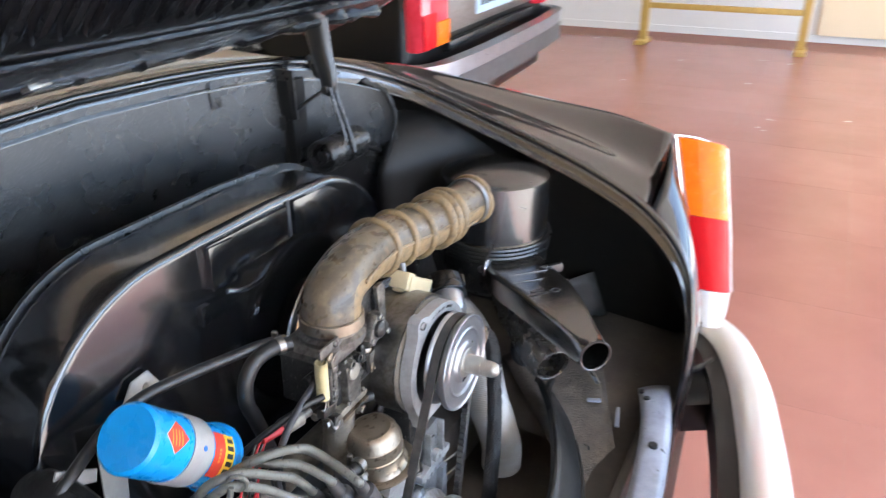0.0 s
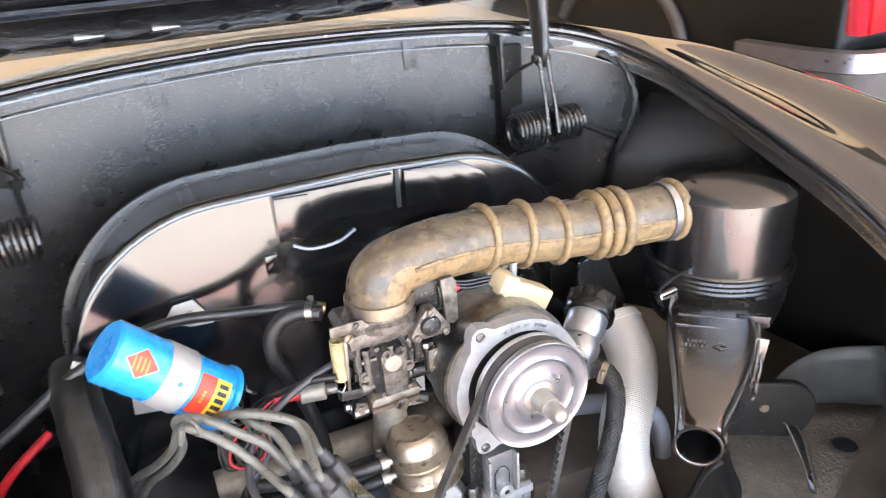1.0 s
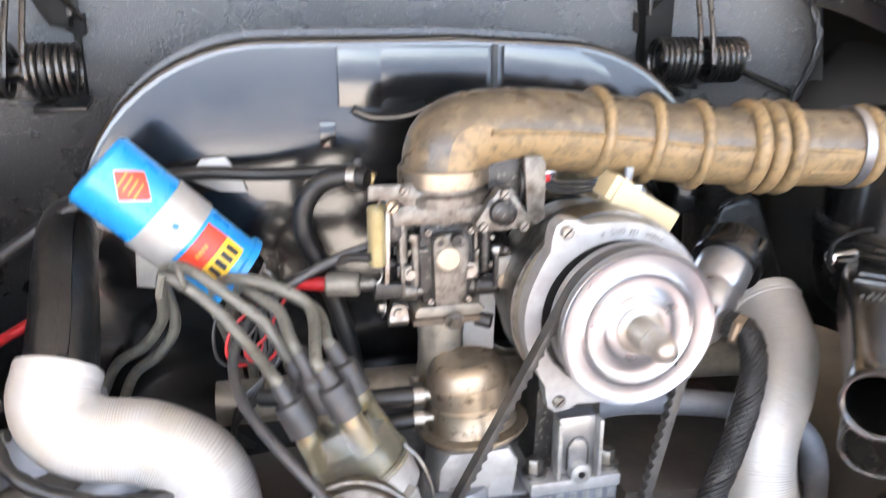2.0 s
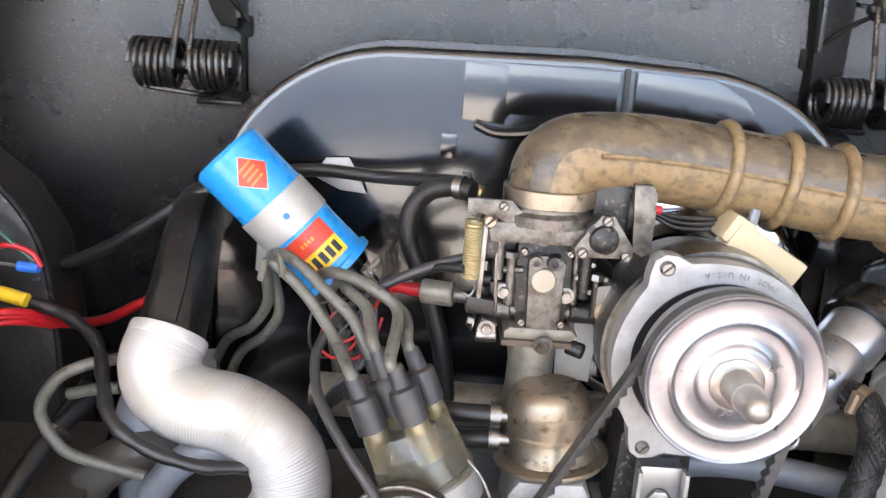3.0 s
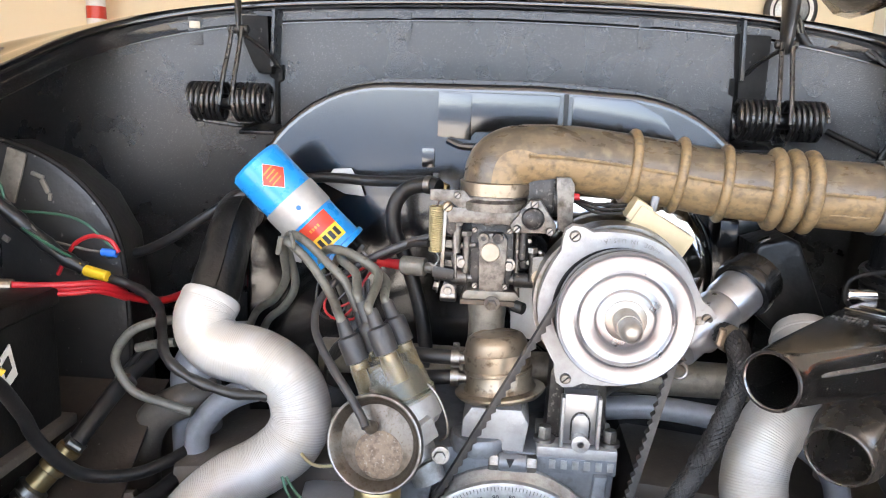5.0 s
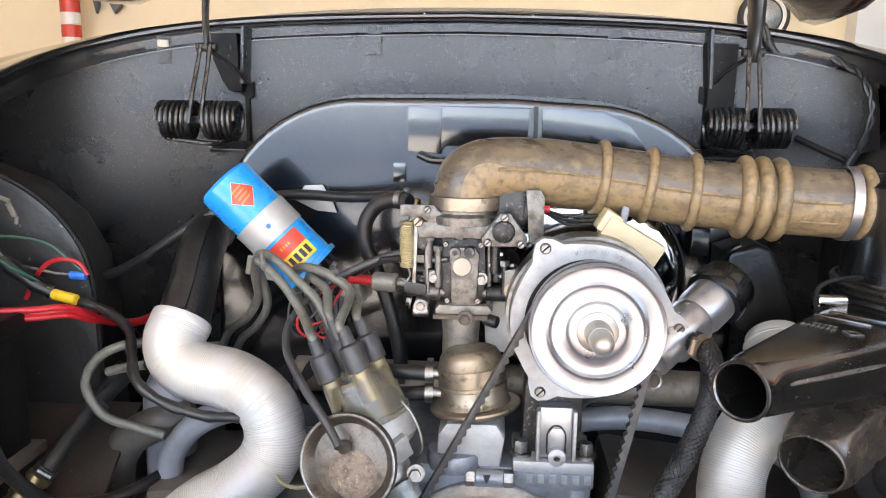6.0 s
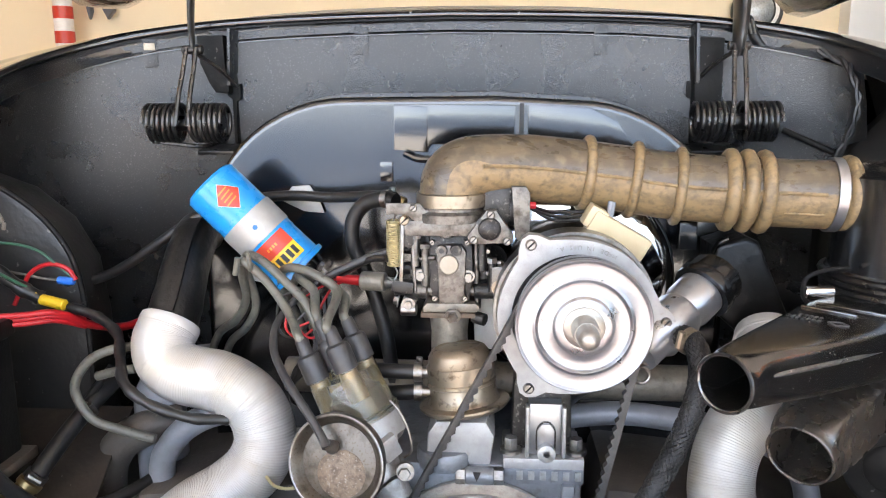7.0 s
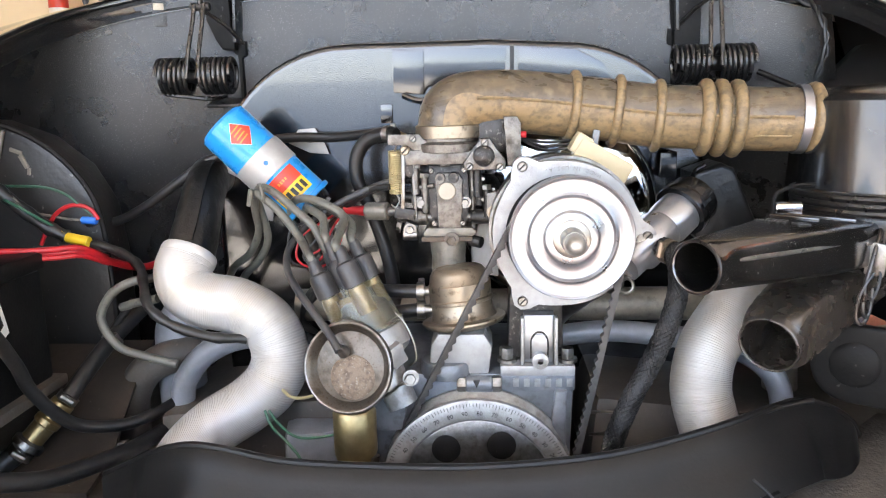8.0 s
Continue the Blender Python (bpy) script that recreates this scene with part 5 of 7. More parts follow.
def crank_pulley():
    t = thing("crank_pulley", "aluminium crank pulley with engraved degree scale and holes", "pulley", (PX, 0, PZ - PR))
    holes = 6
    n = 144
    bm = bmesh.new()
    rings = []
    for r, y in ((0.030, -0.031), (0.0455, -0.0305), (0.0765, -0.0300), (0.0795, -0.0335), (0.0965, -0.0335), (PR, -0.032), (PR, -0.026), (0.090, -0.0145), (0.090, -0.0115), (PR, -0.002), (PR, 0.003), (0.03, 0.003)):
        rings.append([bm.verts.new((PX + r * math.cos(k * math.tau / n), y, PZ + r * math.sin(k * math.tau / n))) for k in range(n)])
    for p, q in zip(rings, rings[1:] + rings[:1]):
        for k in range(n):
            bm.faces.new((p[k], p[(k + 1) % n], q[(k + 1) % n], q[k]))
    part("wheel", bm, "cast", t, "machined aluminium wheel")
    # Dark discs on the face stand for the shade inside the holes.
    for k in range(holes):
        a = radians(64 + 60 * k)
        c = (PX + 0.056 * math.cos(a), -0.0316, PZ + 0.056 * math.sin(a))
        part("hole", lathe([(0, -0.0010), (0.0138, -0.0010), (0.0146, -0.0006), (0.0148, 0.0010)], c, (0, 1, 0), 32), "dark_tar", t, "dark disc standing for a hole's shade in the pulley")
    part("web", lathe([(0.030, -0.0318), (0.0455, -0.0314), (0.0755, -0.0308), (0.0765, -0.0302), (0.030, -0.0302)], (PX, 0, PZ), (0, 1, 0), 96, closed=True), "zinc", t, "darker recessed web of the pulley")
    part("hub_bolt", rod((PX, -0.03, PZ), (PX, -0.045, PZ), 0.022, seg=6), "zinc", t)
    tick_long, tick_short = bmesh.new(), bmesh.new()
    for k in range(180):
        a = radians(98 - 2 * k)
        L = 0.0052 if k % 5 == 0 else 0.0033
        bm1 = tick_long if k % 5 == 0 else tick_short
        p = Vector((PX + 0.0963 * math.cos(a), -0.0337, PZ + 0.0963 * math.sin(a)))
        q = Vector((PX + (0.0963 - L) * math.cos(a), -0.0337, PZ + (0.0963 - L) * math.sin(a)))
        rod(p, q, 0.00028, seg=4, bev=0.0, bm=bm1)
    part("long_ticks", tick_long, "ink", t, smooth=False)
    part("short_ticks", tick_short, "ink", t, smooth=False)
    for k, word in enumerate(("40", "50", "60", "70", "80", "90", "80", "70", "60", "50", "40", "30", "20")):
        a = radians(98 + 50 - 10 * k)
        g = letters(word, 0.0062, 0.0002)
        g.transform(Matrix.Translation((PX + 0.0855 * math.cos(a), -0.0337, PZ + 0.0855 * math.sin(a))) @ Euler((radians(90), 0, 0)).to_matrix().to_4x4() @ Euler((0, 0, a - math.pi / 2)).to_matrix().to_4x4())
        part("numeral", g, "ink", t, smooth=False)


crank_pulley()


def belt():
    t = thing("fan_belt", "black cogged rubber fan belt over both pulleys", "belt", (0.06, -0.01, 0.36))
    a0, r0, c1, r1 = Vector((UX, 0, UZ)), 0.057, Vector((PX, 0, PZ)), 0.0945
    d = c1 - a0
    L = d.length
    base = math.atan2(d.z, d.x)
    off = math.acos((r0 - r1) / L)
    pts = []
    s0, e0 = base + off, base - off + math.tau
    for k in range(25):
        a = s0 + (e0 - s0) * k / 24
        pts.append(a0 + Vector((math.cos(a), 0, math.sin(a))) * r0)
    for k in range(25):
        a = (base - off) + (2 * off) * k / 24
        pts.append(c1 + Vector((math.cos(a), 0, math.sin(a))) * r1)
    pts.append(pts[0].copy())
    loop = even(pts, 0.0045)
    loop = [p + Vector((0, -0.0125, 0)) for p in loop]
    bm = bmesh.new()
    n = len(loop)
    mid = (a0 + c1) / 2
    rings = []
    for i in range(n):
        tan = (loop[(i + 1) % n] - loop[i - 1]).normalized()
        inn = tan.cross(Vector((0, 1, 0))).normalized()
        if inn.dot(mid - loop[i]) < 0:
            inn = -inn
        depth = 0.0062 if i % 2 else 0.0035
        w0, w1 = 0.0055, 0.0038
        rings.append([bm.verts.new(loop[i] + Vector((0, y, 0)) + inn * k) for y, k in ((-w0, -0.0012), (w0, -0.0012), (w0, 0.0012), (w1, depth), (-w1, depth), (-w0, 0.0012))])
    for i in range(n):
        p, q = rings[i], rings[(i + 1) % n]
        for k in range(6):
            bm.faces.new((p[k], p[(k + 1) % 6], q[(k + 1) % 6], q[k]))
    part("cogged_band", bm, "belt", t, "", 30)


belt()


def intake_hose():
    t = thing("intake_hose", "dust-covered ribbed rubber intake hose with elbow", "hose", (0.15, 0.09, 0.80))
    pts = [(-0.010, 0.078, 0.800), (-0.010, 0.078, 0.815), (-0.006, 0.079, 0.829), (0.010, 0.082, 0.8375), (0.040, 0.089, 0.8385), (0.080, 0.098, 0.835), (0.123, 0.104, 0.830), (0.170, 0.103, 0.824), (0.215, 0.099, 0.818), (0.300, 0.091, 0.8135), (0.376, 0.085, 0.811)]
    line = even(spline(pts, 16), 0.004)

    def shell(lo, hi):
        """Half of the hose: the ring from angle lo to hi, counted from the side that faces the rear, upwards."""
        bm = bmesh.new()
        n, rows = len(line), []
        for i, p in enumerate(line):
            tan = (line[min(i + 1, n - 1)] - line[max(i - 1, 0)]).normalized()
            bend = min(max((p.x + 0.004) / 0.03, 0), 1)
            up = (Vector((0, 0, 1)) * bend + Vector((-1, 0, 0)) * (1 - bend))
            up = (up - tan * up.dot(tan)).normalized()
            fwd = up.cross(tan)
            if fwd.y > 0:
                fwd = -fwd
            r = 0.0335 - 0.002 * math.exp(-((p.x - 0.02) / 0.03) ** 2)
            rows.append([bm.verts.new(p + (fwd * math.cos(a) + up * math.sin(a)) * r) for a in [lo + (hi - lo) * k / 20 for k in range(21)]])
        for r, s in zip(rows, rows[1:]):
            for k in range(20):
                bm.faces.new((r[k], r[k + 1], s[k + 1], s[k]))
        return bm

    # Two tones: darker brown above, paler brown below.
    part("hose_upper", shell(0.12, math.pi + 0.12), "hose_top", t, "darker brown upper half of the hose", 60)
    part("hose_lower", shell(math.pi + 0.12, math.tau + 0.12), "brown_rubber", t, "paler brown lower half of the hose", 60)
    for x, r, w in ((0.123, 0.0345, 0.0050), (0.169, 0.0345, 0.0050), (0.215, 0.0345, 0.0050), (0.261, 0.0348, 0.0068), (0.278, 0.0348, 0.0068), (0.295, 0.0348, 0.0068)):
        i = min(range(len(line)), key=lambda k: abs(line[k].x - x) + (1 if line[k].z > 0.8365 and x > 0.1 else 0))
        tan = (line[i + 1] - line[i - 1]).normalized()
        part("rib", ring(line[i], tan, r, w, 48, 10), "brown_rubber", t)
    rail = [Vector((p.x, p.y - 0.0335, p.z + 0.003)) for p in line if 0.02 < p.x < 0.345][::3]
    part("mould_line", sweep(rail, circle(0.0022, 6)), "brown_rubber", t)
    part("mould_line", sweep([Vector((p.x, p.y - 0.0300, p.z - 0.0165)) for p in line if 0.305 < p.x < 0.35][::3], circle(0.0014, 6)), "brown_rubber", t)
    part("end_clamp", lathe([(0.0345, -0.0045), (0.0362, -0.0045), (0.0362, 0.0045), (0.0345, 0.0045)], (0.358, 0.0865, 0.8119), (1, -0.08, -0.04), 44, closed=True), "polish", t, "bright band clamp")
    part("end_bead", ring((0.3705, 0.0853, 0.8112), (1, -0.08, -0.04), 0.0330, 0.0062, 44, 10), "brown_rubber", t)
    part("carb_band", lathe([(0.0340, 0.0), (0.0358, 0.001), (0.0358, 0.013), (0.0340, 0.014)], (-0.010, 0.078, 0.8005), (0, 0, 1), 44, closed=True), "bronze", t, "wide clamp band over the carburettor")


intake_hose()


def air_cleaner():
    t = thing("air_cleaner", "black painted round air cleaner with clip and snorkels", "air cleaner", (0.447, 0.078, 0.50))
    c = (0.447, 0.078, 0)
    part("canister", lathe([(0, 0.8485), (0.030, 0.847), (0.055, 0.843), (0.072, 0.838), (0.081, 0.8345), (0.0845, 0.831), (0.0845, 0.742), (0.088, 0.739), (0.090, 0.734)], c, (0, 0, 1), 56), "can_paint", t, "shiny black upper canister")
    for k, z in enumerate((0.736, 0.729, 0.722, 0.715)):
        part("clamp_ring", ring((c[0], c[1], z), (0, 0, 1), 0.0885 - 0.001 * k, 0.0042, 56, 8), "satin", t)
    part("lower_bowl", lathe([(0.086, 0.716), (0.086, 0.690), (0.078, 0.660), (0.055, 0.640), (0, 0.636)], c, (0, 0, 1), 48), "satin", t)
    part("inlet_stub", lathe([(0.030, 0.0), (0.033, 0.0), (0.033, 0.02), (0.035, 0.024)], (0.374, 0.0850, 0.811), (1, -0.08, 0), 36), "can_paint", t)
    part("side_cup", rod((0.3225, 0.044, 0.7245), (0.350, 0.047, 0.7245), 0.0065, seg=14), "chrome", t, "bright pin on the side loop")
    part("wire_loop", tube([(0.362, 0.044, 0.748), (0.340, 0.040, 0.747), (0.3225, 0.040, 0.739), (0.3215, 0.042, 0.722), (0.330, 0.044, 0.712)], 0.0022, 7), "dark_tar", t)

    def horn(points, widths, name, label, paint="snorkel"):
        line = spline(points, 8)
        w = spline([(a, b, 0) for a, b in widths], 8)
        bm = bmesh.new()
        n = len(line)
        rings = []
        for i, p in enumerate(line):
            tan = (line[min(i + 1, n - 1)] - line[max(i - 1, 0)]).normalized()
            side = tan.cross(Vector((0, 0, 1))).normalized()
            up = side.cross(tan)
            a, b = w[i].x, w[i].y
            sq = 2.0 + 7.0 * min(max((i / n - 0.05) / 0.30, 0), 1)
            row = []
            for k in range(48):
                th = (k + 0.5) * math.tau / 48
                cs, sn = math.cos(th), math.sin(th)
                row.append(bm.verts.new(p + side * a * math.copysign(abs(cs) ** (2 / sq), cs) + up * b * math.copysign(abs(sn) ** (2 / sq), sn)))
            rings.append(row)
        for r, s in zip(rings, rings[1:]):
            for k in range(48):
                bm.faces.new((r[k], r[(k + 1) % 48], s[(k + 1) % 48], s[k]))
        bm.faces.new(rings[-1])
        ob = part(name, bm, paint, t, label, 24)
        md = ob.modifiers.new("thick", "SOLIDIFY")
        md.thickness = 0.0016
        return ob

    h = horn([(0.1885, -0.1675, 0.7115), (0.2135, -0.1435, 0.711), (0.261, -0.1025, 0.709), (0.313, -0.054, 0.706), (0.359, -0.004, 0.702), (0.404, 0.036, 0.699)],
             [(0.0205, 0.0205), (0.0215, 0.0195), (0.032, 0.020), (0.043, 0.021), (0.048, 0.021), (0.048, 0.021)], "upper_snorkel", "satin black tapered intake snorkel")
    m = pose(0.288, -0.062, 0.7286, 0, 0, -45)
    for row, n, x0 in ((0.006, 5, -0.012), (-0.003, 7, -0.018)):
        for k in range(n):
            part("stamp_bar", box(m @ Vector((x0 + 0.0040 * k, row, 0)), (0.0024, 0.0055, 0.0012), (0, 0, -45), 0.0003), "grey_tin", h)
    for k, (dx, dy, turn) in enumerate(((-0.004, 0.003, 35), (0.004, 0.003, -35), (-0.004, -0.003, -35), (0.004, -0.003, 35))):
        part("stamp_bar", box(m @ Vector((0.020 + dx, dy, 0)), (0.0100, 0.0010, 0.0012), (0, 0, turn - 45), 0.0003), "grey_tin", h)
    for f, q, z, w in ((0.314, -0.0305, 0.7268, 0.046), (0.341, -0.020, 0.7248, 0.066)):
        part("pressed_step", box((f, q, z), (w, 0.0035, 0.0026), (0, 0, -45), 0.0011), "snorkel", h)
    part("mouth_lip", ring((0.189, -0.167, 0.7115), (0.72, 0.69, 0), 0.0205, 0.0013, 32, 6), "satin", h)
    # Pale ridge paints the highlight along the snorkel's seam.
    part("snorkel_ridge", tube([(0.2225, -0.1615, 0.716), (0.280, -0.1275, 0.715), (0.341, -0.0835, 0.712), (0.392, -0.0390, 0.708)], 0.0020, 6), "ridge_highlight", h)
    horn([(0.276, -0.088, 0.622), (0.292, -0.070, 0.628), (0.325, -0.040, 0.642), (0.37, 0.0, 0.660), (0.41, 0.03, 0.675)],
         [(0.0265, 0.0265), (0.027, 0.027), (0.031, 0.026), (0.036, 0.024), (0.036, 0.024)], "lower_snorkel", "worn black lower intake pipe", "worn_snorkel")
    at = Vector((0.372, -0.060, 0.689))
    clip = part("spring_clip", tube([at + Vector(v) for v in ((0.016, 0.018, 0.032), (0.004, 0.0, 0.020), (-0.004, -0.008, 0.0), (-0.010, -0.012, -0.022), (-0.004, -0.012, -0.030), (0.004, -0.008, -0.016), (0.008, 0.0, 0.006), (0.014, 0.010, 0.026))], 0.0019, 8), "spring_steel", t, "wire spring clip")
    part("clip_lever", box(at + Vector((0.004, -0.002, 0.004)), (0.017, 0.005, 0.030), (0, 6, -40), 0.0015), "zinc", clip)
    part("hanging_loop", ring(at + Vector((-0.008, -0.013, -0.036)), (0.75, -0.6, 0.1), 0.0095, 0.0016, 24, 8), "spring_steel", clip)
    part("hanging_loop", tube([at + Vector(v) for v in ((-0.002, -0.010, -0.006), (-0.014, -0.014, -0.024), (-0.016, -0.014, -0.046), (-0.010, -0.014, -0.052), (-0.004, -0.013, -0.040), (-0.002, -0.011, -0.020))], 0.0015, 7), "spring_steel", clip)
    part("clip_plate", box(at + Vector((0.010, 0.016, 0.030)), (0.036, 0.006, 0.014), (0, 0, -40), 0.0015), "satin", clip)
    part("clip_hinge", rod(at + Vector((-0.010, -0.004, 0.020)), at + Vector((0.020, 0.018, 0.020)), 0.004, seg=10), "zinc", clip)
    m = pose(0.384, -0.014, 0.579, 0, 0, -29)
    loop = [(0.036 * math.cos(a), 0.040 * math.sin(a)) for a in [math.pi * (0.5 + k / 16) for k in range(17)]] + [(0.075 + 0.036 * math.cos(a), -0.003 + 0.040 * math.sin(a)) for a in [math.pi * (1.5 + k / 16) for k in range(17)]]
    cover = part("tray_cover", prism(loop, -0.006, 0.006, 0.004, m, 3), "dark_tar", t, "black oblong plastic cover")
    part("cover_disc", lathe([(0, -0.0085), (0.019, -0.0085), (0.0225, -0.0065), (0.0235, -0.004)], m @ Vector((0.004, 0, 0.0)), m.to_3x3() @ Vector((0, 1, 0)), 32), "dark_tar", cover)
    part("cover_bolt", lathe([(0, -0.009), (0.0055, -0.0085), (0.0062, -0.004)], m @ Vector((0.048, 0, 0.003)), m.to_3x3() @ Vector((0, 1, 0)), 16), "gasket", cover, "rusty bolt in the cover")


air_cleaner()


def filler():
    t = thing("oil_filler", "silver oil filler neck with black cap", "oil filler", (0.18, 0.03, 0.60))
    a, b = Vector((0.165, 0.005, 0.674)), Vector((0.243, 0.066, 0.728))
    d = (b - a).normalized()
    part("neck", lathe([(0.0, -0.002), (0.018, 0.0), (0.0185, 0.02), (0.023, 0.026), (0.0235, 0.06), (0.021, 0.066), (0.0235, 0.074), (0.0235, 0.096), (0.02, 0.098)], a, d, 32), "polish", t, "dull silver neck")
    cap = part("cap", lathe([(0.0240, 0.096), (0.0290, 0.096), (0.0296, 0.098), (0.0296, 0.106), (0.0284, 0.108), (0.0272, 0.1085), (0.0272, 0.122), (0.0256, 0.125), (0.010, 0.1255), (0, 0.1255)], a, d, 40), "plastic", t, "glossy black cap with a stepped rim")
    for k in range(3):
        ang = 0.6 + k * math.tau / 3
        _, u, v = frame_of(d)
        e = a + (u * math.cos(ang) + v * math.sin(ang)) * 0.0272
        part("grip_lug", rod(e + d * 0.107, e + d * 0.1225, 0.0036, seg=8), "plastic", cap)
    part("lower_tube", tube([(0.168, 0.008, 0.678), (0.140, 0.040, 0.648), (0.112, 0.075, 0.615), (0.095, 0.09, 0.59)], 0.016, 20), "zinc", t, "dark silver lower tube")
    part("collar", lathe([(0.0165, 0), (0.0205, 0.001), (0.0205, 0.007), (0.0165, 0.008)], (0.150, 0.026, 0.658), (0.55, -0.55, 0.6), 28, closed=True), "zinc", t)
    part("side_spout", rod((0.190, 0.02, 0.690), (0.206, -0.004, 0.690), 0.008, seg=16), "zinc", t)


filler()


def braided():
    t = thing("breather_hose", "black braided breather hose from the filler neck", "hose", (0.17, -0.03, 0.43))
    pts = spline([(0.201, 0.002, 0.694), (0.210, -0.012, 0.690), (0.214, -0.020, 0.668), (0.208, -0.026, 0.635), (0.190, -0.036, 0.595), (0.166, -0.046, 0.552), (0.150, -0.050, 0.51), (0.14, -0.05, 0.45)], 14)
    core = even(pts, 0.0025)
    part("hose_core", sweep(core, circle(0.0090, 18)), "braid", t)
    n = len(core)
    for s in (-1, 1):
        for j in range(13):
            st = []
            u = frame_of(core[1] - core[0])[1]
            for i in range(n):
                tan = (core[min(i + 1, n - 1)] - core[max(i - 1, 0)]).normalized()
                u = (u - tan * u.dot(tan)).normalized()
                v = tan.cross(u)
                a = s * i * 0.22 + j * math.tau / 13
                st.append(core[i] + (u * math.cos(a) + v * math.sin(a)) * (0.0093 + 0.0005 * math.sin(i * 1.6 + j)))
            part("braid_strand", sweep(st, circle(0.0009, 4)), "braid", t)
    clamp_on(t, (0.206, -0.008, 0.691), (0.6, -0.75, -0.2), 0.0112, 0.007, "bronze")


braided()


def carburettor():
    t = thing("carburettor", "greasy cast carburettor on its manifold", "carburettor", (-0.012, 0.055, 0.64))
    t.location.y += 0.019
    cx, cy = -0.012, 0.058
    part("throat", lathe([(0.030, 0.786), (0.037, 0.787), (0.0375, 0.795), (0.033, 0.798), (0.033, 0.806), (0.02, 0.806)], (cx, cy, 0), (0, 0, 1), 40), "grease_cast", t)
    part("top_cover", prism([(-0.054, 0.774), (0.028, 0.774), (0.034, 0.780), (0.036, 0.789), (-0.050, 0.790), (-0.056, 0.784)], 0.030, 0.098, 0.003), "grease_cast", t)
    part("float_bowl", prism([(-0.052, 0.715), (-0.006, 0.712), (0.026, 0.718), (0.028, 0.773), (-0.050, 0.773)], 0.060, 0.104, 0.005), "dark_cast", t, "dark float bowl")
    part("centre_body", prism([(-0.030, 0.706), (0.008, 0.706), (0.012, 0.730), (0.010, 0.773), (-0.032, 0.773), (-0.034, 0.735)], 0.044, 0.090, 0.004), "dark_cast", t)
    part("column", prism([(-0.022, 0.706), (0.003, 0.706), (0.005, 0.758), (0.0, 0.765), (-0.018, 0.765), (-0.024, 0.755)], 0.034, 0.050, 0.003), "grease_cast", t)
    part("lower_flange", prism([(-0.038, 0.696), (0.014, 0.696), (0.019, 0.701), (0.014, 0.706), (-0.034, 0.706), (-0.038, 0.702)], 0.036, 0.085, 0.002), "olive_cast", t)
    part("flange_gasket", prism([(-0.040, 0.692), (0.014, 0.692), (0.014, 0.697), (-0.040, 0.697)], 0.032, 0.083, 0.001), "gasket", t)
    part("manifold_neck", lathe([(0.0195, 0.692), (0.0200, 0.686), (0.0185, 0.672), (0.0190, 0.650), (0.022, 0.63), (0.022, 0.60)], (-0.013, cy, 0), (0, 0, 1), 32), "olive_cast", t, "manifold neck with grease stains")
    part("round_plate", rod((-0.012, 0.0345, 0.746), (-0.012, 0.0310, 0.746), 0.0098, seg=28), "cream_disc", t, "round pale cover disc")
    for x, z in ((-0.019, 0.760), (-0.005, 0.7605)):
        b = part("jet_boss", lathe([(0.0025, -0.003), (0.0052, -0.003), (0.0058, 0.0), (0.0058, 0.006)], (x, 0.031, z), (0, 1, 0), 18), "grease_cast" if x < -0.01 else "dark_cast", t)
        part("jet_bore", rod((x, 0.0295, z), (x, 0.0305, z), 0.0026, seg=12), "ink", b)
    part("vent_boss", rod((-0.0145, 0.038, 0.772), (-0.0145, 0.038, 0.798), 0.0065, seg=18), "grease_cast", t)
    part("vent_cap", rod((-0.0145, 0.038, 0.786), (-0.0145, 0.038, 0.792), 0.0085, seg=18), "cast", t)
    # linkage plate on top, left
    part("link_plate", prism([(-0.0725, 0.806), (-0.0725, 0.7955), (-0.052, 0.7945), (-0.030, 0.7775), (-0.022, 0.7775), (-0.022, 0.797), (-0.034, 0.799), (-0.040, 0.806)], 0.031, 0.034, 0.0005), "grease_cast", t, "flat greasy linkage plate")
    bolt(t, (-0.046, 0.031, 0.8015), (0, -1, 0), 0.0038, 0.003, "zinc", True)
    bolt(t, (-0.055, 0.033, 0.7895), (0, -1, 0), 0.0052, 0.004, "bronze", True)
    part("side_lever", prism([(-0.058, 0.793), (-0.049, 0.793), (-0.047, 0.765), (-0.051, 0.760), (-0.057, 0.764)], 0.037, 0.0395, 0.0006), "dark_cast", t)
    part("long_lever", box((-0.0585, 0.037, 0.756), (0.0035, 0.003, 0.078), (0, 2, 0), 0.0006), "zinc", t)
    # throttle shaft and side valves
    part("throttle_shaft", rod((-0.068, 0.050, 0.716), (0.040, 0.050, 0.716), 0.0055, seg=16), "grease_cast", t)
    part("shaft_sleeve", rod((-0.052, 0.050, 0.716), (-0.034, 0.050, 0.716), 0.0085, seg=18), "grease_cast", t)
    part("shaft_sleeve", rod((0.012, 0.050, 0.716), (0.034, 0.050, 0.716), 0.0080, seg=18), "dark_cast", t)
    part("idle_valve", rod((-0.064, 0.060, 0.756), (-0.030, 0.058, 0.756), 0.0050, seg=14), "dark_cast", t)
    part("pump_arm", box((-0.041, 0.046, 0.735), (0.020, 0.008, 0.010), (0, 0, 0), 0.002), "dark_cast", t)
    part("side_valve", rod((-0.060, 0.056, 0.738), (-0.034, 0.056, 0.736), 0.0065, seg=14), "dark_cast", t)
    bolt(t, (-0.040, 0.042, 0.733), (0, -1, 0), 0.004, 0.004, "zinc", False)
    bolt(t, (0.007, 0.040, 0.733), (0, -1, 0), 0.0042, 0.005, "zinc", False)
    part("vertical_rod", rod((0.015, 0.050, 0.700), (0.014, 0.050, 0.770), 0.0030, seg=10), "grease_cast", t)
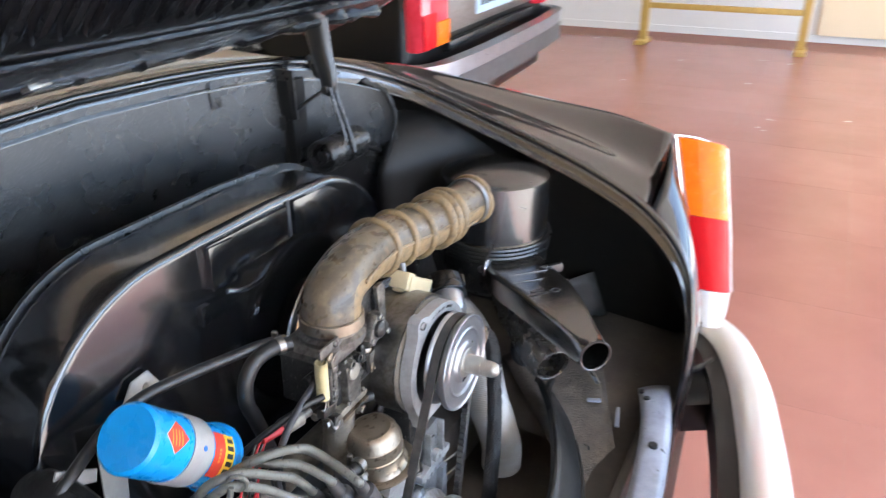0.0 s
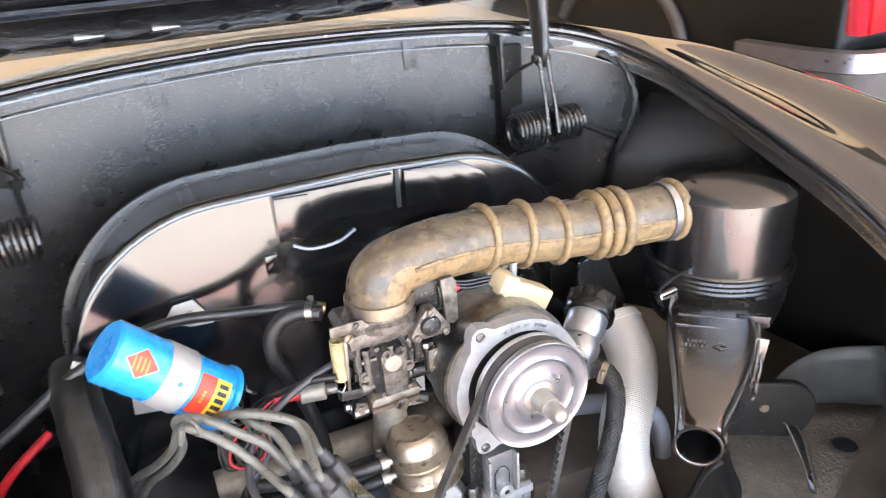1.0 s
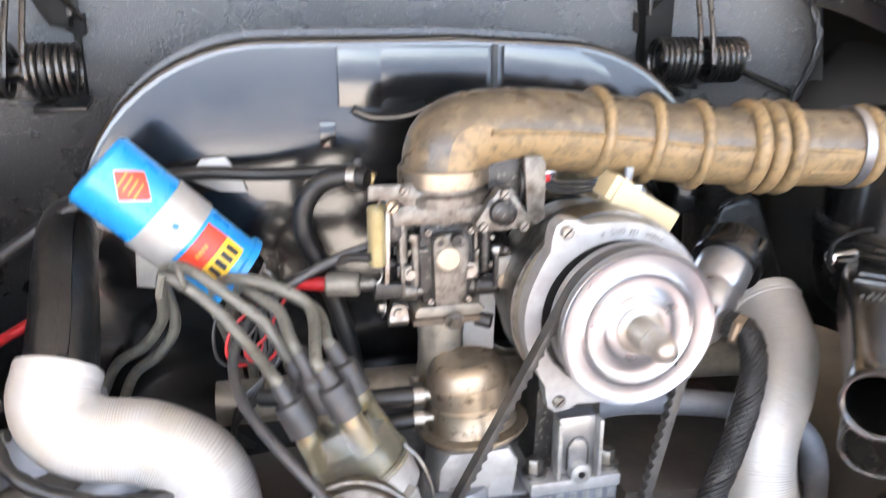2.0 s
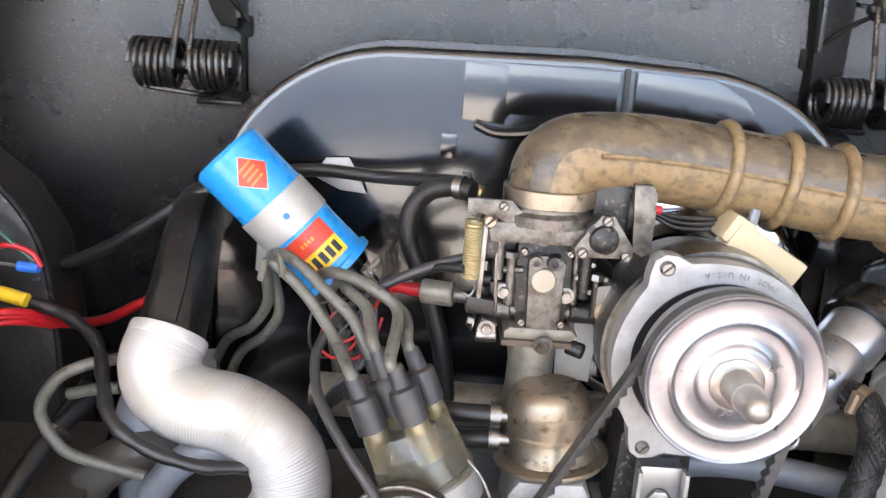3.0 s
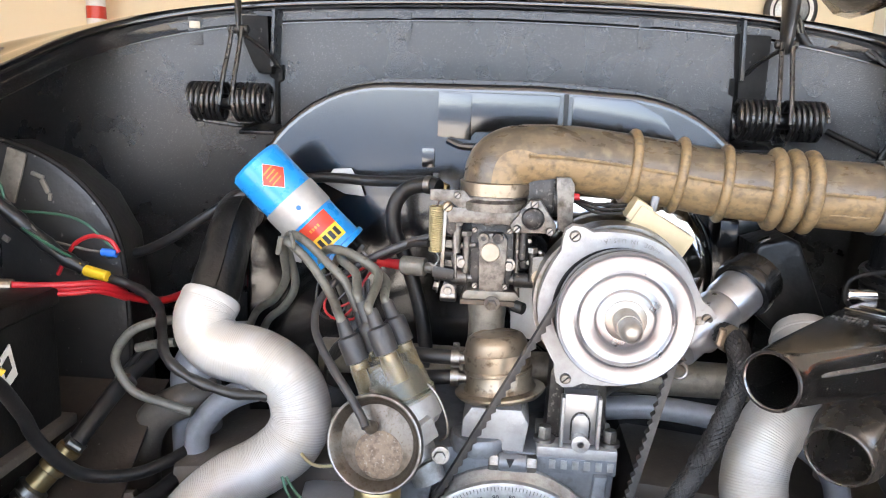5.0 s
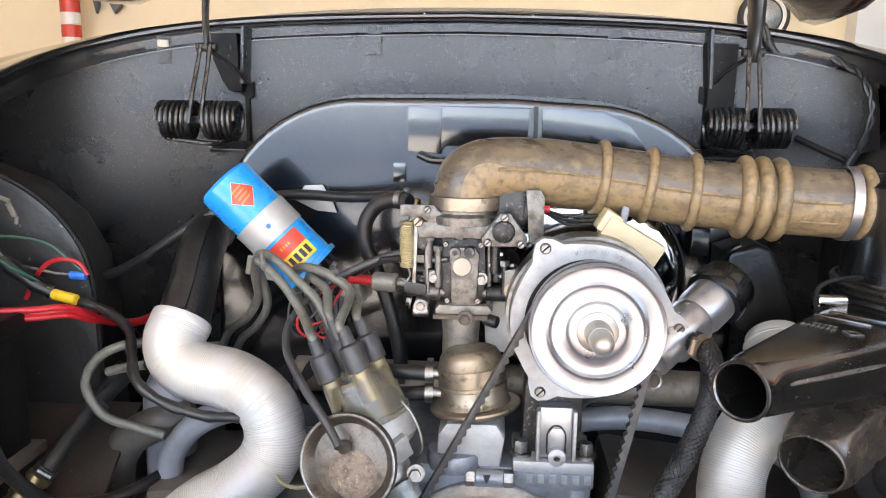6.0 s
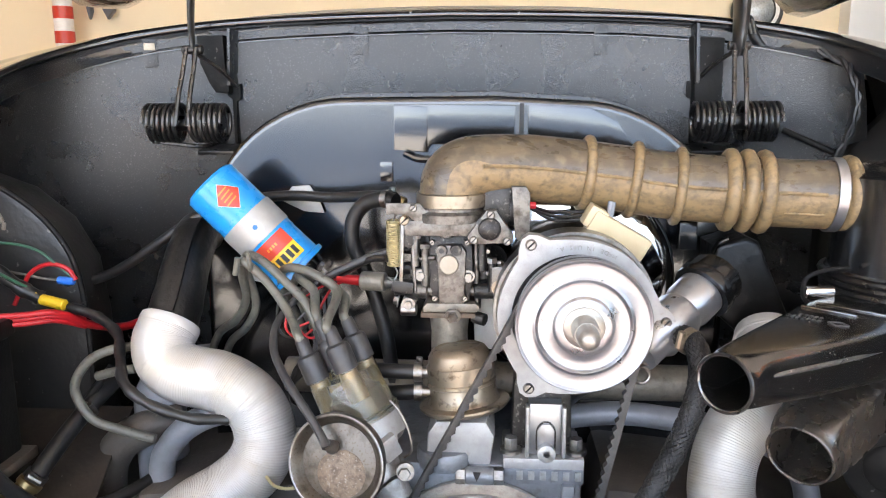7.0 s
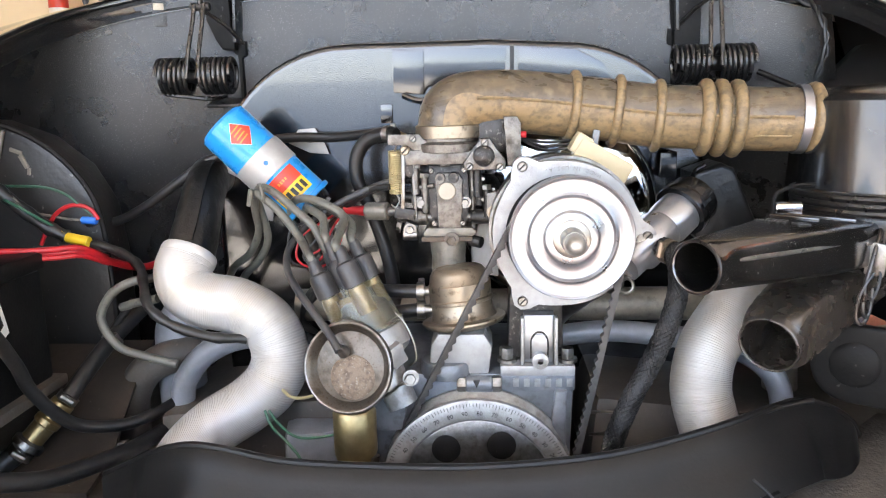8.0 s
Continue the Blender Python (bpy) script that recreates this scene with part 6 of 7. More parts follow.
    part("right_valve", rod((0.022, 0.052, 0.728), (0.022, 0.052, 0.762), 0.0065, seg=14), "dark_cast", t)
    part("fast_idle_cam", lathe([(0, 0), (0.012, 0.0), (0.014, 0.003), (0.012, 0.006), (0, 0.006)], (0.036, 0.050, 0.733), (1, 0, 0), 20), "bronze", t)
    part("return_spring", sweep([Vector((0.033 + 0.0007 * i / 3, 0.050 + 0.009 * math.cos(i * 0.5), 0.722 + 0.009 * math.sin(i * 0.5))) for i in range(60)], circle(0.0008, 5)), "zinc", t)
    for x, z0, z1, r in ((-0.036, 0.722, 0.760, 0.0038), (0.020, 0.738, 0.772, 0.0045), (0.030, 0.716, 0.746, 0.0036), (-0.046, 0.742, 0.770, 0.0042)):
        stem = part("adjusting_screw", rod((x, 0.043, z0), (x, 0.043, z1), r, seg=12), "dark_cast" if x > 0 else "grease_cast", t)
        part("screw_head", hexnut((x, 0.043, z1), (0, 0, 1), r * 1.5, 0.005), "zinc", stem)
    for x, z in ((-0.028, 0.768), (0.006, 0.768), (-0.026, 0.712), (0.004, 0.712)):
        bolt(t, (x, 0.0335, z), (0, -1, 0), 0.0030, 0.0025, "zinc", True)
    part("linkage_rod", tube([(0.036, 0.040, 0.735), (0.043, 0.038, 0.722), (0.040, 0.038, 0.705), (0.034, 0.040, 0.694)], 0.0014, 6), "zinc", t)
    part("vent_pipe", tube([(-0.050, 0.052, 0.768), (-0.058, 0.050, 0.762), (-0.066, 0.052, 0.764)], 0.0030, 8), "dark_cast", t)
    # choke diaphragm with three screws
    dia = part("choke_diaphragm", prism([(0.024, 0.801), (0.034, 0.801), (0.050, 0.777), (0.050, 0.769), (0.008, 0.768), (0.006, 0.776)], 0.022, 0.036, 0.003), "grease_cast", t, "three-cornered diaphragm cover")
    part("diaphragm_dome", lathe([(0, -0.007), (0.006, -0.0065), (0.010, -0.004), (0.011, 0.0), (0.014, 0.001)], (0.0275, 0.022, 0.783), (0, 1, 0), 28), "dark_cast", dia)
    for x, z in ((0.0285, 0.797), (0.0125, 0.7725), (0.0440, 0.7715)):
        bolt(dia, (x, 0.022, z), (0, -1, 0), 0.0040, 0.003, "zinc", True)
    part("choke_housing", box((0.036, 0.064, 0.803), (0.030, 0.040, 0.036), (0, 0, 0), 0.004), "dark_cast", t)
    part("choke_cap", lathe([(0, 0.014), (0.018, 0.012), (0.0195, 0.0), (0.0195, -0.006), (0, -0.006)], (0.053, 0.058, 0.800), (1, 0, 0), 32), "dark_cast", t)
    part("choke_bracket", prism([(0.048, 0.822), (0.062, 0.822), (0.066, 0.815), (0.066, 0.772), (0.060, 0.768), (0.052, 0.772), (0.050, 0.80)], 0.036, 0.042, 0.001), "grease_cast", t, "zinc choke bracket")
    part("choke_terminal", rod((0.064, 0.045, 0.803), (0.072, 0.045, 0.803), 0.0035, seg=10), "red", t)
    # tension spring
    sp = [Vector((-0.0665 + 0.0062 * math.cos(i * 0.42), 0.036 + 0.0062 * math.sin(i * 0.42), 0.789 - 0.045 * i / 330)) for i in range(331)]
    part("tension_spring", sweep(sp, circle(0.0010, 5)), "gold_wire", t, "close-wound pale gold tension spring")
    part("spring_hook", tube([(-0.066, 0.035, 0.789), (-0.064, 0.033, 0.795), (-0.068, 0.032, 0.800), (-0.0695, 0.033, 0.796)], 0.0009, 6), "zinc", t)
    part("spring_hook", tube([(-0.066, 0.036, 0.744), (-0.063, 0.036, 0.736), (-0.067, 0.036, 0.729), (-0.072, 0.036, 0.732)], 0.0009, 6), "zinc", t)
    part("throttle_bracket", box((-0.058, 0.040, 0.722), (0.022, 0.010, 0.012), (0, 8, 0), 0.002), "dark_cast", t)
    part("cable_clamp", box((-0.052, 0.036, 0.706), (0.014, 0.012, 0.014), (0, 20, 0), 0.002), "dark_cast", t)
    bolt(t, (-0.052, 0.030, 0.706), (0, -1, 0), 0.0045, 0.004, "zinc", False)
    bolt(t, (-0.062, 0.036, 0.708), (-1, 0, 0.2), 0.0045, 0.005, "zinc", False)
    bolt(t, (-0.008, 0.031, 0.695), (0, -1, -0.2), 0.0052, 0.006, "zinc", False)
    part("vacuum_nipple", rod((0.012, 0.040, 0.692), (0.024, 0.034, 0.690), 0.0062, seg=14), "rubber", t)
    part("white_gasket_sheet", prism([(0.010, 0.702), (0.036, 0.712), (0.044, 0.694), (0.042, 0.640), (0.012, 0.645)], 0.088, 0.091, 0.001), "white_print", t, "white painted sheet behind the manifold")
    # throttle lever, its stop and the accelerator pump housing
    part("throttle_lever", prism([(0.030, 0.742), (0.040, 0.744), (0.046, 0.728), (0.042, 0.706), (0.034, 0.704), (0.030, 0.722)], 0.038, 0.041, 0.0006), "grease_cast", t)
    bolt(t, (0.037, 0.038, 0.722), (0, -1, 0), 0.0050, 0.004, "bronze")
    part("stop_arm", tube([(0.042, 0.040, 0.710), (0.048, 0.038, 0.700), (0.046, 0.036, 0.690), (0.036, 0.036, 0.688)], 0.0018, 7), "zinc", t)
    part("pump_housing", lathe([(0, -0.010), (0.009, -0.010), (0.014, -0.006), (0.016, 0.0), (0.016, 0.010)], (0.026, 0.060, 0.746), (0.5, -0.85, 0), 24), "dark_cast", t, "dark pump diaphragm housing")
    for ang in range(4):
        part("housing_screw", rod((0.026 + 0.011 * math.cos(ang * 1.57), 0.048, 0.746 + 0.011 * math.sin(ang * 1.57)), (0.026 + 0.011 * math.cos(ang * 1.57), 0.044, 0.746 + 0.011 * math.sin(ang * 1.57)), 0.0022, seg=8), "zinc", t)
    part("link_rod", rod((-0.0485, 0.040, 0.775), (-0.046, 0.040, 0.716), 0.0016, seg=8), "zinc", t)
    part("cross_rod", rod((-0.050, 0.046, 0.748), (-0.026, 0.042, 0.751), 0.0028, seg=10), "grease_cast", t)
    part("cable_barrel", rod((-0.060, 0.034, 0.700), (-0.044, 0.034, 0.700), 0.0062, seg=14), "zinc", t, "bright cable barrel with a clamp screw")
    part("fuel_inlet", rod((-0.060, 0.085, 0.799), (-0.072, 0.088, 0.803), 0.006, seg=12), "brass", t)


carburettor()


def solenoid():
    t = thing("idle_solenoid", "brassy idle solenoid with red terminal plug", "solenoid", (-0.09, 0.08, 0.71))
    part("barrel", rod((-0.078, 0.078, 0.7215), (-0.104, 0.084, 0.7215), 0.0098, seg=24), "olive_cast", t)
    part("collar", rod((-0.066, 0.075, 0.7215), (-0.078, 0.078, 0.7215), 0.0055, seg=16), "grease_cast", t)
    part("plug", rod((-0.104, 0.084, 0.7215), (-0.130, 0.088, 0.7225), 0.0058, 0.0042, seg=14), "red", t, "red plastic plug")


solenoid()


def fuel_pump():
    t = thing("fuel_pump", "brown plated domed fuel pump on a cast base", "fuel pump", (0.0, 0.0, 0.56))
    ax = Vector((-0.12, 0.08, 1))
    o = (0.004, 0.035, 0.613)
    part("dome", lathe([(0.0365, 0.0), (0.0345, 0.004), (0.0330, 0.006), (0.0325, 0.018), (0.0338, 0.019), (0.0338, 0.0215), (0.0325, 0.023), (0.0335, 0.036), (0.0335, 0.038), (0.0318, 0.0395), (0.0300, 0.048), (0.0265, 0.0535), (0.0225, 0.0555), (0.0205, 0.0545), (0.016, 0.0550), (0.0100, 0.0565), (0, 0.057)], o, ax, 44), "bronze", t, "brown plated dome")
    part("flange", lathe([(0.020, -0.012), (0.041, -0.006), (0.0445, -0.002), (0.0445, 0.0), (0.041, 0.0015), (0.0345, 0.0015)], o, ax, 44), "bronze", t)
    part("neck", lathe([(0.027, -0.036), (0.026, -0.014), (0.022, -0.010)], o, (0.0, 0.02, 1), 32), "case", t)
    part("base", prism([(-0.032, 0.560), (0.030, 0.560), (0.034, 0.590), (0.026, 0.604), (-0.022, 0.604), (-0.030, 0.592)], 0.004, 0.060, 0.005), "pale_cast", t, "pale cast base")
    part("foot", lathe([(0, 0.0), (0.027, 0.0), (0.028, 0.003), (0.028, 0.014), (0.026, 0.017), (0, 0.017)], (-0.014, 0.020, 0.556), (0, 0, 1), 32), "case", t)
    bolt(t, (-0.020, 0.014, 0.573), (0, 0, 1), 0.0070, 0.010)
    for z in (0.642, 0.622):
        h = part("fuel_nipple", rod((-0.026, 0.034, z), (-0.050, 0.034, z), 0.0055, seg=12), "zinc", t)
        clamp_on(h, (-0.041, 0.034, z), (-1, 0.0, 0), 0.0085, 0.008)


fuel_pump()


def distributor():
    t = thing("distributor", "distributor with smoky clear cap and dark lead boots", "distributor", (-0.06, 0.0, 0.56))
    base, top = Vector((-0.0735, -0.0125, 0.5725)), Vector((-0.1155, 0.0, 0.6685))
    d = (top - base).normalized()
    _, u, v = frame_of(d)
    part("shaft_housing", lathe([(0.016, -0.04), (0.017, 0.01), (0.022, 0.014)], base, d, 28), "cast", t)
    body = part("body", lathe([(0.020, 0.010), (0.030, 0.014), (0.0355, 0.020), (0.0360, 0.040), (0.0340, 0.042)], base, d, 40), "pale_cast", t, "pale cast distributor body")
    part("index_pad", box(base + d * 0.026 + Vector((0.022, -0.027, 0.0)), (0.018, 0.012, 0.022), (0, -24, 40), 0.002), "pale_cast", body)
    part("cap_rim", lathe([(0.034, 0.040), (0.0372, 0.0405), (0.0372, 0.046), (0.035, 0.047)], base, d, 40), "amber", t)
    cap = part("cap", lathe([(0.0352, 0.046), (0.0340, 0.060), (0.0315, 0.078), (0.0285, 0.085), (0.0, 0.087)], base, d, 40), "amber", t, "smoky clear plastic cap")
    part("rotor", lathe([(0, 0.042), (0.026, 0.042), (0.022, 0.066), (0.010, 0.074), (0, 0.074)], base, d, 28), "dark_cast", cap)
    tops = []
    for k in range(4):
        a = radians(45 + 90 * k)
        e = base + d * 0.062 + (u * math.cos(a) + v * math.sin(a)) * 0.0235
        tower = part("tower", lathe([(0.0100, -0.018), (0.0098, 0.024), (0.0088, 0.031)], e, d, 20), "amber", t)
        part("brass_tip", lathe([(0.0060, 0.0), (0.0060, 0.028), (0, 0.028)], e, d, 14), "brass", tower)
        e2 = e + d * 0.034
        part("lead_boot", lathe([(0.0085, -0.004), (0.0112, -0.004), (0.0114, 0.016), (0.0104, 0.020), (0.0068, 0.022), (0.0060, 0.036), (0.0050, 0.038)], e2, d, 24), "boot", t, "dark grey rubber lead boot")
        tops.append(e2 + d * 0.034)
    e = base + d * 0.082
    part("centre_tower", lathe([(0.0105, 0.0), (0.0098, 0.022), (0.006, 0.026)], e, d, 20), "amber", t)
    e2 = e + d * 0.016
    part("lead_boot", lathe([(0.0085, -0.002), (0.0118, -0.002), (0.0120, 0.016), (0.0112, 0.021), (0.0072, 0.025), (0.0062, 0.044), (0.005, 0.046)], e2, d, 24), "boot", t, "dark grey rubber lead boot")
    tops.append(e2 + d * 0.042)
    part("wire_clip", tube([(-0.062, -0.020, 0.634), (-0.052, -0.024, 0.624), (-0.044, -0.026, 0.606), (-0.042, -0.026, 0.588), (-0.049, -0.024, 0.580)], 0.0011, 6), "zinc", t)
    part("clamp_arm", tube([(-0.092, -0.030, 0.546), (-0.072, -0.031, 0.552), (-0.058, -0.031, 0.563), (-0.047, -0.031, 0.566)], 0.003, 8, flat=0.5), "zinc", t)
    part("clamp_eye", lathe([(0.004, 0.0), (0.0082, 0.0), (0.0082, 0.008), (0.004, 0.008)], (-0.048, -0.030, 0.571), (0.2, -1, 0.2), 24, closed=True), "zinc", t)
    part("clamp_nut", hexnut((-0.048, -0.036, 0.571), (0.2, -1, 0.2), 0.0058, 0.006), "zinc", t)
    return tops


TOPS = distributor()


def vacuum_can():
    t = thing("vacuum_advance", "round rust-stained vacuum advance can", "vacuum unit", (-0.10, -0.06, 0.55))
    o, ax = Vector((-0.1015, -0.070, 0.596)), Vector((-0.16, -0.95, 0.22))
    part("can", lathe([(0, -0.026), (0.030, -0.024), (0.0385, -0.018), (0.0395, -0.006), (0.0425, -0.004), (0.0440, 0.0), (0.0435, 0.004), (0.0410, 0.005), (0.0390, 0.0035), (0.0370, 0.000), (0.0335, -0.0045), (0.027, -0.0030), (0.012, -0.0010), (0, -0.0005)], o, ax, 56), "tin_can", t, "zinc dish with rust stains")
    part("rim_bead", ring(o + ax.normalized() * 0.004, ax, 0.0422, 0.0014, 56, 8), "zinc", t, "bright rolled rim")
    part("corroded_patch", lathe([(0, 0.0004), (0.012, 0.0000), (0.0205, -0.0012), (0.0225, -0.0032)], o + Vector((0.003, 0.0, -0.009)) + ax.normalized() * 0.0026, ax, 40), "corrosion", t, "rough corroded patch in the dish")
    part("port", lathe([(0.0062, -0.002), (0.0056, 0.003), (0.0044, 0.006), (0.0042, 0.012)], o + Vector((-0.004, -0.002, 0.016)), (-0.25, -0.75, 0.6), 18), "zinc", t)
    part("link", rod(o + Vector((0.01, 0.02, 0.0)), o + Vector((0.045, 0.045, 0.005)), 0.006, seg=12), "zinc", t)
    h = thing("vacuum_hose", "grey-black rubber vacuum hose", "hose", (-0.12, -0.04, 0.60))
    part("hose", tube([(-0.1075, -0.083, 0.616), (-0.112, -0.077, 0.622), (-0.124, -0.066, 0.635), (-0.143, -0.050, 0.653), (-0.160, -0.030, 0.668), (-0.171, -0.010, 0.680), (-0.175, 0.020, 0.694), (-0.162, 0.045, 0.712), (-0.136, 0.058, 0.730), (-0.100, 0.064, 0.747), (-0.066, 0.066, 0.758)], 0.0038, 12), "boot", h)


vacuum_can()


def coil():
    t = thing("ignition_coil", "bright blue ignition coil with red and yellow stickers", "ignition coil", (-0.22, 0.12, 0.75))
    a, b = Vector((-0.2672, 0.1054, 0.8195)), Vector((-0.1755, 0.1120, 0.7265))
    d = (b - a).normalized()
    L, R = (b - a).length, 0.0305
    part("can", lathe([(0, 0.0), (R - 0.003, 0.0), (R, 0.003), (R, L - 0.006), (R + 0.0035, L - 0.005), (R + 0.0035, L), (R - 0.004, L + 0.001)], a, d, 56), "blue", t, "bright blue painted can")
    part("strap", lathe([(R, 0.40 * L), (R + 0.0014, 0.40 * L), (R + 0.0014, 0.63 * L), (R, 0.63 * L)], a, d, 56, closed=True), "strap", t, "wide dull zinc strap")
    part("top_cap", lathe([(R - 0.004, L), (R - 0.006, L + 0.010), (0.012, L + 0.014), (0.011, L + 0.022), (0.008, L + 0.028), (0, L + 0.028)], a, d, 40), "plastic", t, "black moulded top")
    face = Vector((0.06, -0.93, 0.36))
    face = (face - d * face.dot(d)).normalized()
    side = d.cross(face)

    def patch(h0, h1, a0, a1, mat_name, name, skew=0.0, lift=0.0004, parent=t, label="", diamond=False):
        bm = bmesh.new()
        rows = []
        for i in range(9):
            th = a0 + (a1 - a0) * i / 8
            row = []
            for j in range(9):
                h = h0 + (h1 - h0) * j / 8 + skew * (th - (a0 + a1) / 2)
                if diamond:
                    f, g = i / 8 * 2 - 1, j / 8 * 2 - 1
                    x, y = (f + g) / 2 * 1.15, (f - g) / 2 * 1.15
                    th2, h = (a0 + a1) / 2 + (a1 - a0) / 2 * x, (h0 + h1) / 2 + (h1 - h0) / 2 * y
                else:
                    th2 = th
                row.append(bm.verts.new(a + d * h + (face * math.cos(th2) + side * math.sin(th2)) * (R + lift)))
            rows.append(row)
        for r, s in zip(rows, rows[1:]):
            for k in range(8):
                bm.faces.new((r[k], r[k + 1], s[k + 1], s[k]))
        return part(name, bm, mat_name, parent, label)

    white = patch(0.095 * L, 0.318 * L, -0.56, 0.28, "white_print", "diamond_edge", diamond=True, lift=0.0003)
    patch(0.100 * L, 0.313 * L, -0.54, 0.26, "red_print", "diamond_sticker", diamond=True, lift=0.0007, parent=white, label="red diamond warning sticker")
    for k in range(4):
        patch((0.14 + 0.035 * k) * L, (0.152 + 0.035 * k) * L, -0.32, 0.10, "orange_print", "print_bar", lift=0.0010, parent=white, skew=0.004)
    patch(0.655 * L, 0.79 * L, -0.62, 0.78, "red_print", "red_band", lift=0.0005, label="red sticker band")
    lab = patch(0.79 * L, 0.915 * L, -0.62, 0.78, "yellow_print", "yellow_band", lift=0.0005, label="yellow sticker band with dark bars")
    for k in range(5):
        patch(0.815 * L, 0.892 * L, -0.48 + 0.23 * k, -0.33 + 0.23 * k, "ink", "bar", lift=0.0009, parent=lab)
    for k in range(4):
        patch(0.71 * L, 0.735 * L, -0.1 + 0.11 * k, -0.03 + 0.11 * k, "orange_print", "print_bar", lift=0.0009, parent=lab)
    part("strap_stud", rod(a + d * 0.52 * L + face * (R + 0.001), a + d * 0.52 * L + face * (R + 0.0022), 0.0026, seg=12), "blue_splice", t)
    for s in (-1, 1):
        e = b + face * 0.004 + side * s * 0.017
        part("terminal", box(e + d * 0.010, (0.011, 0.010, 0.008), (0, 35, 0), 0.001), "zinc", t, "zinc spade terminal")
        part("terminal_clip", tube([e + d * 0.012, e + d * 0.022 + face * 0.004, e + d * 0.030], 0.0014, 6), "zinc", t)
    for outline, at, turn in (([(-0.016, -0.014), (0.012, -0.014), (0.034, -0.006), (0.024, 0.004), (0.006, 0.016), (-0.012, 0.006)], (-0.190, 0.176, 0.798), 25), ([(-0.012, -0.045), (0.014, -0.045), (0.010, 0.03), (-0.020, 0.035)], (-0.240, 0.166, 0.745), 10), ([(-0.012, -0.009), (0.034, -0.003), (0.030, 0.009), (-0.014, 0.008)], (-0.292, 0.160, 0.772), 35)):
        leg = part("bracket_leg", prism(outline, 0.0, 0.0025, 0.0006, pose(*at, 0, turn, 0)), "strap", t, "bare zinc bracket behind the coil")
        part("rivet", lathe([(0, -0.0016), (0.0030, -0.0012), (0.0038, 0.0)], Vector(at) + Vector((0.006, 0, -0.002)), (0, 1, 0), 16), "zinc", leg)


coil()


def leads():
    t = None
    clip = Vector((-0.216, 0.052, 0.746))
    a, b, c, d, e = TOPS
    ways = sorted((a, b, c, d), key=lambda p: p.x)
    out = Vector((-0.42, 0.10, 0.75)).normalized()
    rows = [
        [ways[0], ways[0] + out * 0.008, (-0.165, 0.025, 0.702), (-0.187, 0.040, 0.726), (-0.208, 0.050, 0.742), (-0.220, 0.056, 0.746), (-0.226, 0.075, 0.726), (-0.232, 0.100, 0.696), (-0.251, 0.120, 0.667), (-0.278, 0.135, 0.645), (-0.30, 0.15, 0.60)],
        [ways[1], ways[1] + out * 0.008, (-0.152, 0.033, 0.713), (-0.174, 0.042, 0.731), (-0.196, 0.052, 0.747), (-0.213, 0.060, 0.752), (-0.224, 0.078, 0.738), (-0.223, 0.105, 0.690), (-0.240, 0.120, 0.659), (-0.265, 0.135, 0.635), (-0.285, 0.15, 0.59)],
        [ways[2], ways[2] + out * 0.008, (-0.119, 0.032, 0.722), (-0.140, 0.044, 0.735), (-0.163, 0.055, 0.740), (-0.181, 0.070, 0.735), (-0.191, 0.092, 0.718), (-0.192, 0.120, 0.690), (-0.186, 0.145, 0.655), (-0.180, 0.160, 0.600)],
        [ways[3], ways[3] + out * 0.008, (-0.114, 0.042, 0.715), (-0.135, 0.054, 0.727), (-0.155, 0.065, 0.731), (-0.171, 0.080, 0.725), (-0.179, 0.100, 0.707), (-0.178, 0.128, 0.680), (-0.172, 0.150, 0.645), (-0.166, 0.165, 0.590)],
        [e, e + out * 0.010, (-0.142, 0.034, 0.722), (-0.160, 0.055, 0.729), (-0.168, 0.085, 0.728), (-0.161, 0.108, 0.714)],
    ]
    for k, r in enumerate(rows):
        solo("ignition_lead", tube(r, 0.0045, 12), "lead", "grey rubber ignition lead from the distributor cap" if k < 4 else "grey rubber lead from the distributor to the coil", "ignition lead", "ignition leads")
    t = thing("lead_clip", "grey plastic clip that holds the ignition leads", "clip", (-0.212, 0.052, 0.74))
    part("clip_ring", ring(clip + Vector((0.006, -0.004, 0.002)), (0.6, 0.3, 0.1), 0.0085, 0.0024, 20, 8), "lead", t)
    part("clip_tail", rod(clip + Vector((-0.004, -0.006, 0.006)), clip + Vector((-0.008, -0.004, -0.012)), 0.003, seg=8), "lead", t)


leads()


def duct(name, pts, r, label, at):
    t = thing(name, label, "duct", at)
    line = even(spline(pts, 20), 0.0010)
    fold = random.Random(5)

    def rr(i, n, d):
        k = 0.25 if d < 0.035 else (0.45 if d < 0.10 else 1.0)
        return 1.0 + k * (0.005 if i % 2 else -0.003 - 0.009 * fold.random()) + 0.010 * math.sin(i * 0.07)

    part("corrugated_tube", sweep(line, circle(r, 44), radius=rr), "duct", t, "fine corrugated silver paper tube", 10)
    end = (line[3] - line[0]).normalized()
    part("end_band", lathe([(r * 0.93, 0.001), (r * 0.96, -0.0025), (r * 1.0, -0.003), (r * 1.022, 0.0), (r * 1.016, 0.006), (r * 0.98, 0.008)], line[0], end, 44, closed=True), "duct", t, "plain rolled end")
    return t


left = duct("heater_duct", [(-0.3005, 0.062, 0.678), (-0.3035, 0.050, 0.663), (-0.297, 0.042, 0.646), (-0.278, 0.037, 0.634), (-0.240, 0.036, 0.626), (-0.206, 0.030, 0.606), (-0.194, 0.024, 0.575), (-0.204, 0.020, 0.545), (-0.232, 0.018, 0.520), (-0.268, 0.014, 0.498), (-0.300, 0.01, 0.470), (-0.32, 0.01, 0.44)], 0.0305,
            "silver corrugated paper heater duct bent in an S", (-0.25, 0.03, 0.43))
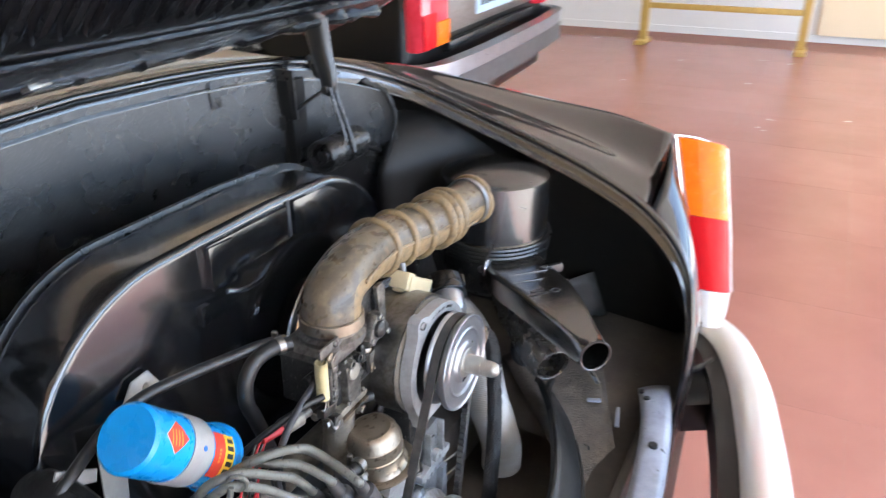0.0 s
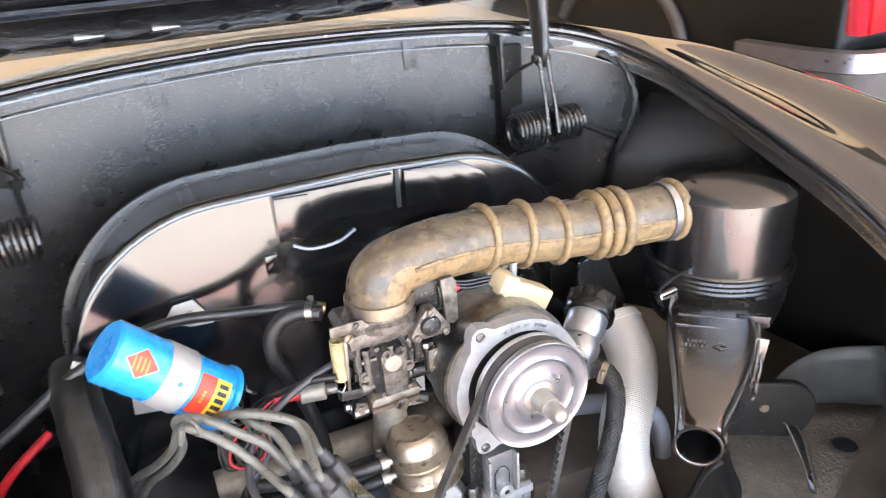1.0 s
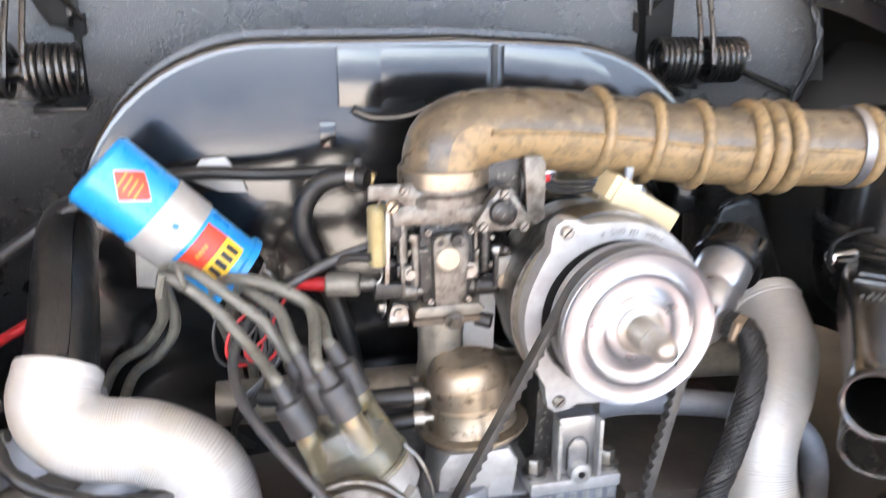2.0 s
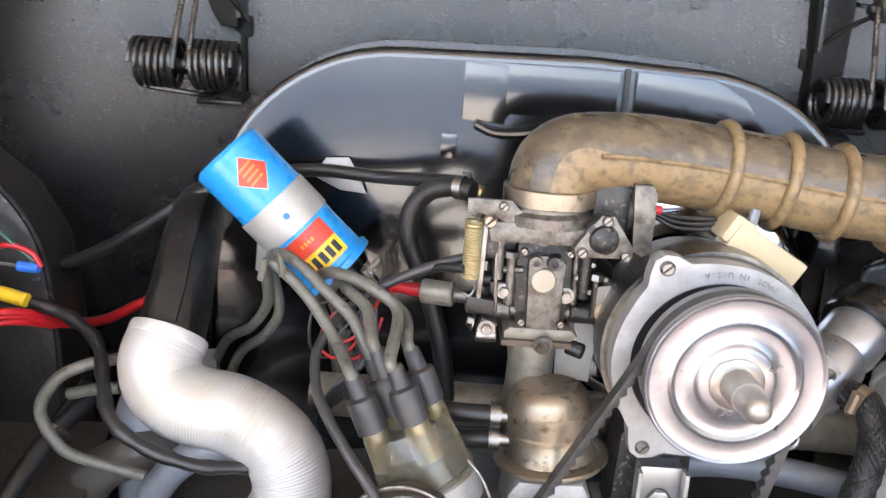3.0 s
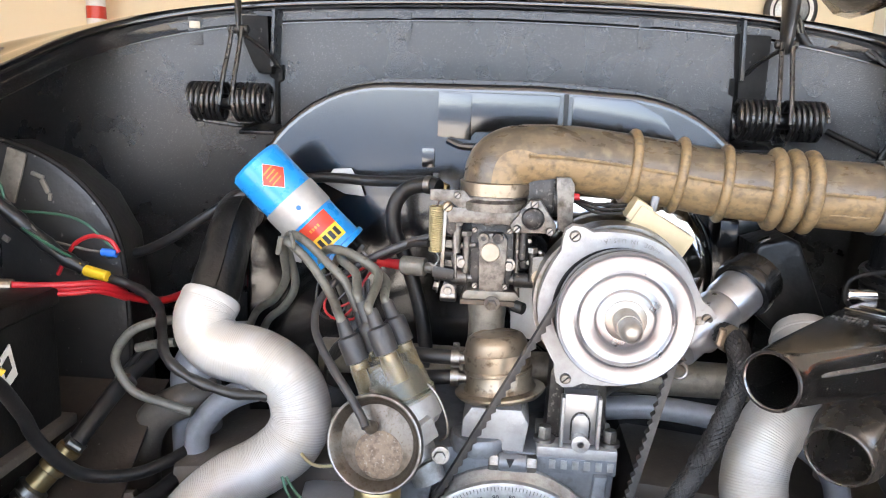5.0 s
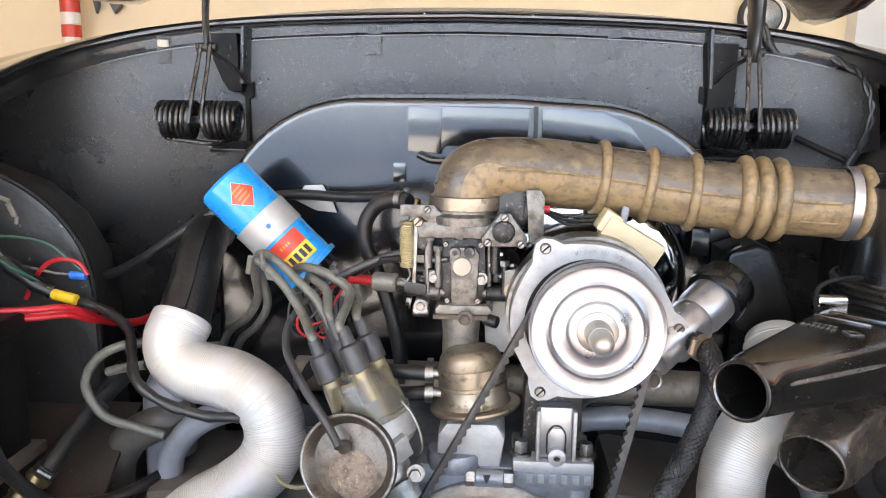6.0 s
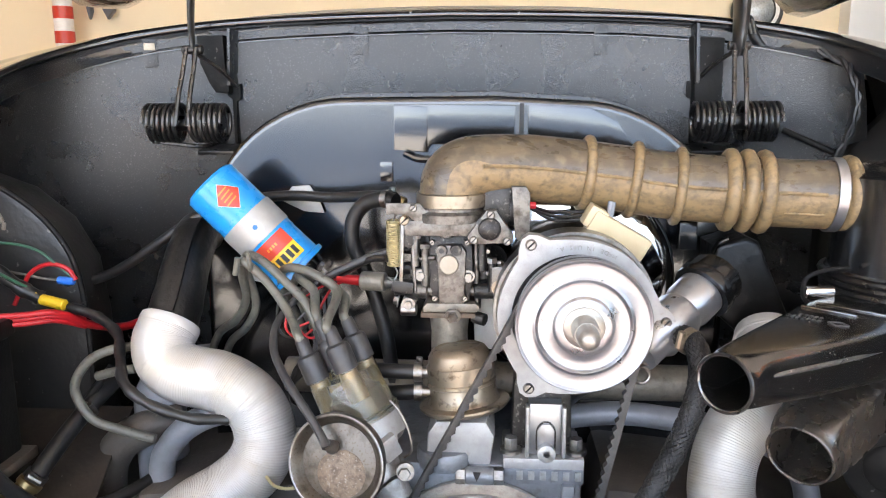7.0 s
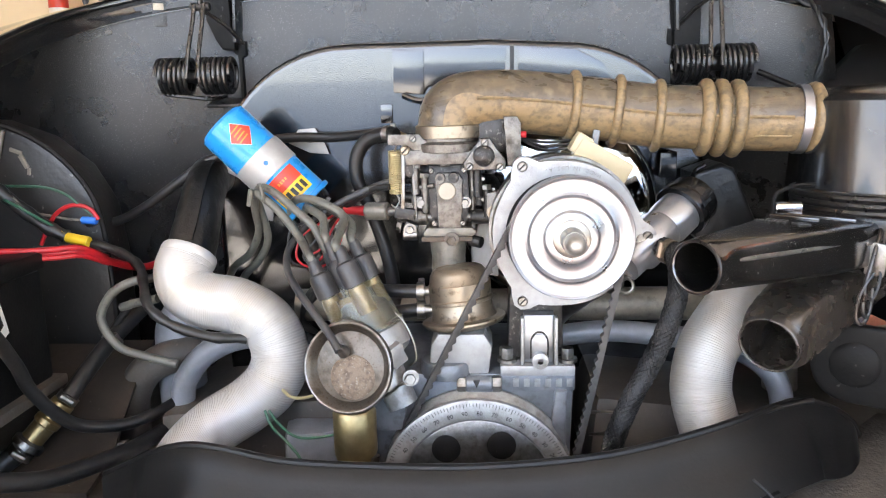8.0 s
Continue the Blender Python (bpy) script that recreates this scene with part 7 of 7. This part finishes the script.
right = duct("heater_duct", [(0.313, 0.106, 0.664), (0.310, 0.086, 0.652), (0.300, 0.056, 0.634), (0.276, 0.028, 0.612), (0.252, 0.008, 0.585), (0.243, -0.006, 0.550), (0.250, -0.014, 0.515), (0.262, -0.02, 0.47), (0.265, -0.02, 0.43)], 0.0300,
             "silver corrugated paper heater duct running down", (0.26, 0.0, 0.42))


def duct_boots():
    t = thing("duct_elbow", "black ribless elbow joining the duct to the shroud", "duct elbow", (-0.30, 0.12, 0.68))
    way = even(spline([(-0.3005, 0.057, 0.669), (-0.299, 0.082, 0.698), (-0.302, 0.120, 0.732), (-0.305, 0.158, 0.754), (-0.305, 0.19, 0.756)], 10), 0.006)
    boxy = [(0.0240 * math.copysign(abs(math.cos(a)) ** 0.82, math.cos(a)), 0.0262 * math.copysign(abs(math.sin(a)) ** 0.82, math.sin(a))) for a in [math.tau * (k + 0.5) / 32 for k in range(32)]]
    part("elbow", sweep(way, boxy, up=(0, 0, 1), radius=lambda i, n, d: 1.06 - 0.16 * i / n + 0.012 * math.sin(i * 1.3)), "duct_boot", t)
    part("seam_strip", sweep([p + Vector((0.008, -0.0205, 0.0195)) for p in way[2:-2]], [(-0.004, -0.0012), (0.004, -0.0012), (0.004, 0.0012), (-0.004, 0.0012)], up=(0, 0, 1)), "duct_boot", t)
    t = thing("duct_elbow", "black elbow joining the duct beside the filler cap", "duct elbow", (0.30, 0.12, 0.66))
    part("elbow", prism([(0.261, 0.753), (0.292, 0.764), (0.306, 0.758), (0.341, 0.681), (0.336, 0.664), (0.290, 0.660), (0.264, 0.683)], 0.122, 0.185, 0.006, None, 3), "duct_boot", t)
    part("collar", ring((0.313, 0.104, 0.661), (0.02, 0.75, 0.65), 0.0300, 0.0028, 36, 8), "paper", t, "pale collar at the duct end")


duct_boots()


def pipes():
    t = thing("heater_pipe", "grey painted heater pipe bend by the duct", "pipe", (-0.30, 0.09, 0.42))
    part("pipe", tube([(-0.205, 0.080, 0.588), (-0.240, 0.078, 0.580), (-0.272, 0.078, 0.572), (-0.300, 0.078, 0.556), (-0.319, 0.078, 0.534), (-0.328, 0.077, 0.510), (-0.331, 0.076, 0.43)], 0.0138, 22), "grey_pipe", t)
    t = thing("heater_pipe", "thick grey painted pipe stub behind the bend", "pipe", (-0.34, 0.13, 0.42))
    part("pipe", tube([(-0.29, 0.15, 0.600), (-0.325, 0.14, 0.596), (-0.348, 0.132, 0.575), (-0.350, 0.13, 0.53), (-0.35, 0.13, 0.43)], 0.0285, 26), "grey_pipe", t)
    t = thing("manifold_pipe", "grey cast heat riser pipe across the engine", "pipe", (0.2, 0.12, 0.56))
    part("pipe", tube([(-0.20, 0.135, 0.60), (0.0, 0.130, 0.60), (0.15, 0.125, 0.602), (0.30, 0.12, 0.600), (0.36, 0.12, 0.575), (0.37, 0.12, 0.50)], 0.0195, 22), "olive_cast", t)
    t = thing("manifold_pipe", "thin grey pipe looping down beside the duct", "pipe", (0.3, 0.08, 0.45))
    part("pipe", tube([(0.09, 0.100, 0.568), (0.16, 0.098, 0.577), (0.22, 0.09, 0.575), (0.270, 0.075, 0.572), (0.305, 0.062, 0.565), (0.333, 0.052, 0.545), (0.344, 0.046, 0.515), (0.343, 0.04, 0.47), (0.343, 0.04, 0.42)], 0.0125, 18), "grey_pipe", t)


pipes()


def hoses():
    h = solo("fuel_hose", tube([(-0.068, 0.090, 0.803), (-0.085, 0.100, 0.804), (-0.104, 0.108, 0.797), (-0.117, 0.112, 0.778), (-0.117, 0.114, 0.752), (-0.106, 0.116, 0.725), (-0.094, 0.117, 0.69), (-0.084, 0.118, 0.65), (-0.078, 0.12, 0.60)], 0.0082, 16), "rubber", "black rubber fuel hose looping from the carburettor", "hose")
    clamp_on(h, (-0.078, 0.096, 0.8045), (-1, 0.5, 0.0), 0.0084, 0.007)
    solo("fuel_hose", tube([(-0.040, 0.034, 0.642), (-0.075, 0.036, 0.642), (-0.11, 0.05, 0.64), (-0.16, 0.08, 0.63)], 0.0075, 14), "rubber", "black rubber fuel hose at the pump", "hose", "fuel pump hoses")
    solo("fuel_hose", tube([(-0.040, 0.034, 0.622), (-0.072, 0.038, 0.618), (-0.10, 0.06, 0.612), (-0.13, 0.09, 0.60)], 0.0075, 14), "rubber", "black rubber fuel hose at the pump", "hose", "fuel pump hoses")
    solo("wiring_tube", tube([(-0.432, 0.113, 0.7120), (-0.450, 0.135, 0.7035), (-0.458, 0.155, 0.6985), (-0.425, 0.160, 0.703), (-0.385, 0.155, 0.722), (-0.345, 0.152, 0.748), (-0.300, 0.152, 0.776), (-0.245, 0.160, 0.794), (-0.20, 0.160, 0.800), (-0.15, 0.146, 0.800), (-0.115, 0.128, 0.803), (-0.088, 0.112, 0.806), (-0.070, 0.100, 0.806)], 0.0058, 12), "cable", "black wiring tube running behind the coil", "wiring tube")
    solo("vent_hose", tube([(-0.347, 0.075, 0.650), (-0.370, 0.062, 0.648), (-0.392, 0.058, 0.635), (-0.406, 0.056, 0.607), (-0.390, 0.056, 0.575), (-0.360, 0.058, 0.562), (-0.325, 0.060, 0.552)], 0.0050, 12), "lead", "grey-black hose looped beside the duct", "hose")
    solo("cable", tube([(-0.44, -0.17, 0.70), (-0.420, -0.12, 0.655), (-0.428, -0.07, 0.600), (-0.430, -0.05, 0.566), (-0.419, -0.03, 0.531), (-0.404, -0.01, 0.508), (-0.374, 0.02, 0.496), (-0.350, 0.05, 0.497), (-0.330, 0.085, 0.503)], 0.0068, 14), "cable", "thick black battery cable hanging in the bay", "cable")
    solo("vent_hose", tube([(-0.391, 0.075, 0.615), (-0.368, 0.072, 0.622), (-0.344, 0.068, 0.627)], 0.0050, 12), "lead", "short cut grey hose end beside the duct", "hose")
    solo("thin_pipe", rod((-0.385, 0.095, 0.619), (-0.415, 0.088, 0.580), 0.0042, seg=10), "cable", "thin dark pipe running into the dusty hose", "pipe")
    solo("drain_hose", tube([(-0.425, -0.200, 0.545), (-0.400, -0.165, 0.526), (-0.377, -0.130, 0.510), (-0.362, -0.090, 0.500), (-0.352, -0.045, 0.491), (-0.344, 0.000, 0.484), (-0.342, 0.050, 0.477), (-0.335, 0.090, 0.474)], 0.0088, 16), "rubber", "thick black rubber hose over the apron edge", "hose")
    dusty = solo("drain_hose", tube([(-0.430, 0.013, 0.530), (-0.424, 0.035, 0.545), (-0.418, 0.06, 0.560), (-0.408, 0.085, 0.577), (-0.39, 0.12, 0.60)], 0.0095, 14), "rubber", "dusty black hose behind the brass valve", "hose")
    clamp_on(dusty, (-0.410, 0.081, 0.5745), (0.25, 0.65, 0.45), 0.0098, 0.007)
    solo("drain_hose", tube([(-0.478, -0.018, 0.478), (-0.50, -0.03, 0.462), (-0.52, -0.045, 0.45), (-0.54, -0.06, 0.43)], 0.0115, 14), "rubber", "short black hose leaving the brass valve", "hose")
    solo("wire", tube([(-0.194, -0.03, 0.535), (-0.182, -0.036, 0.522), (-0.160, -0.048, 0.514), (-0.128, -0.050, 0.517), (-0.105, -0.050, 0.527), (-0.092, -0.05, 0.545)], 0.0015, 7), "green", "thin green wire under the vacuum can", "wire", "loose wires")
    solo("wire", tube([(-0.198, -0.03, 0.535), (-0.190, -0.036, 0.520), (-0.170, -0.05, 0.508), (-0.158, -0.055, 0.495), (-0.153, -0.06, 0.48)], 0.0015, 7), "green", "thin green wire under the vacuum can", "wire", "loose wires")
    solo("wire", tube([(-0.19, 0.0, 0.548), (-0.172, -0.02, 0.545), (-0.15, -0.03, 0.55), (-0.13, -0.03, 0.562)], 0.0017, 7), "gold_wire", "thin yellow wire under the vacuum can", "wire", "loose wires")
    for k, (m_name, dx) in enumerate((("red", 0.0), ("cable", 0.008), ("red", 0.014), ("cable", -0.008))):
        solo("wire", tube([(-0.13 + dx, 0.09, 0.722), (-0.150 + dx, 0.085, 0.712), (-0.176 + dx * 1.5, 0.08, 0.695 - dx), (-0.184 + dx, 0.078, 0.672), (-0.172 + dx, 0.08, 0.660), (-0.158 + dx, 0.09, 0.668), (-0.15 + dx, 0.1, 0.69)], 0.0014, 7), m_name,
             ("thin red wire" if m_name == "red" else "thin black wire") + " looped behind the ignition leads", "wire", "wires by the coil")
    for k in range(4):
        solo("wire", tube([(-0.16 + 0.006 * k, 0.10, 0.70), (-0.155 + 0.004 * k, 0.09, 0.66), (-0.165 - 0.004 * k, 0.085, 0.625), (-0.185, 0.09, 0.60 - 0.004 * k), (-0.17, 0.1, 0.575)], 0.0022, 8), "cable", "thin black wire hanging behind the distributor", "wire", "wires by the distributor")
    solo("wire", tube([(-0.072, 0.05, 0.752), (-0.092, 0.062, 0.748), (-0.118, 0.082, 0.732), (-0.140, 0.098, 0.717), (-0.15, 0.11, 0.70)], 0.0036, 10), "cable", "black throttle cable sheath beside the spring", "cable")


hoses()


def harness():
    red = solo("battery_cable", tube([(-0.502, 0.040, 0.686), (-0.477, 0.050, 0.684), (-0.451, 0.060, 0.683), (-0.430, 0.080, 0.6805), (-0.419, 0.122, 0.658), (-0.410, 0.180, 0.639), (-0.392, 0.220, 0.642), (-0.352, 0.250, 0.658)], 0.0055, 14, flat=0.85), "red", "thick red battery cable with a bare end", "cable")
    part("loose_strand", tube([(-0.500, 0.034, 0.690), (-0.475, 0.044, 0.688), (-0.452, 0.054, 0.6875), (-0.430, 0.074, 0.685), (-0.420, 0.110, 0.667)], 0.0036, 10), "red", red)
    part("loose_strand", tube([(-0.503, 0.034, 0.682), (-0.476, 0.046, 0.679), (-0.452, 0.056, 0.678), (-0.431, 0.076, 0.676), (-0.420, 0.112, 0.659)], 0.0032, 10), "red", red)
    part("bare_end", rod((-0.502, 0.040, 0.686), (-0.520, 0.034, 0.687), 0.0050, seg=10), "bronze", red, "bare copper strands")
    solo("harness", tube([(-0.69, 0.09, 0.80), (-0.64, 0.085, 0.806), (-0.60, 0.075, 0.803), (-0.56, 0.073, 0.783), (-0.527, 0.08, 0.755), (-0.500, 0.086, 0.728), (-0.478, 0.094, 0.706), (-0.459, 0.098, 0.694)], 0.0080, 14, radius=lambda i, n, d: 1.0 + 0.10 * math.sin(i * 0.8) + 0.05 * math.sin(i * 2.3)), "cable", "taped black wiring harness at the wheel arch", "wiring harness")
    solo("harness", tube([(-0.452, 0.098, 0.688), (-0.420, 0.095, 0.684), (-0.390, 0.088, 0.676), (-0.362, 0.070, 0.664), (-0.343, 0.036, 0.650), (-0.325, 0.006, 0.634), (-0.298, -0.002, 0.617), (-0.258, -0.002, 0.604), (-0.225, 0.01, 0.598)], 0.0054, 12, radius=lambda i, n, d: 1.0 + 0.10 * math.sin(i * 0.9) + 0.05 * math.sin(i * 2.1)), "cable", "taped black wiring harness draped over the duct", "wiring harness")
    for k, (paint, word) in enumerate((("lead", "thin grey wire"), ("cable", "thin black wire"), ("green", "thin green wire"))):
        solo("wire", tube([(-0.470, 0.092, 0.702 + 0.003 * k), (-0.490, 0.084 - 0.006 * k, 0.722 + 0.004 * k), (-0.515 - 0.008 * k, 0.082, 0.752), (-0.545, 0.088, 0.772 + 0.008 * k), (-0.590, 0.092, 0.786 + 0.006 * k), (-0.69, 0.095, 0.790 + 0.008 * k)], 0.0018, 7), paint,
             word + " beside the taped harness", "wire", "wires by the harness")
    y = thing("yellow_splice", "yellow crimp joint with short coloured wires", "crimp joint", (-0.44, 0.10, 0.685))
    part("crimp", rod((-0.456, 0.094, 0.694), (-0.428, 0.090, 0.689), 0.0062, seg=14), "yellow", y)
    part("tail", tube([(-0.452, 0.095, 0.695), (-0.463, 0.094, 0.701), (-0.470, 0.094, 0.706)], 0.0022, 7), "yellow", y)
    part("tail", tube([(-0.452, 0.096, 0.693), (-0.464, 0.096, 0.695), (-0.474, 0.097, 0.699)], 0.0022, 7), "green", y)
    b = thing("blue_splice", "blue crimp joint on thin red and green wires", "crimp joint", (-0.4302, 0.1120, 0.7037))
    part("crimp", rod((-0.4460, 0.1120, 0.7113), (-0.4281, 0.1120, 0.7103), 0.0047, seg=12), "blue_splice", b)
    part("red_wire", tube([(-0.4259, 0.1120, 0.7118), (-0.4354, 0.1120, 0.7247), (-0.4556, 0.1120, 0.7290), (-0.4747, 0.1120, 0.7207), (-0.4878, 0.1120, 0.7039), (-0.4996, 0.1120, 0.6823)], 0.0026, 8), "red", b)
    part("green_wire", tube([(-0.4286, 0.1120, 0.7137), (-0.4457, 0.1120, 0.7279), (-0.4647, 0.1120, 0.7432), (-0.4945, 0.1120, 0.7513), (-0.5589, 0.1120, 0.7533)], 0.0017, 7), "green", b)
    part("grey_wire", tube([(-0.4441, 0.1120, 0.7113), (-0.4623, 0.1120, 0.7127), (-0.4850, 0.1120, 0.7170), (-0.5106, 0.1120, 0.7215)], 0.0016, 7), "lead", b)


harness()


def battery():
    t = thing("battery", "black car battery with a white printed label", "battery", (-0.57, -0.05, 0.54))
    part("case", box((-0.575, -0.06, 0.604), (0.22, 0.22, 0.125), (0, 0, 0), 0.005), "battery", t)
    part("lid", box((-0.575, -0.06, 0.677), (0.228, 0.228, 0.020), (0, 0, 0), 0.005), "battery", t)
    part("tray", box((-0.575, -0.06, 0.536), (0.24, 0.24, 0.012), (0, 0, 0), 0.003), "dusty_tin", t, "dusty battery tray")
    part("terminal_clamp", rod((-0.535, 0.030, 0.688), (-0.503, 0.040, 0.6865), 0.008, seg=10), "bronze", t, "corroded terminal clamp")
    turn = pose(-0.4635, 0, 0, 0, 0, 90)
    lab = part("label", prism([(-0.030, 0.6500), (-0.022, 0.6165), (-0.155, 0.5435), (-0.165, 0.5535)], -0.0016, 0.0, 0.0, turn), "white_print", t, "white printed label")
    for k in range(5):
        part("bar", prism([(-0.045, 0.6400 - 0.006 * k), (-0.085, 0.6105 - 0.006 * k), (-0.085, 0.6085 - 0.006 * k), (-0.045, 0.638 - 0.006 * k)], -0.0022, -0.0010, 0.0, turn), "lead", lab)
    part("dark_mark", prism([(-0.034, 0.640), (-0.030, 0.626), (-0.040, 0.619), (-0.044, 0.633)], -0.0022, -0.0010, 0.0, turn), "ink", lab)
    part("dark_mark", prism([(-0.110, 0.585), (-0.106, 0.572), (-0.122, 0.562), (-0.126, 0.574)], -0.0022, -0.0010, 0.0, turn), "ink", lab)
    part("yellow_tag", prism([(-0.012, -0.02), (0.004, -0.02), (0.010, 0.02), (-0.006, 0.02)], 0.0, 0.002, 0.0, pose(-0.448, -0.088, 0.632, 0, 30, 20)), "yellow", t, "yellow tape tag")


battery()


def brass_valve():
    t = thing("fuel_filter", "brass and steel inline valve with clamps", "valve", (-0.45, 0.0, 0.44))
    a, b = Vector((-0.4635, -0.009, 0.4905)), Vector((-0.434, 0.012, 0.526))
    d = (b - a).normalized()
    part("body", lathe([(0.008, -0.008), (0.0125, -0.005), (0.0125, 0.020), (0.0145, 0.022), (0.0145, 0.028), (0.0110, 0.030), (0.0110, 0.042), (0.0130, 0.044), (0.0130, 0.050), (0.008, 0.053)], a, d, 6 * 4), "brass", t, "brass hexagon body")
    part("cup", lathe([(0.010, 0.0), (0.0170, 0.002), (0.0170, 0.009), (0.012, 0.012)], a + d * -0.010, d, 28), "zinc", t)
    clamp_on(t, a + d * -0.016, d, 0.0125, 0.009)
    clamp_on(t, a + d * 0.056, d, 0.0105, 0.008)
    f = thing("brass_filter", "dull brass cylinder under the vacuum can", "filter", (-0.105, -0.04, 0.44))
    part("cylinder", lathe([(0, 0.545), (0.019, 0.545), (0.0215, 0.541), (0.0215, 0.500), (0.020, 0.493), (0, 0.492)], (-0.103, -0.045, 0), (0, 0, 1), 36), "brass", f)
    part("stud", hexnut((-0.103, -0.045, 0.492), (0, 0, -1), 0.009, 0.014), "zinc", f)
    part("side_nut", hexnut((-0.084, -0.052, 0.497), (0, 0, -1), 0.006, 0.01), "zinc", f)


brass_valve()


def apron():
    t = thing("engine_seal", "black rubber seal strip along the rear engine tin", "seal strip", (0.0, -0.14, 0.45))
    pts = spline([(-0.344, -0.082, 0.488), (-0.308, -0.092, 0.507), (-0.281, -0.105, 0.523), (-0.245, -0.119, 0.537), (-0.208, -0.131, 0.540), (-0.15, -0.142, 0.534), (-0.08, -0.150, 0.534), (0.02, -0.152, 0.5345), (0.12, -0.145, 0.541), (0.19, -0.126, 0.548), (0.245, -0.103, 0.554), (0.2875, -0.080, 0.558), (0.320, -0.060, 0.556), (0.352, -0.047, 0.544), (0.377, -0.036, 0.526), (0.390, -0.028, 0.506)], 10)
    sec = [(0.0, 0.004), (0.004, 0.001), (0.010, -0.010), (0.022, -0.030), (0.034, -0.044), (0.040, -0.056), (0.036, -0.060), (0.014, -0.040), (0.000, -0.018), (-0.006, -0.004)]
    part("strip", sweep(pts, [(-a, b) for a, b in sec], up=(0, 0, 1), radius=lambda i, n, d: math.sqrt(max(1.0 - max((i / (n - 1) - 0.80) / 0.2001, 0.0) ** 2, 0.0004))), "seal", t, "smooth rubber strip", 50)
    part("lower_bead", sweep([p + Vector((0.010, -0.037, -0.055)) for p in pts[60:-45]], circle(0.004, 8)), "seal", t)
    part("upper_bead", sweep([p + Vector((0, 0, 0.003)) for p in pts], circle(0.0035, 8)), "seal", t)
    part("split_mark", tube([(0.248, -0.150, 0.527), (0.262, -0.152, 0.514), (0.268, -0.152, 0.503)], 0.0012, 6), "ink", t)
    part("end_tongue", tube([(0.2646, -0.0913, 0.557), (0.290, -0.080, 0.561), (0.3085, -0.0745, 0.563), (0.3245, -0.0745, 0.566)], 0.0045, 10, flat=0.5), "seal", t)
    part("lower_tin", prism([(-0.56, 0.30), (0.52, 0.30), (0.52, 0.47), (0.36, 0.487), (0.20, 0.487), (0.0, 0.480), (-0.25, 0.472), (-0.56, 0.462)], -0.214, -0.20, 0.004), "worn_black", t, "rough black rear tin")
    pad = bmesh.new()
    rows = []
    for i in range(15):
        u = i / 14
        a0 = Vector((0.225, -0.145, 0)).lerp(Vector((0.450, 0.055, 0)), u)
        b0 = Vector((0.240, -0.212, 0)).lerp(Vector((0.640, -0.055, 0)), u)
        flat = [a0.lerp(b0, k / 6) for k in range(7)]
        rows.append([pad.verts.new((p.x, p.y, 0.4805 + 0.03 * (max(p.x - 0.30, 0.0) / 0.39) ** 2 + 0.012 * math.sin(9 * p.y + 2 * p.x))) for p in flat])
    for r, q in zip(rows, rows[1:]):
        for k in range(6):
            pad.faces.new((r[k], r[k + 1], q[k + 1], q[k]))
    part("felt_pad", pad, "felt", t, "rough brown felted tin beside the seal", 60).modifiers.new("thick", "SOLIDIFY").thickness = 0.003
    part("tin_ledge", box((-0.02, -0.185, 0.468), (1.0, 0.05, 0.006), (0, 0, 0), 0.002), "worn_black", t)
    solo("loose_wire", tube([(-0.012, -0.185, 0.510), (0.012, -0.19, 0.506), (0.034, -0.194, 0.499), (0.050, -0.20, 0.486)], 0.0011, 6), "paper", "bright bare wire lying on the rear tin", "wire")
    w = thing("wire_hook", "two bent bright wire ends behind the belt", "wire", (0.15, 0.0, 0.45))
    for z in (0.512, 0.487):
        part("hook", tube([(0.136, 0.02, z), (0.152, 0.012, z + 0.004), (0.166, 0.01, z + 0.002), (0.162, 0.012, z - 0.002)], 0.0018, 7), "zinc", w)
    part("ring_end", ring((0.168, 0.004, 0.654), (0.1, -1, 0.1), 0.0075, 0.0019, 24, 8), "zinc", w)


apron()

dark_clutter = thing("front_hoses", "dusty black ribbed hose and bracket low in the bay", "hose", (-0.38, 0.1, 0.42))
part("ribbed_hose", tube([(-0.405, 0.10, 0.43), (-0.402, 0.10, 0.49), (-0.385, 0.098, 0.525), (-0.355, 0.10, 0.545), (-0.32, 0.12, 0.55)], 0.020, 18), "dusty_tin", dark_clutter)
part("tin_plate", prism([(-0.45, 0.41), (-0.36, 0.41), (-0.375, 0.475), (-0.43, 0.465)], 0.02, 0.03, 0.003), "dusty_tin", dark_clutter)

# ---- floor tiles ----
def tiles():
    size, gap = 0.62, 0.0012
    bm = box((0, 0, -0.004), (size - gap, size - gap, 0.008))
    me = bpy.data.meshes.new("tile")
    bm.to_mesh(me)
    bm.free()
    me.materials.append(M["tile"])
    for i in range(int((X1 - X0) / size) + 1):
        for j in range(int((Y1 - Y0) / size) + 1):
            x, y = X0 + 0.21 + size * i, Y0 + 0.30 + size * j
            if x > X1 - size / 2 or y > Y1 - size / 2 + 0.2:
                continue
            ob = new("tile", me)
            ob.parent = floor
            ob.location = (x, y, 0)


tiles()
